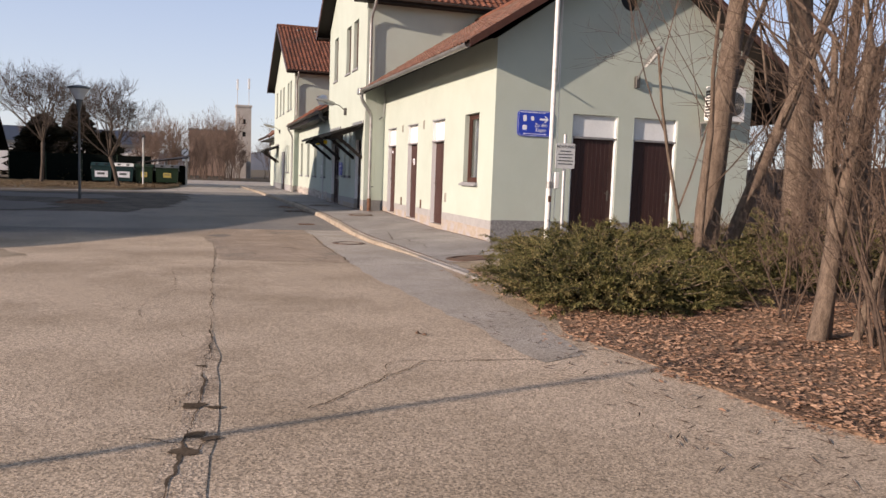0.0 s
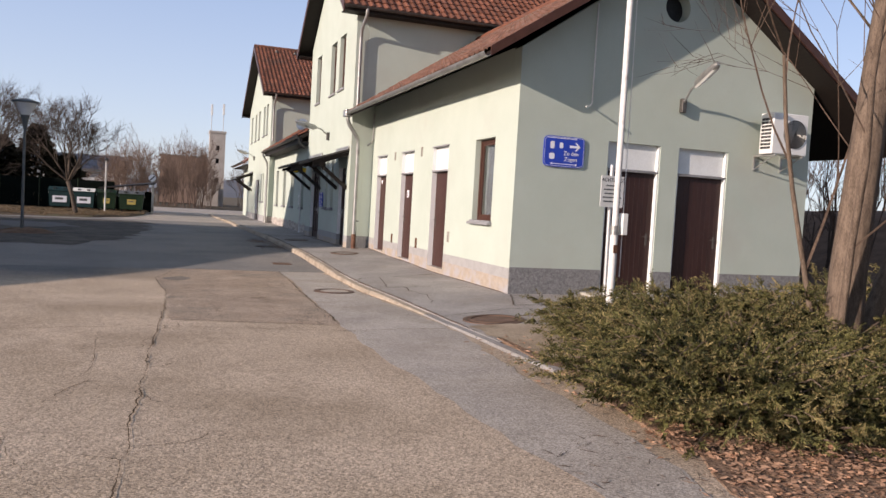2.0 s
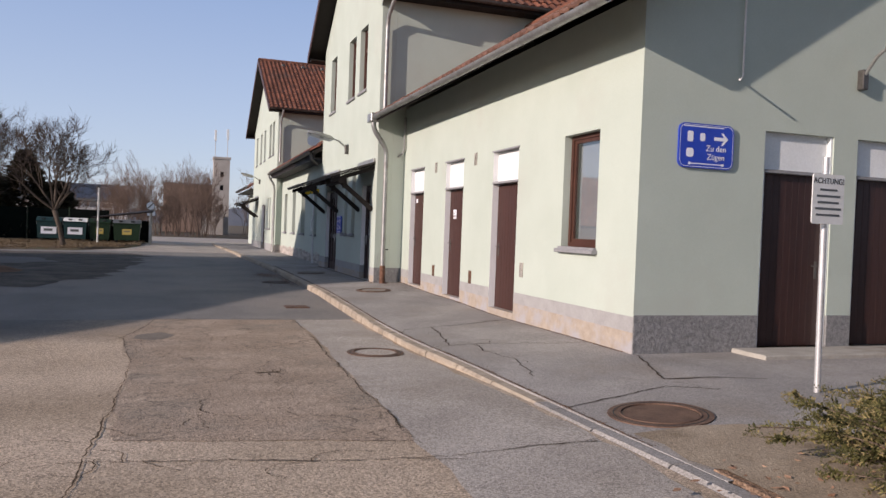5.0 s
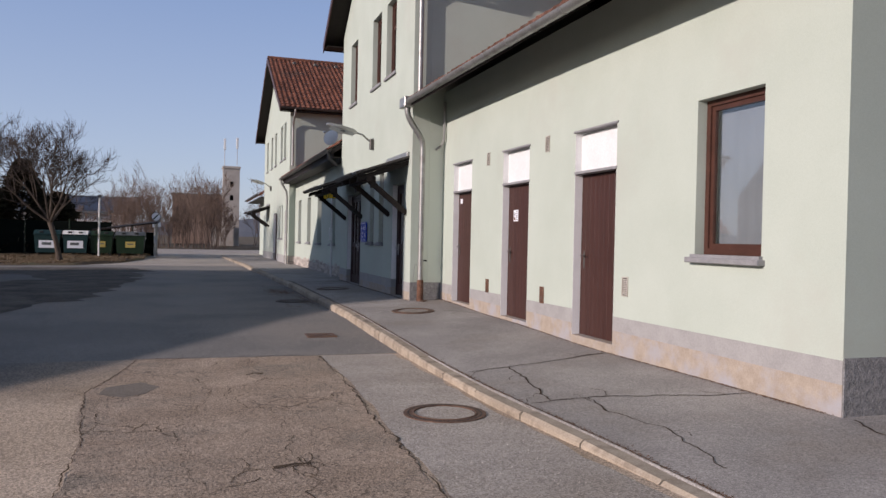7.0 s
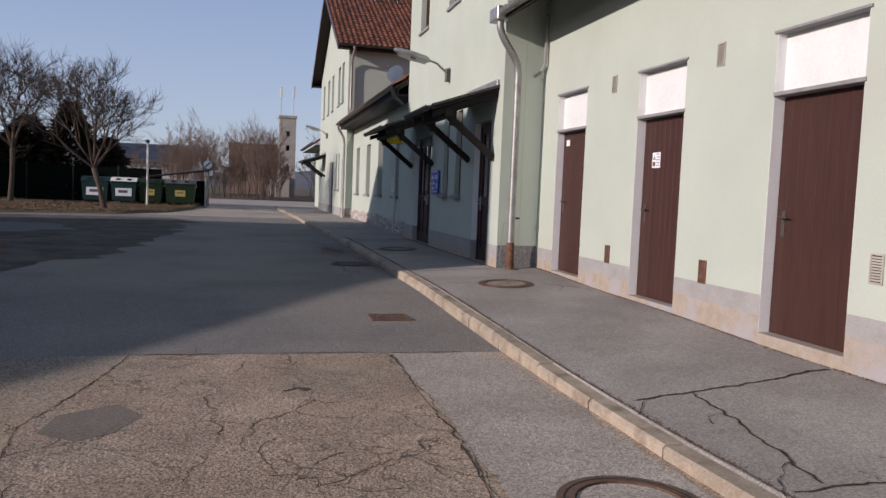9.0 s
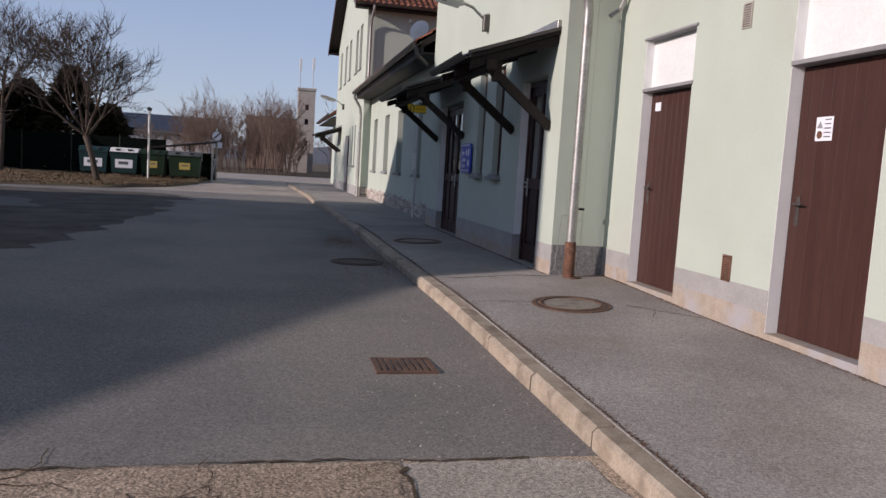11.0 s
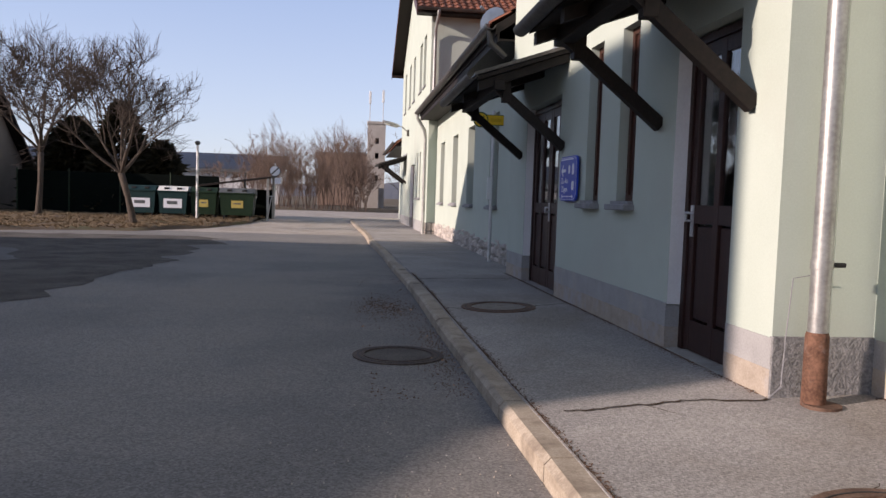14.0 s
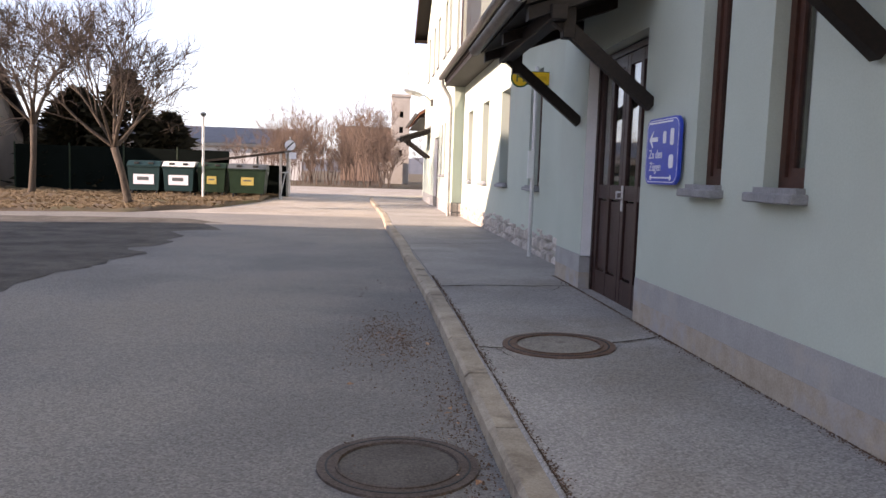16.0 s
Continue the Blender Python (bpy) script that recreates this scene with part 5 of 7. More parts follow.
gr = thing("drain_grate", (2.92, 22.18, 0.0), "rusty rectangular street drain grate", "grate")
gz = rz(2.92, 22.18) + 0.012
part("frame", Geo().box((2.70, 21.98, gz - 0.04), (2.74, 22.38, gz)).box((3.10, 21.98, gz - 0.04), (3.14, 22.38, gz)).box((2.74, 21.98, gz - 0.04), (3.10, 22.02, gz)).box((2.74, 22.34, gz - 0.04), (3.10, 22.38, gz)), IRON, gr)
part("pit", Geo().box((2.74, 22.02, gz - 0.03), (3.10, 22.34, gz - 0.014)), BLACK, gr)
for k in range(7):
    part("bar", Geo().box((2.755 + 0.049 * k, 22.02, gz - 0.02), (2.785 + 0.049 * k, 22.34, gz - 0.001)), IRON, gr)
sl = Geo().box((4.50, 5.82, 0.05), (4.95, 6.42, 0.15), 0.02)
solo("concrete_slab", sl, CONCRETE, "weathered concrete cover slab among dry leaves", "slab")


# ---- patches and cracks in the asphalt ----
def flat_patch(name, poly, zf, material, label, lift=0.005, ragged=0.04):
    """A patch with an uneven edge, following the ground."""
    pts = []
    n = len(poly)
    for i in range(n):
        a, b = Vector(poly[i]).to_3d(), Vector(poly[(i + 1) % n]).to_3d()
        k = max(1, int((b - a).length / 0.3))
        for j in range(k):
            p = a.lerp(b, j / k)
            w = 6 * ragged * noise.noise_vector((p.x * 0.9, p.y * 0.9, 7.0)) if ragged > 0.05 else Vector((0, 0, 0))
            pts.append((p.x + w.x + random.uniform(-ragged, ragged), p.y + w.y + random.uniform(-ragged, ragged)))
    bm = bmesh.new()
    vs = [bm.verts.new((x, y, 0)) for x, y in pts]
    bm.faces.new(vs)
    bmesh.ops.triangulate(bm, faces=bm.faces[:])
    for _ in range(4):
        long = [e for e in bm.edges if e.calc_length() > 0.32]
        bmesh.ops.subdivide_edges(bm, edges=long, cuts=1)
        bmesh.ops.triangulate(bm, faces=bm.faces[:])
    for v in bm.verts:
        v.co.z = zf(v.co.x, v.co.y) + lift
    me = bpy.data.meshes.new(name)
    bm.to_mesh(me)
    bm.free()
    me.materials.append(material)
    ob = new(name, me)
    return tagged(ob, label, "road patch", kind="structure")


flat_patch("road_patch", [(0.32, 13.0), (0.27, 16.5), (0.05, 18.5), (0.25, 19.4), (0.40, 20.47), (2.62, 20.47), (2.62, 20.0), (2.62, 18.1), (2.48, 15.0), (2.37, 12.6)], rz, PATCH, "cracked brown asphalt patch", 0.0045)
flat_patch("road_patch", [(2.45, 5.2), (2.36, 12.5), (2.66, 18.1), (2.66, 20.47), (3.62, 20.47), (3.66, 18.0), (3.76, 12.0), (3.5, 9.6), (3.2, 7.0), (2.9, 5.4)], rz, PATCHGREY, "smoother grey asphalt strip along the kerb", 0.003)
# gravelly ground; part of its darkness is the yard's shade put into the colour
flat_patch("rough_ground", [(-2.2, 25.6), (-1.1, 28.0), (-0.5, 31.5), (-0.5, 34.6), (-0.45, 37.5), (-0.5, 40.0), (-0.7, 42.3), (-1.9, 43.5), (-3.8, 43.6), (-8.0, 42.7), (-16.0, 42.2), (-17.0, 30.0), (-16.0, 25.0), (-8.0, 24.6), (-4.0, 25.4)], rz, ROUGHYARD, "rough earth and gravel beside the asphalt, coloured darker for shade", 0.005, 0.14)
flat_patch("road_patch", [(0.22, 18.5), (0.24, 18.85), (0.55, 19.0), (0.76, 18.8), (0.62, 18.4), (0.4, 18.3)], rz, DAMPPATCH, "small smooth dark repair patch in the asphalt", 0.0065)
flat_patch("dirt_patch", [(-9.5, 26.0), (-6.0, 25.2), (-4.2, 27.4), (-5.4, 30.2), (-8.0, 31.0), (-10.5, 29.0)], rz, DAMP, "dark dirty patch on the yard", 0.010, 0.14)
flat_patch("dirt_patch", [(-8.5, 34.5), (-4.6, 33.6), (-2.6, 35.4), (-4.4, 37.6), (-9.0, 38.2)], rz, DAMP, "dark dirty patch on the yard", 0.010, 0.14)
flat_patch("dirt_patch", [(-7.5, 13.0), (-4.2, 12.6), (-2.6, 13.6), (-3.4, 15.2), (-6.5, 16.0)], rz, SANDY, "brown sandy soil spilling over the asphalt", 0.004)


def crack(pts, zf, width=0.035, parent=None, seed=0, label="", lift=0.006, jit=0.025, side=0):
    """A ragged open crack along the points, opening and closing, with fine side cracks."""
    rnd = random.Random(seed)
    g = Geo()
    line = []
    for a, b in zip(pts, pts[1:]):
        a, b = Vector((*a, 0)), Vector((*b, 0))
        n = max(1, int((b - a).length / 0.04))
        for k in range(n):
            p = a.lerp(b, k / n)
            w = 1.6 * jit * noise.noise_vector((p.x * 2.6, p.y * 2.6, seed * 3.7)) + 1.0 * jit * noise.noise_vector((p.x * 9, p.y * 9, seed * 1.3))
            line.append(p + Vector((w.x + rnd.uniform(-0.25, 0.25) * jit, w.y + rnd.uniform(-0.25, 0.25) * jit, 0)))
    line.append(Vector((*pts[-1], 0)))
    vs = []
    for i, p in enumerate(line):
        d = (line[min(i + 1, len(line) - 1)] - line[max(i - 1, 0)]).normalized()
        s = Vector((-d.y, d.x, 0))
        w = width * max(0.16 if parent is None else 0.5, 0.42 + 0.8 * noise.noise((p.x * 1.7, p.y * 1.7, seed * 1.0)) + 0.5 * noise.noise((p.x * 11, p.y * 11, seed * 1.0))) / 2
        for q in (p + s * w * rnd.uniform(0.6, 1.3), p - s * w * rnd.uniform(0.6, 1.3)):
            vs.append((q.x, q.y, zf(q.x, q.y) + lift))
    for k in range(side):
        p = line[rnd.randrange(len(line))]
        ang = rnd.uniform(0, 6.28)
        q = p.copy()
        for j in range(rnd.randint(4, 12)):
            ang += rnd.uniform(-0.6, 0.6)
            e = q + Vector((math.cos(ang), math.sin(ang), 0)) * rnd.uniform(0.03, 0.07)
            n_ = Vector((-math.sin(ang), math.cos(ang), 0)) * rnd.uniform(0.0015, 0.0045)
            if e.y < 21 or parent is not None:
                g.add([(v.x, v.y, zf(v.x, v.y) + lift) for v in (q - n_, q + n_, e + n_, e - n_)], [(0, 3, 2, 1)])
            q = e
    g.add(vs, [(2 * i, 2 * i + 1, 2 * i + 3, 2 * i + 2) for i in range(len(line) - 1)])
    ob = part("crack", g, CRACK if parent is not None else ROADCRACK, parent)
    if parent is not None:
        return ob
    return tagged(ob, label or "dark jagged crack in the asphalt", "crack", "cracks", "structure")


flat_patch("dirt_patch", [(-0.58, 1.2), (-0.30, 2.6), (-0.17, 4.0), (-0.06, 5.4), (0.04, 6.6), (0.10, 6.6), (0.10, 5.4), (0.05, 4.0), (-0.06, 2.8), (-0.34, 1.2)], rz, CRUMBLED, "brown crumbled strip along the long crack", 0.004, 0.035)
crack([(-0.45, 1.5), (-0.2, 2.6), (-0.08, 4.0), (0.08, 6.3)], rz, 0.022, seed=1, lift=0.0075, jit=0.02, side=9)
for i, (px, py, w) in enumerate(((-0.05, 4.58, 0.09), (0.06, 4.52, 0.05), (-0.04, 4.05, 0.07), (-0.09, 3.8, 0.08), (0.03, 3.98, 0.05), (-0.22, 2.75, 0.08), (0.0, 5.5, 0.035))):
    ring_pts = [(px + w * random.uniform(0.6, 1.15) * math.cos(k * 0.7), py + 0.8 * w * random.uniform(0.5, 1.1) * math.sin(k * 0.7)) for k in range(9)]
    flat_patch("road_hole", ring_pts, rz, ROADCRACK, "small crumbled hole along the long crack", 0.0085, 0.012)
crack([(0.08, 6.3), (0.12, 9.0), (0.15, 11.0), (0.26, 13.9), (0.28, 16.6), (0.05, 18.6), (0.27, 19.4), (0.42, 20.5)], rz, 0.020, seed=2, lift=0.0075, jit=0.02, side=24)
crack([(-6.5, 12.6), (-3, 12.2), (0.2, 12.5), (2.3, 12.15), (3.7, 12.3)], rz, 0.022, seed=3, lift=0.0085, jit=0.03, side=12)
crack([(0.35, 20.49), (3.3, 20.49)], rz, 0.03, seed=4, lift=0.0085)
crack([(2.37, 12.5), (2.48, 15), (2.6, 18.1), (2.64, 20.4)], rz, 0.02, seed=5, lift=0.0085, jit=0.03)
for i, pts in enumerate((((0.9, 13.2), (1.1, 15.0), (0.95, 16.6), (1.25, 18.2), (1.0, 19.6)), ((1.0, 15.0), (1.7, 15.8), (1.75, 17.4), (2.5, 18.1)), ((1.7, 13.4), (1.75, 15.7)), ((1.25, 18.2), (1.8, 18.9), (1.7, 20.6)), ((0.3, 17.3), (1.0, 16.6)), ((1.75, 17.4), (1.25, 18.2)), ((0.6, 20.4), (1.7, 20.1)))):
    crack(pts, rz, 0.010, seed=20 + i, lift=0.0075, jit=0.07, side=5)
crack([(1.55, 15.62), (1.68, 15.70), (1.80, 15.66)], rz, 0.15, seed=43, label="small broken hole in the asphalt", lift=0.0085, side=10)
crack([(1.6, 19.25), (1.72, 19.32), (1.80, 19.25)], rz, 0.16, seed=40, label="small broken hole in the asphalt", lift=0.0085)
crack([(0.6, 4.4), (1.6, 5.4), (2.6, 5.3), (3.0, 5.5)], rz, 0.02, seed=41, lift=0.007, jit=0.04, side=1)
crack([(-0.08, 6.4), (-0.6, 8.0), (-0.3, 10.2), (-0.4, 12.1)], rz, 0.005, seed=42, lift=0.005, jit=0.02, side=6)
crack([(3.92, 18.45), (4.6, 18.5), (5.8, 18.75)], pz, 0.035, PAVE, 6, lift=0.006, jit=0.03, side=2)
crack([(4.43, 18.5), (4.30, 17.6), (4.15, 16.85)], pz, 0.03, PAVE, 7, lift=0.006, jit=0.03, side=2)
crack([(3.95, 16.8), (4.6, 16.75), (5.3, 16.4), (5.85, 16.2)], pz, 0.03, PAVE, 8, lift=0.006, jit=0.03, side=2)
crack([(4.5, 16.75), (4.4, 16.2), (4.5, 15.6), (4.3, 14.6)], pz, 0.02, PAVE, 9, lift=0.006, jit=0.03, side=2)
crack([(3.95, 25.35), (4.6, 25.4), (5.2, 25.38)], pz, 0.04, PAVE, 10, lift=0.006, jit=0.03, side=2)
crack([(3.85, 23.9), (4.55, 23.85)], pz, 0.02, PAVE, 11, lift=0.006, jit=0.03, side=2)
crack([(5.3, 23.6), (5.84, 23.0)], pz, 0.02, PAVE, 12, lift=0.006, jit=0.03, side=2)
crack([(3.78, 29.25), (4.0, 29.25)], pz, 0.04, PAVE, 13, lift=0.006, jit=0.03, side=2)
crack([(4.72, 29.3), (5.2, 29.5)], pz, 0.04, PAVE, 14, lift=0.006, jit=0.03, side=2)
crack([(3.72, 32.1), (4.4, 32.15), (5.2, 32.1)], pz, 0.04, PAVE, 15, lift=0.006, jit=0.03, side=2)
crack([(3.62, 37.0), (5.45, 37.1)], pz, 0.03, PAVE, 16, lift=0.006, jit=0.03, side=2)
crack([(5.85, 15.1), (5.4, 13.9), (6.4, 13.6)], lambda x, y: wall_z(y) if x > 5.87 else pz(x, y), 0.03, PAVE, 17, lift=0.008)
crack([(3.98, 13.3), (5.2, 13.6), (5.6, 13.3)], pz, 0.025, PAVE, 18, lift=0.006, jit=0.03, side=2)
for y0 in range(12, 58, 3):
    crack([(kerb_x(y0) + 0.16, y0), (kerb_x(y0 + 3) + 0.16, y0 + 3)], pz, 0.010, PAVE, 100 + y0, "dirty joint behind the kerb", lift=0.005, jit=0.006)

cb = thing("loose_cable", (5.27, 25.3, 0.2), "thin white cable hanging loose at the wall foot", "cable")
part("cable", Geo().tube([(5.40, MY - 0.06, 0.95), (5.30, MY - 0.05, 0.93), (5.27, MY - 0.06, 0.6), (5.24, MY - 0.09, 0.3), (5.16, MY - 0.10, 0.235)], 0.004, 5), SILL, cb)


# ---- paper notices on the store doors ----
def notice(y0, y1, z0, z1, label, bars):
    n = thing("door_notice", (AX + 0.13, y0, z0), label, "notice", "door notices")
    part("sheet", Geo().box((AX + 0.111, y0, z0), (AX + 0.1145, y1, z1)), SIGNWHITE, n)
    for k in range(bars):
        z = z1 - (z1 - z0) * (k + 0.8) / (bars + 0.6)
        part("print_bar", Geo().box((AX + 0.109, y0 + 0.018, z), (AX + 0.1105, y0 + 0.085, z + 0.009)), BINGREY, n)
    if bars:
        c = y1 - 0.045
        part("symbol", Geo().prism([(c - 0.032, z1 - 0.085), (c + 0.032, z1 - 0.085), (c, z1 - 0.03)], "x", AX + 0.109, AX + 0.1105), SILL, n, "small grey warning triangle")
        part("symbol", Geo().prism([(c + 0.03 * math.cos(a), z0 + 0.045 + 0.03 * math.sin(a)) for a in span(0, 5.9, 0.45)], "x", AX + 0.109, AX + 0.1105), RUST, n, "small round reddish ban symbol")


notice(21.83, 22.01, 1.77, 1.95, "white printed paper notice on the brown plank door", 5)
notice(24.48, 24.60, 2.15, 2.24, "small white sticker high on the brown plank door", 0)

# ---- loose grit and leaves ----
def scatter(name, count, area, zf, size, material, label, category, flat=True, seed=1, dense=None):
    rnd = random.Random(seed)
    g = Geo()
    made = 0
    while made < count:
        x, y = rnd.uniform(area[0], area[1]), rnd.uniform(area[2], area[3])
        if dense and rnd.random() > dense(x, y):
            continue
        made += 1
        s = size * rnd.uniform(0.5, 1.4)
        a = rnd.uniform(0, 6.28)
        ca, sa = math.cos(a) * s, math.sin(a) * s
        z = zf(x, y)
        if flat == "stick":
            k = rnd.uniform(0.03, 0.07)
            g.add([(x + ca, y + sa, z), (x - sa * k, y + ca * k, z + 0.004), (x - ca, y - sa, z + rnd.uniform(0, 0.01)), (x + sa * k, y - ca * k, z)], [(0, 1, 2), (0, 2, 3)])
        elif flat:
            tl = [rnd.uniform(0.05, 0.6) * s for _ in range(4)]
            g.add([(x + ca, y + sa, z + tl[0]), (x - sa * 0.6, y + ca * 0.6, z + tl[1]), (x - ca, y - sa, z + tl[2]), (x + sa * 0.6, y - ca * 0.6, z + tl[3])], [(0, 1, 2), (0, 2, 3)])
        else:
            h = s * rnd.uniform(0.4, 0.9)
            g.add([(x + ca, y + sa, z - h * 0.3), (x - sa, y + ca * 0.7, z - h * 0.3), (x - ca * 0.8, y - sa * 0.8, z - h * 0.3), (x + sa * 0.7, y - ca, z - h * 0.3), (x + ca * 0.2, y, z + h)], [(0, 1, 4), (1, 2, 4), (2, 3, 4), (3, 0, 4)])
    ob = new(name, raw_mesh(name, g, material))
    return tagged(ob, label, category, kind="stuff")


def bed_edge(y):
    return lerp(y, ((-6, 4.0), (2.5, 3.75), (4.2, 3.35), (6.3, 3.15), (7.0, 3.45), (9.8, 3.88), (11.3, 4.0)))


def bed_z(x, y):
    s = min(max((x - bed_edge(y)) / 2.2, 0), 1)
    a = max(road_z(y), 0.02) + 0.012 + 0.09 * s + 0.05 * min(s * 2, 1) * noise.noise((x * 1.3, y * 1.3, 0.5))
    k = min(max((y - 9.0) / 2.0, 0), 1)
    return a + (pz(x, y) + 0.010 - a) * k


bed = Geo().sheet(lambda s, y: (bed_edge(y) + (14.5 - bed_edge(y)) * s * s, y, bed_z(bed_edge(y) + (14.5 - bed_edge(y)) * s * s, y) if s > 0 else bed_z(bed_edge(y), y) - 0.06), span(0, 1, 0.05), span(-6, 11.4, 0.3))
solo("planting_bed", bed, LEAFBED, "brown soil bed under the bushes strewn with dry leaves", "ground", "structure")
flat_patch("dirt_patch", [(4.02, 9.3), (4.03, 11.0), (4.02, 12.3), (4.6, 12.35), (5.5, 11.9), (5.2, 11.0), (5.0, 10.0), (4.6, 9.2)], lambda x, y: bed_z(x, y) if y < 11.4 else pz(x, y), SANDY, "bare sandy soil at the foot of the juniper", 0.014)
litter = lambda x, y: 1.0 if x > bed_edge(y) + 0.15 * math.sin(y * 5) else max(0.0, 0.07 - 0.16 * (bed_edge(y) - x))
scatter("dry_leaves", 24000, (2.6, 7.0, 0.5, 7.7), lambda x, y: max(bed_z(x, y) if x > bed_edge(y) else 0, rz(x, y)) + 0.006, 0.022, LITTER, "fallen dry brown leaves lying over the bed edge", "leaves", True, 3, litter)
scatter("dry_leaves", 420, (3.4, 6.5, 7.5, 11.5), lambda x, y: bed_z(x, y) + 0.01, 0.03, LITTER, "dry leaves caught under the juniper", "leaves", True, 4)
scatter("grit", 900, (2.3, 3.72, 14, 26), lambda x, y: rz(x, y) + 0.005, 0.006, PATCHGREY, "pale loose grit along the kerb", "grit", False, 5, lambda x, y: 0.15 + 0.85 * max(0, noise.noise((x * 2, y * 0.8, 1.0))))
scatter("grit", 260, (2.9, 3.58, 26, 34), lambda x, y: rz(x, y) + 0.006, 0.009, SOIL, "dark grit and dead leaves in the gutter", "grit", False, 6, lambda x, y: max(0, noise.noise((x * 2, y * 0.9, 4.0))))
heapd = lambda x, y: math.exp(-((x - 3.2) / 0.3) ** 2 - ((y - 30.0) / 0.7) ** 2) + 0.7 * math.exp(-((x - 3.5) / 0.16) ** 2 - ((y - 27.6) / 1.4) ** 2)
scatter("dirt_crumbs", 2600, (2.3, 3.62, 26, 32), lambda x, y: rz(x, y) + 0.004, 0.006, SOIL, "dark dirt swept up against the kerb", "dirt", False, 61, heapd)
scatter("dry_leaves", 35, (2.6, 3.62, 26, 32), lambda x, y: rz(x, y) + 0.006, 0.02, LITTER, "dead leaves in the gutter dirt", "leaves", True, 62, heapd)
def edge_dirt(name, count, x_at, side, y0, y1, seed, label):
    """Fine reddish dirt and moss gathered along an edge."""
    lo, hi = min(x_at(y0), x_at(y1)) - 0.2, max(x_at(y0), x_at(y1)) + 0.2
    near = lambda x, y: math.exp(-abs(x - x_at(y)) / 0.013) * (0.25 + 0.75 * max(0, noise.noise((y * 1.1, seed * 1.0, 0.0)) + 0.3)) if (x - x_at(y)) * side > 0 else 0.0
    scatter(name, count, (lo, hi, y0, y1), lambda x, y: pz(x, y) + 0.002, 0.0055, EARTHRED, label, "dirt", False, seed, near)


EARTHRED = mat("reddish_dirt", (0.075, 0.045, 0.030), (0.17, 0.105, 0.072), 1.0, 6, 60, 0.2, per=0.3)
edge_dirt("edge_dirt", 6500, lambda y: kerb_x(y) + 0.16, 1, 12.0, 33.0, 71, "reddish moss and dirt behind the kerb")
edge_dirt("edge_dirt", 3500, lambda y: AX - 0.006, -1, 15.3, 25.3, 72, "reddish dirt along the foot of the annex wall")
edge_dirt("edge_dirt", 2600, lambda y: 5.212, -1, 25.5, 33.0, 73, "dirt along the foot of the station wall")
scatter("twig_bits", 420, (2.4, 4.2, 2.0, 7.5), lambda x, y: max(bed_z(x, y) if x > bed_edge(y) else 0, rz(x, y)) + 0.006, 0.06, TWIG, "small broken twigs on the asphalt edge", "twigs", "stick", 7)
scatter("clod", 3, (1.78, 1.95, 6.28, 6.42), lambda x, y: rz(x, y) + 0.01, 0.05, SOIL, "small clod of earth on the asphalt", "clod", False, 8)


# ---- plants ----
def grow(rnd, g_thick, g_thin, p, d, length, r, level, levels, droop=0.0, curl=0.25, kids=(3, 5), ratio=0.62, thin_at=0.012, rmin=0.0035, rise=0.18, wide=0.0):
    """A limb and its branches, limb by limb."""
    n = 5 if level < 2 else 4
    pts, rs = [p.copy()], [r]
    q = p.copy()
    d = d.normalized()
    end = r * (0.55 if level < levels else 0.3)
    for i in range(n):
        d = (d + Vector((rnd.uniform(-curl, curl), rnd.uniform(-curl, curl), rnd.uniform(-curl, curl) * 0.6 + 0.06 - droop * 0.1)) * (0.55 if level else 0.3)).normalized()
        q = q + d * (length / n)
        pts.append(q.copy())
        rs.append(r + (end - r) * (i + 1) / n)
    (g_thick if r > thin_at else g_thin).tube(pts, rs, 8 if level == 0 else 6 if r > 0.04 else 3, False)
    if level >= levels:
        return
    for k in range(rnd.randint(*kids)):
        t = rnd.uniform(0.35, 1.0) if k else 1.0
        f = t * n
        i = min(int(f), n - 1)
        at = pts[i].lerp(pts[i + 1], f - i)
        side = d.orthogonal().normalized()
        side.rotate(Matrix.Rotation(rnd.uniform(0, 6.28), 3, d))
        nd = (d * rnd.uniform(0.5, 1.0) + side * (rnd.uniform(0.35, 0.8) + wide) + Vector((0, 0, rise - droop)))
        grow(rnd, g_thick, g_thin, at, nd, length * ratio * rnd.uniform(0.75, 1.2), max(rs[i] * rnd.uniform(0.45, 0.65) * (0.5 if level == 0 and length > 3.2 else 1), rmin), level + 1, levels, droop, curl, kids, ratio, thin_at, rmin, rise, wide)


def bare_tree(at, stems, label, seed, levels=5, bark=BARK, twig=TWIG, kids=(3, 5), group="bare trees", thin_at=0.02, ratio=0.66, name="bare_tree", rmin=0.0035, rise=0.18, wide=0.0):
    rnd = random.Random(seed)
    t = thing(name, at, label, "tree", group)
    a, b = Geo(), Geo()
    for (ox, oy), d, length, r in stems:
        grow(rnd, a, b, Vector(at) + Vector((ox, oy, -0.1)), Vector(d), length, r, 0, levels, 0.0, 0.22, kids, ratio, thin_at, rmin, rise, wide)
    me = raw_mesh("trunk", a, bark)
    me.shade_smooth()
    part("trunk", me, None, t, "ridged grey-brown trunk and limbs")
    tagged(part("crown", raw_mesh("crown", b, twig), None, t, "leafless crown of fine twigs"), kind="stuff")
    return t


bare_tree((6.36, 8.6, 0.12), (((0, 0), (0.07, 0.0, 1), 5.6, 0.18), ((0.10, 0.03), (0.42, 0.05, 1), 4.4, 0.11), ((-0.16, -0.10), (-0.05, -0.03, 1), 3.6, 0.04), ((-0.12, 0.12), (-0.12, 0.05, 1), 3.2, 0.03)), "multi-stemmed leafless tree behind the juniper", 14, 5, kids=(4, 5))
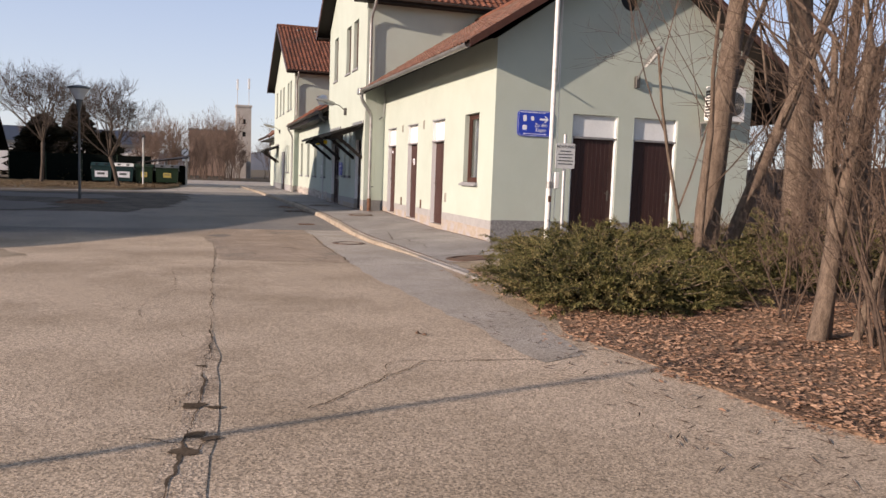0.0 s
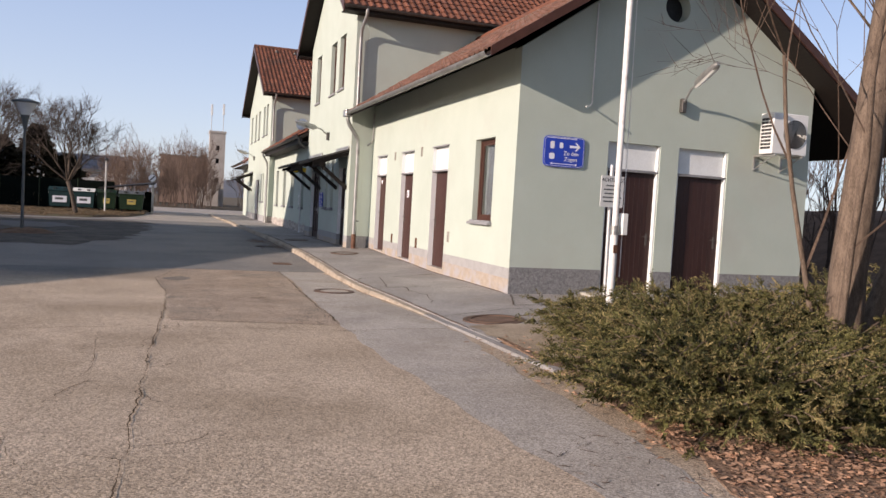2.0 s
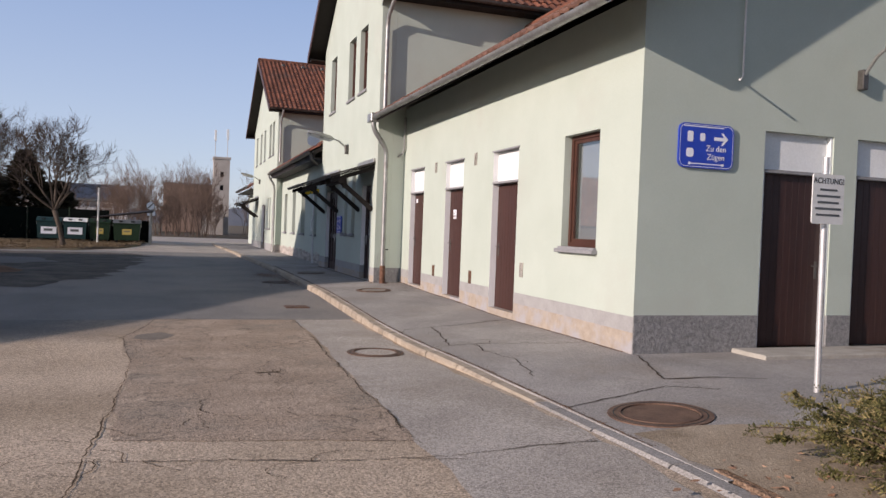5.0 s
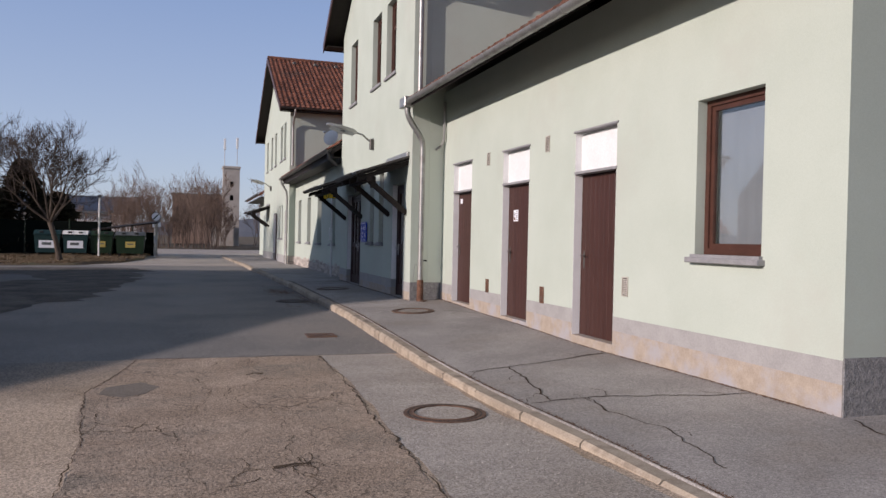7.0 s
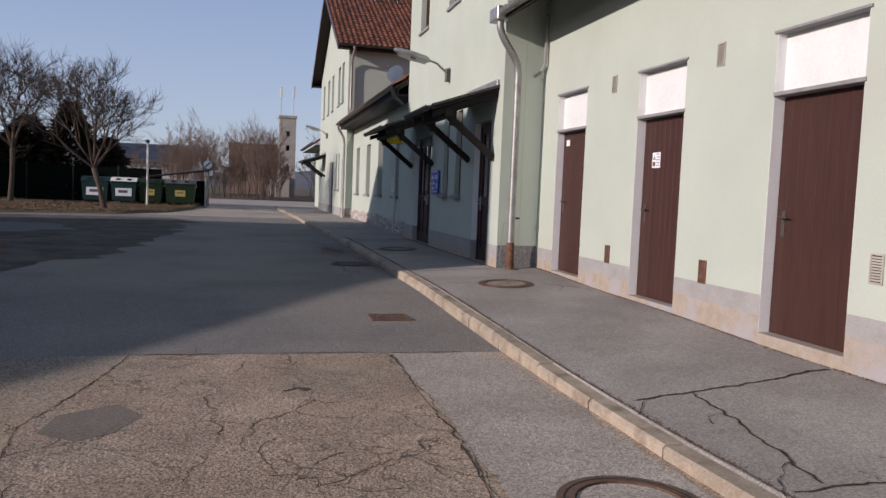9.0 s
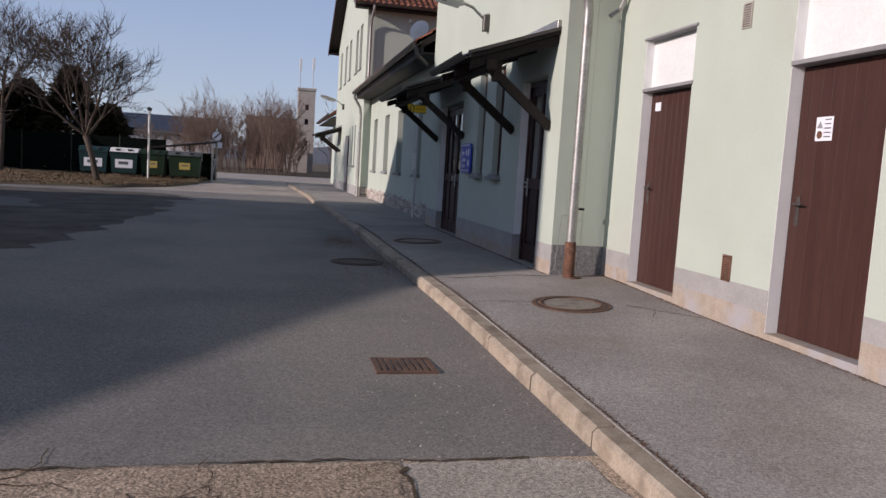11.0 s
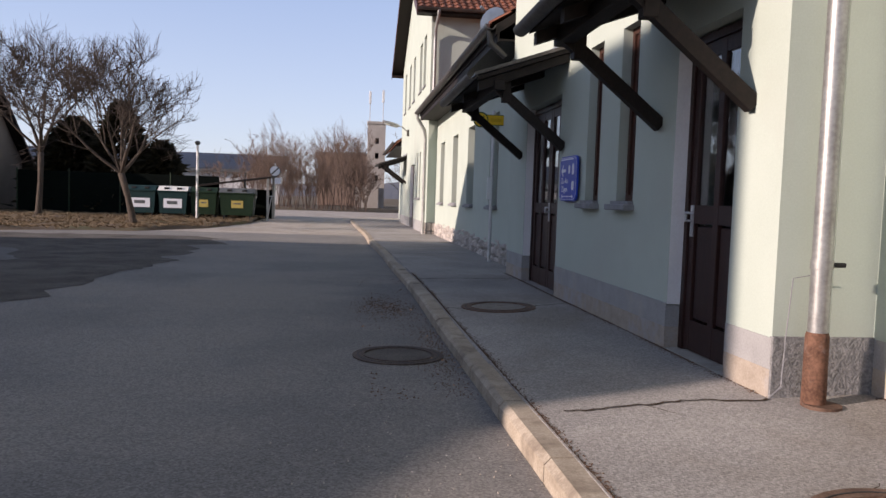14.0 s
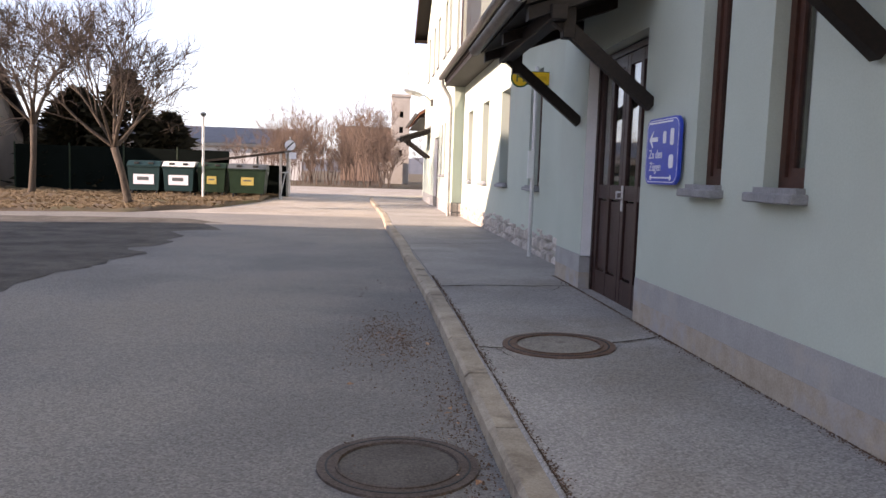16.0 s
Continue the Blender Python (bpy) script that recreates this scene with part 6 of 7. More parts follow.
bare_tree((5.05, 5.25, 0.10), (((0, 0), (0.22, 0.02, 1), 2.8, 0.09), ((0.18, 0.05), (0.10, 0.12, 1), 2.8, 0.05), ((0.3, -0.1), (0.30, 0.03, 1), 2.6, 0.04)), "crooked bare young tree in the leaf litter", 17, 4, kids=(3, 4))
bare_tree((9.29, 10.23, 0.12), (((0, 0), (0.0, 0.02, 1), 6.5, 0.24), ((0.38, 0.05), (0.12, -0.02, 1), 5.0, 0.13)), "leafless tree with a thick pale trunk in the leaf litter", 12, 4, kids=(2, 4))
bare_tree((7.6, 6.0, 0.12), (((0, 0), (0.05, 0.1, 1), 3.8, 0.12), ((0.3, 0.2), (0.3, 0.0, 1), 3.2, 0.09)), "leafless tree further back among the bushes", 13, 4, kids=(3, 4))
bare_tree((9.8, 9.5, 0.12), (((0, 0), (0.05, 0.1, 1), 3.8, 0.12),), "slender leafless tree behind the planting bed", 15, 5, kids=(3, 4))


def shrub(at, stems, height, label, seed, lean=(0, 0), twig=TWIG, levels=2, spread=0.5, r=0.010, name="bare_shrub", group="bare shrubs"):
    rnd = random.Random(seed)
    t = thing(name, at, label, "shrub", group)
    g, fine_ = Geo(), Geo()
    for k in range(stems):
        a = rnd.uniform(0, 6.28)
        d = Vector((math.cos(a) * spread * rnd.random() + lean[0], math.sin(a) * spread * rnd.random() + lean[1], 1.0))
        p = Vector(at) + Vector((math.cos(a) * 0.25 * rnd.random(), math.sin(a) * 0.25 * rnd.random(), -0.05))
        grow(rnd, g, fine_, p, d, height * rnd.uniform(0.5, 1.0), r * rnd.uniform(0.6, 1.3), 0, levels, 0.12, 0.5, (3, 6), 0.5, r * 0.55, 0.0028)
    tagged(part("brushwood", raw_mesh("brushwood", g, twig), None, t, "thin bare brown stems"), kind="stuff")
    tagged(part("twig_mass", raw_mesh("twig_mass", fine_, twig), None, t, "fine reddish-brown twigs"), kind="stuff")
    return t


shrub((4.95, 4.2, 0.12), 16, 2.4, "thicket of thin bare stems by the leaf litter", 21, (0.12, 0.02), levels=3, spread=0.35)
shrub((5.45, 4.9, 0.12), 15, 2.3, "tangled leafless shrub beside the crooked trunk", 22, (0.10, 0.05), levels=3, spread=0.4)
shrub((5.4, 3.4, 0.12), 18, 2.8, "tall bare shrub at the bed edge", 23, (0.1, 0.05), levels=3, spread=0.4)
shrub((5.6, 6.2, 0.12), 9, 1.1, "low arching leafless shrub by the concrete slab", 24, (-0.1, 0.0), levels=3, spread=0.9)
shrub((6.2, 5.4, 0.12), 12, 2.4, "dense bare shrub in the shade of the trees", 26, (0.1, 0.05), levels=3, spread=0.5)
shrub((6.1, 4.0, 0.12), 14, 3.0, "tall thicket of bare reddish stems", 27, (0.05, 0.1), levels=3, spread=0.4)
shrub((7.0, 7.0, 0.12), 14, 1.5, "brown leafless shrub behind the slab", 25, (0.1, 0), levels=3, spread=0.8)


def juniper(at, rx, ry, top, label, seed, shoots):
    """A spreading juniper: arching shoots set with short feathery sprays."""
    rnd = random.Random(seed)
    t = thing("juniper_bush", at, label, "bush", "junipers")
    wood, green, tip = Geo(), Geo(), Geo()
    c = Vector(at)
    for k in range(shoots):
        a = rnd.uniform(0, 6.28)
        f = math.sqrt(rnd.random())
        root = c + Vector((rx * 0.75 * f * math.cos(a), ry * 0.75 * f * math.sin(a), 0))
        rise = top * (1.0 - 0.6 * f * f) * rnd.choice((0.5, 0.75, 0.95, 1.1, 1.35))
        out = Vector((math.cos(a + rnd.uniform(-0.7, 0.7)), math.sin(a + rnd.uniform(-0.7, 0.7)), 0))
        ln = rnd.uniform(0.35, 0.85)
        pts = [root + Vector((0, 0, rise * 0.25)), root + out * ln * 0.4 + Vector((0, 0, rise * 0.75)), root + out * ln * 0.8 + Vector((0, 0, rise * 1.0)), root + out * ln * 1.1 + Vector((0, 0, rise * 1.0 + rnd.uniform(-0.08, 0.14)))]
        wood.tube(pts, [0.012, 0.008, 0.006, 0.003], 3, False)
        dry = rnd.random() < 0.25
        for s in range(9):
            u = rnd.uniform(0.25, 1.0) * 3 if s else 2.9
            i = min(int(u), 2)
            p = pts[i].lerp(pts[i + 1], u - i)
            along = (pts[i + 1] - pts[i]).normalized()
            bd_ = (along * rnd.uniform(0.7, 1.2) + Vector((rnd.uniform(-1, 1), rnd.uniform(-1, 1), rnd.uniform(-0.22, 0.30))) * 0.75).normalized()
            bl = rnd.uniform(0.10, 0.26)
            side = bd_.orthogonal().normalized()
            for q in range(24):
                f = (q + rnd.random()) / 24
                b0 = p + bd_ * bl * f + Vector((0, 0, -0.03 * f * f))
                rot = Matrix.Rotation(rnd.uniform(0, 6.28), 3, bd_)
                sd = rot @ side
                l = rnd.uniform(0.026, 0.064) * (1.15 - 0.6 * f)
                nd = (bd_ * 0.9 + sd * 0.75).normalized()
                w = nd.cross(sd).normalized() * l * rnd.uniform(0.09, 0.19)
                g = tip if rnd.random() < (0.5 if dry else 0.1) + 0.25 * (f > 0.7) else green
                g.add([b0 - w, b0 + w, b0 + nd * l], [(0, 1, 2)])
                g.add([b0 + nd * l * 0.3, b0 + nd * l * 0.55 + sd * l * 0.4, b0 + nd * l * 0.75], [(0, 1, 2)])
    part("framework", raw_mesh("framework", wood, BARK), None, t, "woody shoots")
    tagged(part("foliage", raw_mesh("foliage", green, NEEDLE), None, t, "dull green feathery sprays"), kind="stuff")
    tagged(part("dry_foliage", raw_mesh("dry_foliage", tip, NEEDLEDRY), None, t, "yellow-brown dry shoot tips"), kind="stuff")
    return t


juniper((5.40, 9.55, 0.10), 0.85, 1.5, 0.50, "low spreading juniper with dry yellowish tips", 31, 560)
juniper((4.62, 7.95, 0.08), 0.95, 1.0, 0.46, "low spreading juniper over dry leaves", 32, 520)
juniper((6.9, 9.2, 0.10), 1.5, 1.7, 0.58, "wide spreading juniper before the dark doors", 33, 420)
juniper((9.0, 9.8, 0.10), 1.5, 1.5, 0.70, "spreading juniper further along the bed", 34, 220)

scatter("dry_leaves", 150, (4.2, 6.2, 7.2, 10.6), lambda x, y: bed_z(x, y) + 0.18 + 0.26 * random.random(), 0.03, LITTER, "pale dry leaves caught in the juniper", "leaves", True, 44)

# ---- left side: verge, trees, lamp, bins ----
def verge_z(x, y):
    return 0.14 + 0.16 * max(0, noise.noise((x * 0.5, y * 0.5, 2.0))) + 0.05 * noise.noise((x * 2, y * 2, 1.0))


def verge_front(x):
    return lerp(x, ((-30, 42.5), (-9, 43.2), (-3.8, 45.2), (-2.2, 47.4), (-1.0, 54.5)))


vg = Geo().sheet(lambda x, s: (x, verge_front(x) + (64 - verge_front(x)) * s, verge_z(x, verge_front(x) + (64 - verge_front(x)) * s) if 0 < s else 0.05), span(-30, -1.2, 0.4), span(0, 1, 0.04))
solo("verge", vg, GRASS, "matted brown winter grass verge with low heaps", "ground", "structure")
def tufts(name, count, area, zf, h, seed, material, label):
    rnd = random.Random(seed)
    g = Geo()
    for k in range(count):
        x, y = rnd.uniform(area[0], area[1]), rnd.uniform(area[2], area[3])
        if y < verge_front(x):
            continue
        z = zf(x, y)
        for b in range(6):
            a = rnd.uniform(0, 6.28)
            l = h * rnd.uniform(0.4, 1.0)
            ex, ey = x + math.cos(a) * l * 0.9, y + math.sin(a) * l * 0.9
            g.add([(x - 0.02, y, z), (x + 0.02, y, z), (ex, ey, z + l * 0.6)], [(0, 1, 2)])
    return tagged(new(name, raw_mesh(name, g, material)), label, "grass", kind="stuff")


tufts("grass_tufts", 5000, (-14, -1.2, 43, 60), verge_z, 0.16, 41, mat("dry_grass", (0.115, 0.078, 0.048), (0.31, 0.225, 0.14), 0.95, 2, 30, 0, per=0.35), "dry straw-coloured grass tufts on the verge")

def verge_tree(at, lean, fork, limbs, reach, label, seed):
    """A pruned street tree: short trunk, several limbs rising from one fork, fine twigs."""
    rnd = random.Random(seed)
    t = thing("verge_tree", at, label, "tree", "verge trees")
    a, b = Geo(), Geo()
    base, top = Vector(at) + Vector((0, 0, -0.1)), Vector(at) + Vector((lean[0], lean[1], fork))
    a.tube([base, base.lerp(top, 0.12), base.lerp(top, 0.55) + Vector((0.03, 0, 0)), top], [0.18, 0.125, 0.10, 0.115], 10, True)
    for k in range(limbs):
        turn = 6.283 * (k + rnd.uniform(-0.3, 0.3)) / limbs
        flat = rnd.uniform(0.4, 1.35) if k else 0.1
        d = Vector((math.cos(turn) * flat, math.sin(turn) * flat, 0.9))
        grow(rnd, a, b, top - d.normalized() * 0.06, d, reach * rnd.uniform(0.85, 1.15), rnd.uniform(0.05, 0.078), 1, 5, 0.0, 0.24, (4, 5), 0.66, 0.022, 0.009, 0.14, 0.1)
    trunk = raw_mesh("trunk", a, BARKDARK)
    trunk.shade_smooth()
    part("trunk", trunk, None, t, "short grey trunk with rising limbs")
    tagged(part("crown", raw_mesh("crown", b, TWIGDARK), None, t, "open leafless crown of fine twigs"), kind="stuff")


verge_tree((-4.45, 48.65, 0.15), (-0.45, 0.0), 1.7, 7, 2.15, "leafless street tree forking low over the grass verge", 61)
verge_tree((-9.3, 53.3, 0.15), (0.1, 0.0), 2.5, 7, 2.35, "leafless street tree with a straight trunk before the fence", 62)

LAMPGLASS = mat("frosted_lamp_glass", (0.62, 0.63, 0.64), (0.72, 0.73, 0.74), 0.25, 6, 50, 0.0)
sl_ = thing("street_lamp", (-4.05, 30.1, 0.05), "slim dark street lamp with pale conical glass head", "street lamp")
lb = Vector((-4.05, 30.1, -0.17))
part("mast", Geo().tube([lb, lb + Vector((0, 0, 1.0)), lb + Vector((0, 0, 3.45))], [0.055, 0.045, 0.035], 10), BINGREY, sl_, "", True)
part("neck", Geo().tube([lb + Vector((0, 0, 3.40)), lb + Vector((0, 0, 3.85))], [0.04, 0.13], 14), BINGREY, sl_, "dark conical holder", True)
part("glass_cone", Geo().tube([lb + Vector((0, 0, 3.85)), lb + Vector((0, 0, 4.22))], [0.13, 0.33], 18), LAMPGLASS, sl_, "pale frosted glass cone", True)
part("cap", Geo().tube([lb + Vector((0, 0, 4.22)), lb + Vector((0, 0, 4.28)), lb + Vector((0, 0, 4.35))], [0.40, 0.39, 0.12], 18), BINGREY, sl_, "flat dark lamp cap", True)
heap = Geo().sheet(lambda x, y: (x, y, road_z(y) - 0.02 + 0.16 * max(0, 1 - ((x + 3.95) ** 2 + (y - 30.1) ** 2) / 0.9) + 0.05 * noise.noise((x * 4, y * 4, 0))), span(-5.1, -2.8, 0.15), span(28.9, 31.3, 0.15))
solo("soil_heap", heap, SOIL, "small soil mound round the lamp foot", "soil", "structure")


def dumpster(at, w, body, lid, label, print_mat, flat_lid):
    x, y, z = at
    t = thing("waste_container", at, label, "waste container", "waste containers")
    h, dp = 1.12, 0.95
    b = Geo()
    lo, hi = 0.90, 1.0
    vs = []
    for zz, k in ((z + 0.18, lo), (z + h, hi)):
        vs += [(x + w * (0.5 - 0.5 * k), y + dp * (0.5 - 0.5 * k), zz), (x + w * (0.5 + 0.5 * k), y + dp * (0.5 - 0.5 * k), zz), (x + w * (0.5 + 0.5 * k), y + dp * (0.5 + 0.5 * k), zz), (x + w * (0.5 - 0.5 * k), y + dp * (0.5 + 0.5 * k), zz)]
    b.add(vs, [(3, 2, 1, 0), (4, 5, 6, 7), (0, 1, 5, 4), (1, 2, 6, 5), (2, 3, 7, 6), (3, 0, 4, 7)])
    part("body", b, body, t)
    part("rim", Geo().box((x - 0.03, y - 0.03, z + h - 0.02), (x + w + 0.03, y + dp + 0.03, z + h + 0.05), 0.015), body, t)
    l = Geo().prism([(y - 0.04, z + h + 0.05), (y + dp + 0.04, z + h + 0.05), (y + dp * 0.85, z + h + 0.26), (y + dp * 0.25, z + h + 0.24)], "x", x - 0.02, x + w + 0.02)
    lidp = part("lid", l, lid, t, "sloped lid")
    for k in (0.28, 0.72):
        part("drop_opening", Geo().box((x + w * k - 0.1, y + 0.02, z + h + 0.10), (x + w * k + 0.1, y + 0.2, z + h + 0.2), 0.02), BLACK, lidp)
    part("label_plate", Geo().box((x + w * 0.18, y + 0.015, z + 0.42), (x + w * 0.82, y + 0.035, z + 0.90)) if flat_lid else Geo().box((x + w * 0.34, y + 0.015, z + 0.50), (x + w * 0.68, y + 0.035, z + 0.88)), print_mat, t)
    part("print_bar", Geo().box((x + w * 0.30, y + 0.008, z + 0.58), (x + w * 0.66, y + 0.0145, z + 0.72)) if flat_lid else Geo().box((x + w * 0.40, y + 0.008, z + 0.66), (x + w * 0.62, y + 0.0145, z + 0.72)), BINGREY, t)
    for sx in (0.12, 0.88):
        for sy in (0.15, 0.85):
            part("wheel", Geo().tube([(x + w * sx - 0.03, y + dp * sy, z + 0.10), (x + w * sx + 0.03, y + dp * sy, z + 0.10)], 0.10, 12), BLACK, t, "", True)
    for sx in (-0.06, w + 0.02):
        part("trunnion", Geo().box((x + sx, y + dp * 0.4, z + h - 0.16), (x + sx + 0.04, y + dp * 0.6, z + h - 0.04), 0.006), ZINC, t)
    return t


dumpster((-6.85, 56.3, 0.14), 1.26, BINTEAL, BINTEAL, "dark teal recycling container with picture label", SIGNWHITE, True)
dumpster((-5.46, 56.3, 0.14), 1.22, BINTEAL, PLASTIC, "dark teal recycling container with white lid and label", SIGNWHITE, True)
dumpster((-4.12, 56.4, 0.14), 1.12, BINGREEN, BINGREEN, "dark green waste container with a yellow sticker", STICKER, False)
dumpster((-2.82, 56.1, 0.14), 1.48, BINGREEN, BINGREY, "dark green waste container with grey rim under the shelter", STICKER, False)
sh = thing("bin_shelter", (-2.5, 58, 0.1), "open timber bin shelter with a sloping dark roof", "shelter")
rf = Geo()
slab(rf, (-4.1, 57.0, 1.60), (-0.70, 57.0, 2.10), (-0.70, 60.0, 2.22), (-4.1, 60.0, 1.7), 0.09)
part("roof", rf, DARKWOOD, sh)
for x, y, zt in ((-0.85, 57.1, 2.0), (-0.85, 59.8, 2.1), (-3.95, 57.4, 1.55), (-3.95, 59.8, 1.6), (-2.2, 59.8, 1.9)):
    part("post", Geo().box((x - 0.05, y - 0.05, 0.05), (x + 0.05, y + 0.05, zt), 0.006), ZINC, sh)
part("rail", Geo().tube([(-0.85, 57.1, 1.2), (-0.85, 59.8, 1.2)], 0.03, 6), ZINC, sh)
part("brace", Geo().tube([(-0.85, 57.1, 0.2), (-0.85, 59.0, 1.2)], 0.03, 6), ZINC, sh)
part("back_panel", Geo().box((-3.95, 59.86, 0.1), (-0.85, 59.92, 1.5)), FENCE, sh)

tp = thing("lamp_post", (-3.5, 54.6, 0.15), "thin pale metal post with a small head on the verge", "lamp post")
part("mast", Geo().tube([(-3.5, 54.6, 0.1), (-3.5, 54.6, 3.25)], 0.05, 8), STEEL, tp, "", True)
part("head", Geo().tube([(-3.5, 54.6, 3.25), (-3.5, 54.6, 3.35), (-3.5, 54.6, 3.42)], [0.06, 0.13, 0.05], 10), BINGREY, tp, "", True)
ns = thing("traffic_sign", (-1.0, 62.2, 0.1), "round white end-of-restriction sign with a small plate", "sign")
part("post", Geo().tube([(-1.0, 62.2, 0.0), (-1.0, 62.2, 2.9)], 0.035, 8), STEEL, ns, "", True)
SM = Matrix.Translation((-1.0, 62.14, 2.5)) @ Euler((radians(90), 0, 0)).to_matrix().to_4x4()
dsk = part("disc", plate(circle(0.25), SM, -0.01, 0.0), SIGNWHITE, ns)
part("rim", plate(circle(0.27), SM, -0.016, -0.004), BINGREY, dsk)
part("bar", plate([(-0.19, -0.14), (-0.14, -0.19), (0.19, 0.14), (0.14, 0.19)], SM, 0.001, 0.004), BLACK, dsk)
part("lower_plate", plate(rounded(0.5, 0.32, 0.03, 2), SM @ Matrix.Translation((0.05, -0.5, 0)), -0.008, 0.0), SIGNWHITE, ns)

fence = thing("privacy_fence", (-8, 58.6, 0.1), "tall dark green screened fence behind the trees", "fence", kind="structure")
for k in range(4):
    x = -12.2 + 2.25 * k
    part("panel", Geo().box((x + 0.04, 58.6, 0.05), (x + 2.21, 58.64, 2.05)), FENCE, fence)
    part("post", Geo().tube([(x, 58.62, 0.0), (x, 58.62, 2.15)], 0.035, 6), BINGREEN, fence)


def evergreen(at, w, h, seed, label):
    rnd = random.Random(seed)
    t = thing("conifer", at, label, "tree", "conifers")
    part("trunk", Geo().tube([at, (at[0], at[1], at[2] + h * 0.9)], [0.12, 0.03], 6), BARK, t)
    g = Geo()
    for k in range(2600):
        f = rnd.random() ** 0.8
        z = h * (0.05 + 0.95 * f)
        rr = w * (1 - f) ** 0.6 * (0.55 + 0.45 * rnd.random()) * (1 + 0.25 * math.sin(f * 17 + k % 5))
        a = rnd.uniform(0, 6.28)
        p = Vector((at[0] + rr * math.cos(a), at[1] + rr * math.sin(a), at[2] + z))
        d = Vector((math.cos(a) + rnd.uniform(-0.5, 0.5), math.sin(a) + rnd.uniform(-0.5, 0.5), rnd.uniform(-0.5, 0.5))).normalized()
        s = d.orthogonal().normalized() * rnd.uniform(0.06, 0.14)
        l = rnd.uniform(0.2, 0.5)
        g.add([p - d * l * 0.4, p + s, p + d * l, p - s], [(0, 1, 2, 3)])
    tagged(part("crown", raw_mesh("crown", g, CONIFER), None, t, "dense dark needles"), kind="stuff")


for i, (x, y, w, h) in enumerate(((-8.2, 60.5, 1.8, 5.4), (-10.5, 61.0, 2.4, 4.6), (-6.4, 61.0, 1.5, 3.6), (-11.3, 62.4, 1.5, 4.0))):
    evergreen((x, y, 0.1), w, h, 70 + i, "dark dense evergreen behind the fence")


def gabled_house(name, x0, x1, y0, y1, eave, ridge, wallm, roofm, label, axis="x"):
    t = thing(name, ((x0 + x1) / 2, (y0 + y1) / 2, 0.05), label, "house")
    ym = (y0 + y1) / 2
    part("wall", Geo().prism([(y0, 0), (y1, 0), (y1, eave), (ym, ridge - 0.15), (y0, eave)], "x", x0, x1), wallm, t)
    d = Geo()
    s = (ridge - eave) / (ym - y0)
    o = 0.5
    slab(d, (x1 + o, y0 - o, eave - o * s + 0.02), (x0 - o, y0 - o, eave - o * s + 0.02), (x0 - o, ym, ridge), (x1 + o, ym, ridge), 0.14)
    slab(d, (x0 - o, y1 + o, eave - o * s + 0.02), (x1 + o, y1 + o, eave - o * s + 0.02), (x1 + o, ym, ridge), (x0 - o, ym, ridge), 0.14)
    rf_ = part("roof", d, DARKWOOD, t)
    tl = slope_tiles(Geo(), (x1 + o, y0 - o - 0.03, eave - o * s + 0.03), (x0 - o, y0 - o - 0.03, eave - o * s + 0.03), (x1 + o, ym, ridge + 0.01), 0.3, 0.4)
    tl2 = slope_tiles(tl, (x0 - o, y1 + o + 0.03, eave - o * s + 0.03), (x1 + o, y1 + o + 0.03, eave - o * s + 0.03), (x0 - o, ym, ridge + 0.01), 0.5, 0.6)
    tagged(part("tiles", raw_mesh("tiles", tl2, roofm), None, rf_, "tiles"), kind="stuff")
    return t


gabled_house("neighbour_house", -24.0, -13.7, 55.6, 63.0, 2.7, 6.0, HOUSEWALL, HOUSEROOF, "beige rendered house with an orange tiled gable roof")

# ---- buildings on the sunny side, which cast the long shade over the yard ----
west = thing("west_house", (-16, 33, 0.1), "plain rendered house across the yard", "house")
part("wall", Geo().prism([(27.6, 0.0), (38.9, 0.0), (38.9, 3.6), (31.0, 10.8), (30.2, 10.8), (27.6, 8.2)], "x", -13.0, -12.0), HOUSEWALL, west)
part("flat_wing", Geo().box((-13.0, 21.3, 0.0), (-12.0, 27.59, 8.2)), HOUSEWALL, west)
part("lean_to", Geo().prism([(12.6, 0.0), (21.29, 0.0), (21.29, 4.85), (12.6, 2.5)], "x", -12.9, -12.0), HOUSEWALL, west)
wp = thing("wooden_mast", (-7.0, 2.18, 0.0), "plain wooden mast beside the yard", "pole")
part("shaft", Geo().tube([(-7.0, 2.18, 0.0), (-7.0, 2.18, 3.8)], 0.035, 8), BARK, wp)

# ---- the distance ----
tw = thing("hose_tower", (6.2, 117, 0), "slim rendered hose tower with two antennas", "tower")
part("shaft", Geo().wall("y", 116.0, 0.3, 5.12, 7.22, 0.0, 10.2, [(6.0, 6.45, z, z + 0.7) for z in (3.3, 6.0, 7.8)]), TOWERWALL, tw)
part("side", Geo().box((5.12, 116.3, 0), (5.42, 118.3, 10.2)), TOWERWALL, tw)
part("side", Geo().box((6.92, 116.3, 0), (7.22, 118.3, 10.2)), TOWERWALL, tw)
part("inner", Geo().box((5.43, 117.2, 0), (6.91, 117.3, 10.1)), BLACK, tw)
part("cap", Geo().box((5.02, 115.9, 10.2), (7.32, 118.4, 10.5)), TOWERWALL, tw)
for x, h in ((5.3, 3.7), (6.9, 3.9)):
    an = part("antenna", Geo().tube([(x, 117, 10.5), (x, 117, 10.5 + h)], 0.05, 6), STEEL, tw)
    part("panel_aerial", Geo().box((x - 0.14, 116.9, 10.5 + h - 1.5), (x + 0.14, 117.1, 10.5 + h), 0.02), PLASTIC, an)
part("side_house", Geo().box((3.7, 115.2, 0), (6.5, 115.9, 2.6)), TOWERWALL, tw)
hall = thing("solar_hall", (-16, 120, 0), "long white hall with a roof of solar panels", "hall")
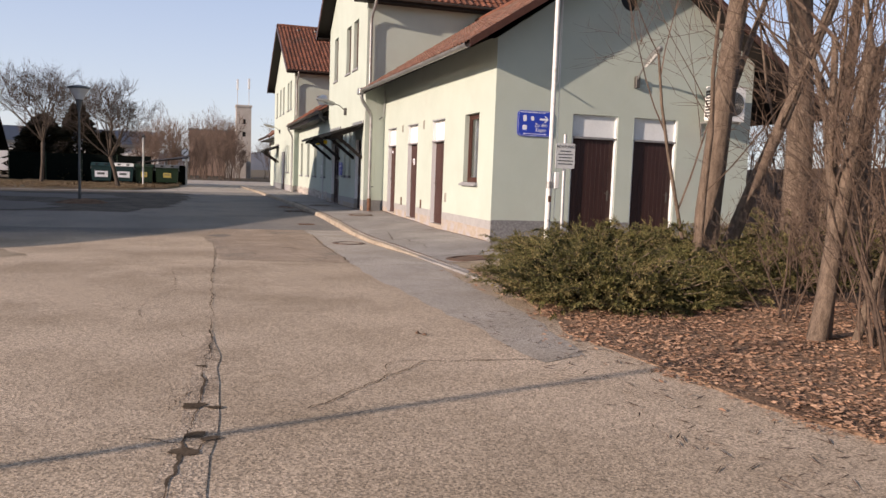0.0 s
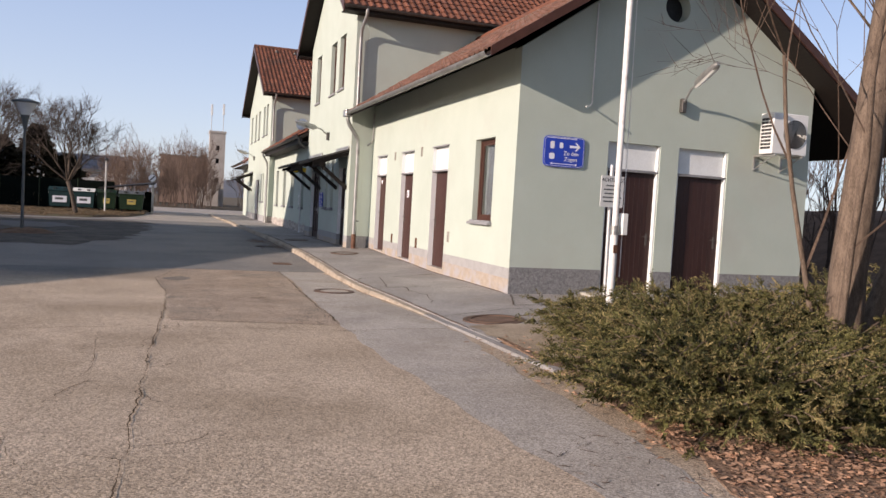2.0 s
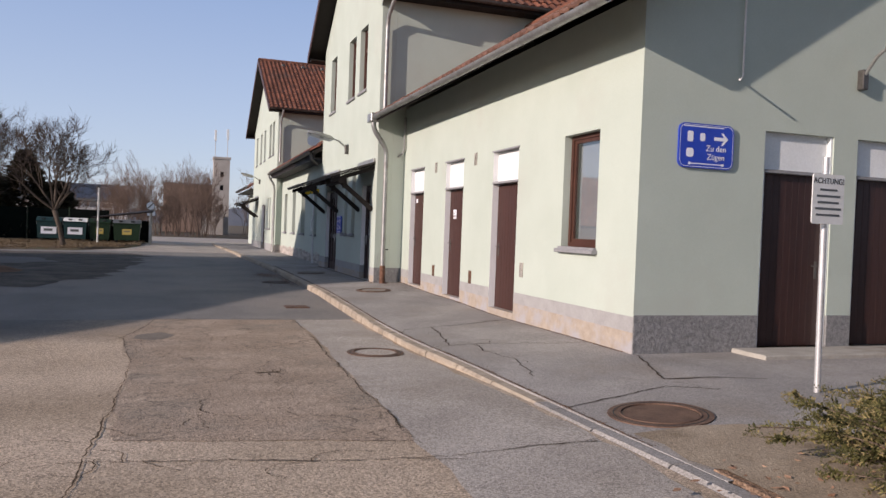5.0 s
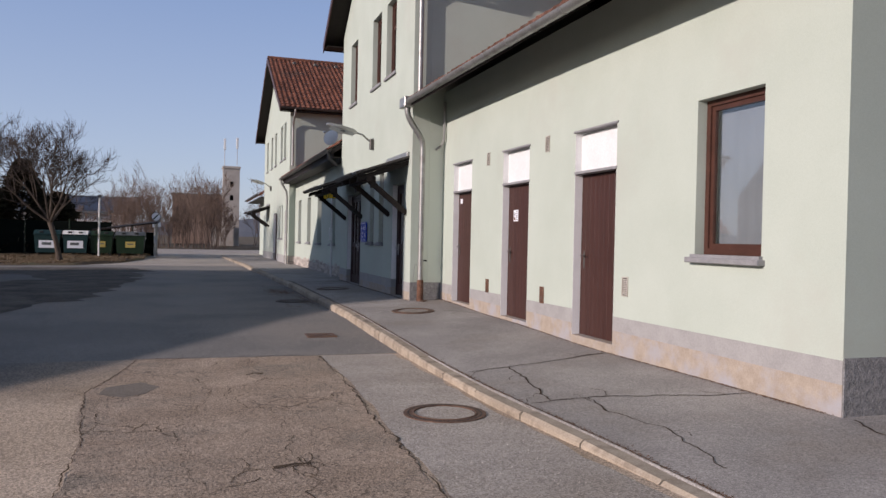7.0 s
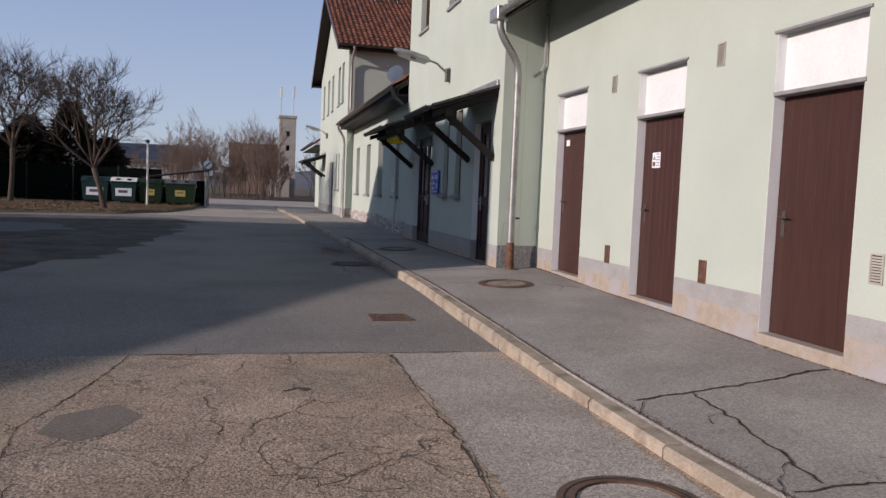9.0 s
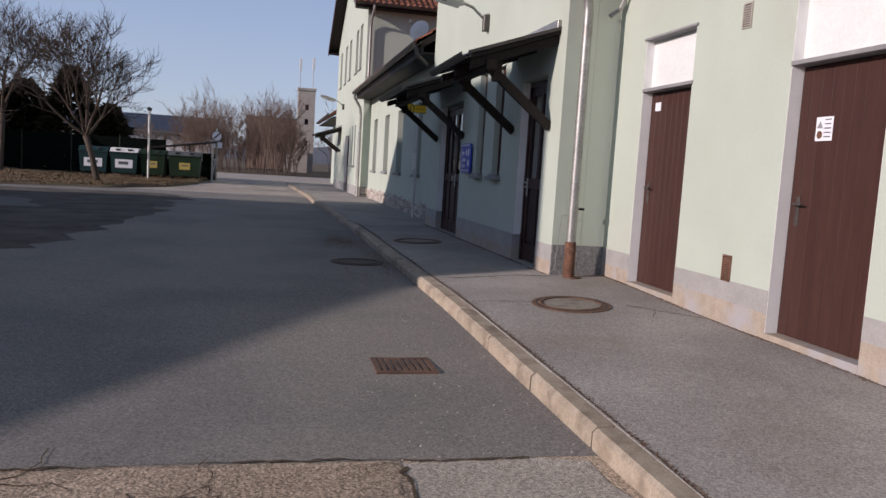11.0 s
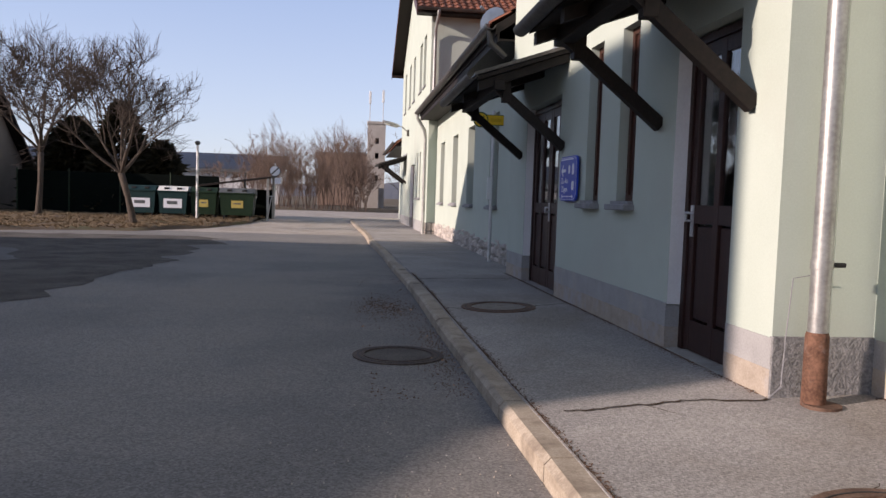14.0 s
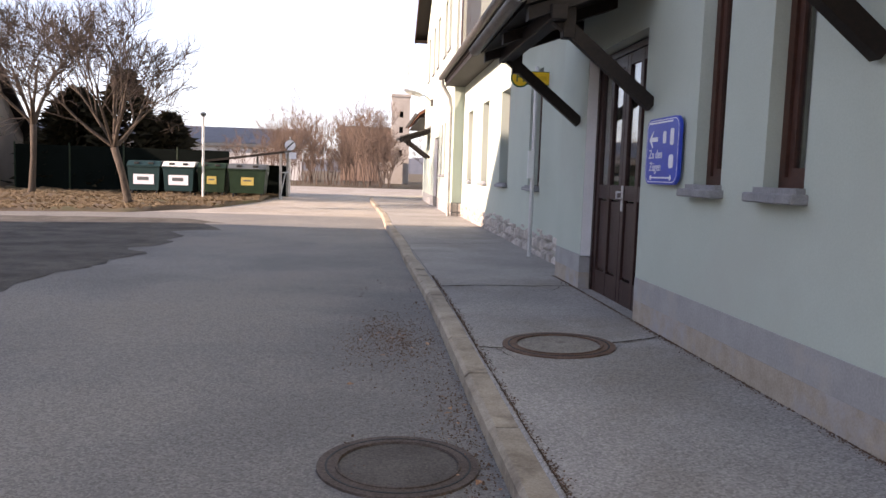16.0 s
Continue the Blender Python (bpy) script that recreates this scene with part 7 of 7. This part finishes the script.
part("wall", Geo().box((-46, 118, 0), (-5.5, 118.4, 4.0)), HALLWALL, hall)
hr = Geo()
slab(hr, (-46.5, 117.4, 4.05), (-5.0, 117.4, 4.05), (-5.0, 127, 6.45), (-46.5, 127, 6.45), 0.3)
hroof = part("roof", hr, BINGREY, hall)
pn = Geo()
for i in range(36):
    for j in range(5):
        x = -44.5 + i * 1.05
        a, b = 0.04 + 0.185 * j, 0.04 + 0.185 * j + 0.175
        pt = lambda f: (117.4 + 9.6 * f, 4.05 + 2.4 * f + 0.08)
        (ya, za), (yb, zb) = pt(a), pt(b)
        pn.add([(x, ya, za), (x + 1.0, ya, za), (x + 1.0, yb, zb), (x, yb, zb)], [(0, 1, 2, 3)])
tagged(part("solar_field", raw_mesh("solar_field", pn, SOLAR), None, hroof, "dark blue solar panels"), kind="stuff")
bh = thing("brown_house", (2, 135, 0), "brown block half hidden by bare trees", "house")
part("wall", Geo().box((-1.5, 134, 0), (6.2, 140, 7.4)), BRICKFAR, bh)
part("roof", Geo().box((-1.7, 133.8, 7.4), (6.4, 140.2, 7.6)), BINGREY, bh)


def thicket(name, area, count, height, seed, label, material, r=0.02, levels=3, rmin=0.005):
    rnd = random.Random(seed)
    g = Geo()
    for k in range(count):
        x, y = rnd.uniform(area[0], area[1]), rnd.uniform(area[2], area[3])
        h = height * rnd.uniform(0.55, 1.1) * (0.95 + 0.75 * noise.noise((x * 0.55, y * 0.05, seed * 1.0)))
        d = Vector((rnd.uniform(-0.25, 0.25), rnd.uniform(-0.2, 0.2), 1))
        grow(rnd, g, g, Vector((x, y, 2.0 * lerp(x, ((14.5, 0.0), (22, 1.0))) if y < 70 else 0)), d, h * 0.55, r * rnd.uniform(0.7, 1.4), 0, levels, 0.0, 0.25, (3, 4), 0.62, 0.0, rmin, 0.35)
    return tagged(new(name, raw_mesh(name, g, material)), label, "trees", kind="stuff")


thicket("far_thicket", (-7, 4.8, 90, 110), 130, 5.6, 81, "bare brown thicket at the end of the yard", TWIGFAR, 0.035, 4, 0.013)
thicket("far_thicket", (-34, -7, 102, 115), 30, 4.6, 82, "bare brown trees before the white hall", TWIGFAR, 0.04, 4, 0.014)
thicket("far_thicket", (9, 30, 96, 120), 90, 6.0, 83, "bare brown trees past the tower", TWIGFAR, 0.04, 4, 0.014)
thicket("side_thicket", (14.5, 26, 13, 42), 150, 4.0, 84, "brown leafless thicket beyond the gable", TWIG, 0.03, 3, 0.008)
thicket("side_thicket", (7.5, 16, 2, 9), 110, 3.4, 85, "bare brown shrubs behind the planting bed", TWIG, 0.02, 3, 0.005)
thicket("side_thicket", (7, 22, -8, 4), 80, 5.0, 86, "tall bare shrubs along the edge of the yard", TWIG, 0.03, 3, 0.006)
bank = Geo().sheet(lambda x, y: (x, y, -0.1 + 2.3 * lerp(x, ((14.5, 0.0), (22, 1.0))) + 0.3 * noise.noise((x * 0.4, y * 0.4, 0))), span(14.5, 40, 1.5), span(-12, 70, 2))
solo("earth_bank", bank, SOIL, "brown earth bank overgrown with scrub beyond the station", "ground", "structure")
hill = Geo()
hill.sheet(lambda a, s: ((900 + 300 * s) * math.sin(a), (900 + 300 * s) * math.cos(a), -5 + s * (26 + 12 * noise.noise((a * 4, 0, 0)) + 3 * noise.noise((a * 30, 0, 0)))), span(-1.6, 1.6, 0.01), [0, 0.6, 1.0])
solo("far_hills", hill, HILL, "low blue-grey wooded hills on the horizon", "backdrop", "structure")
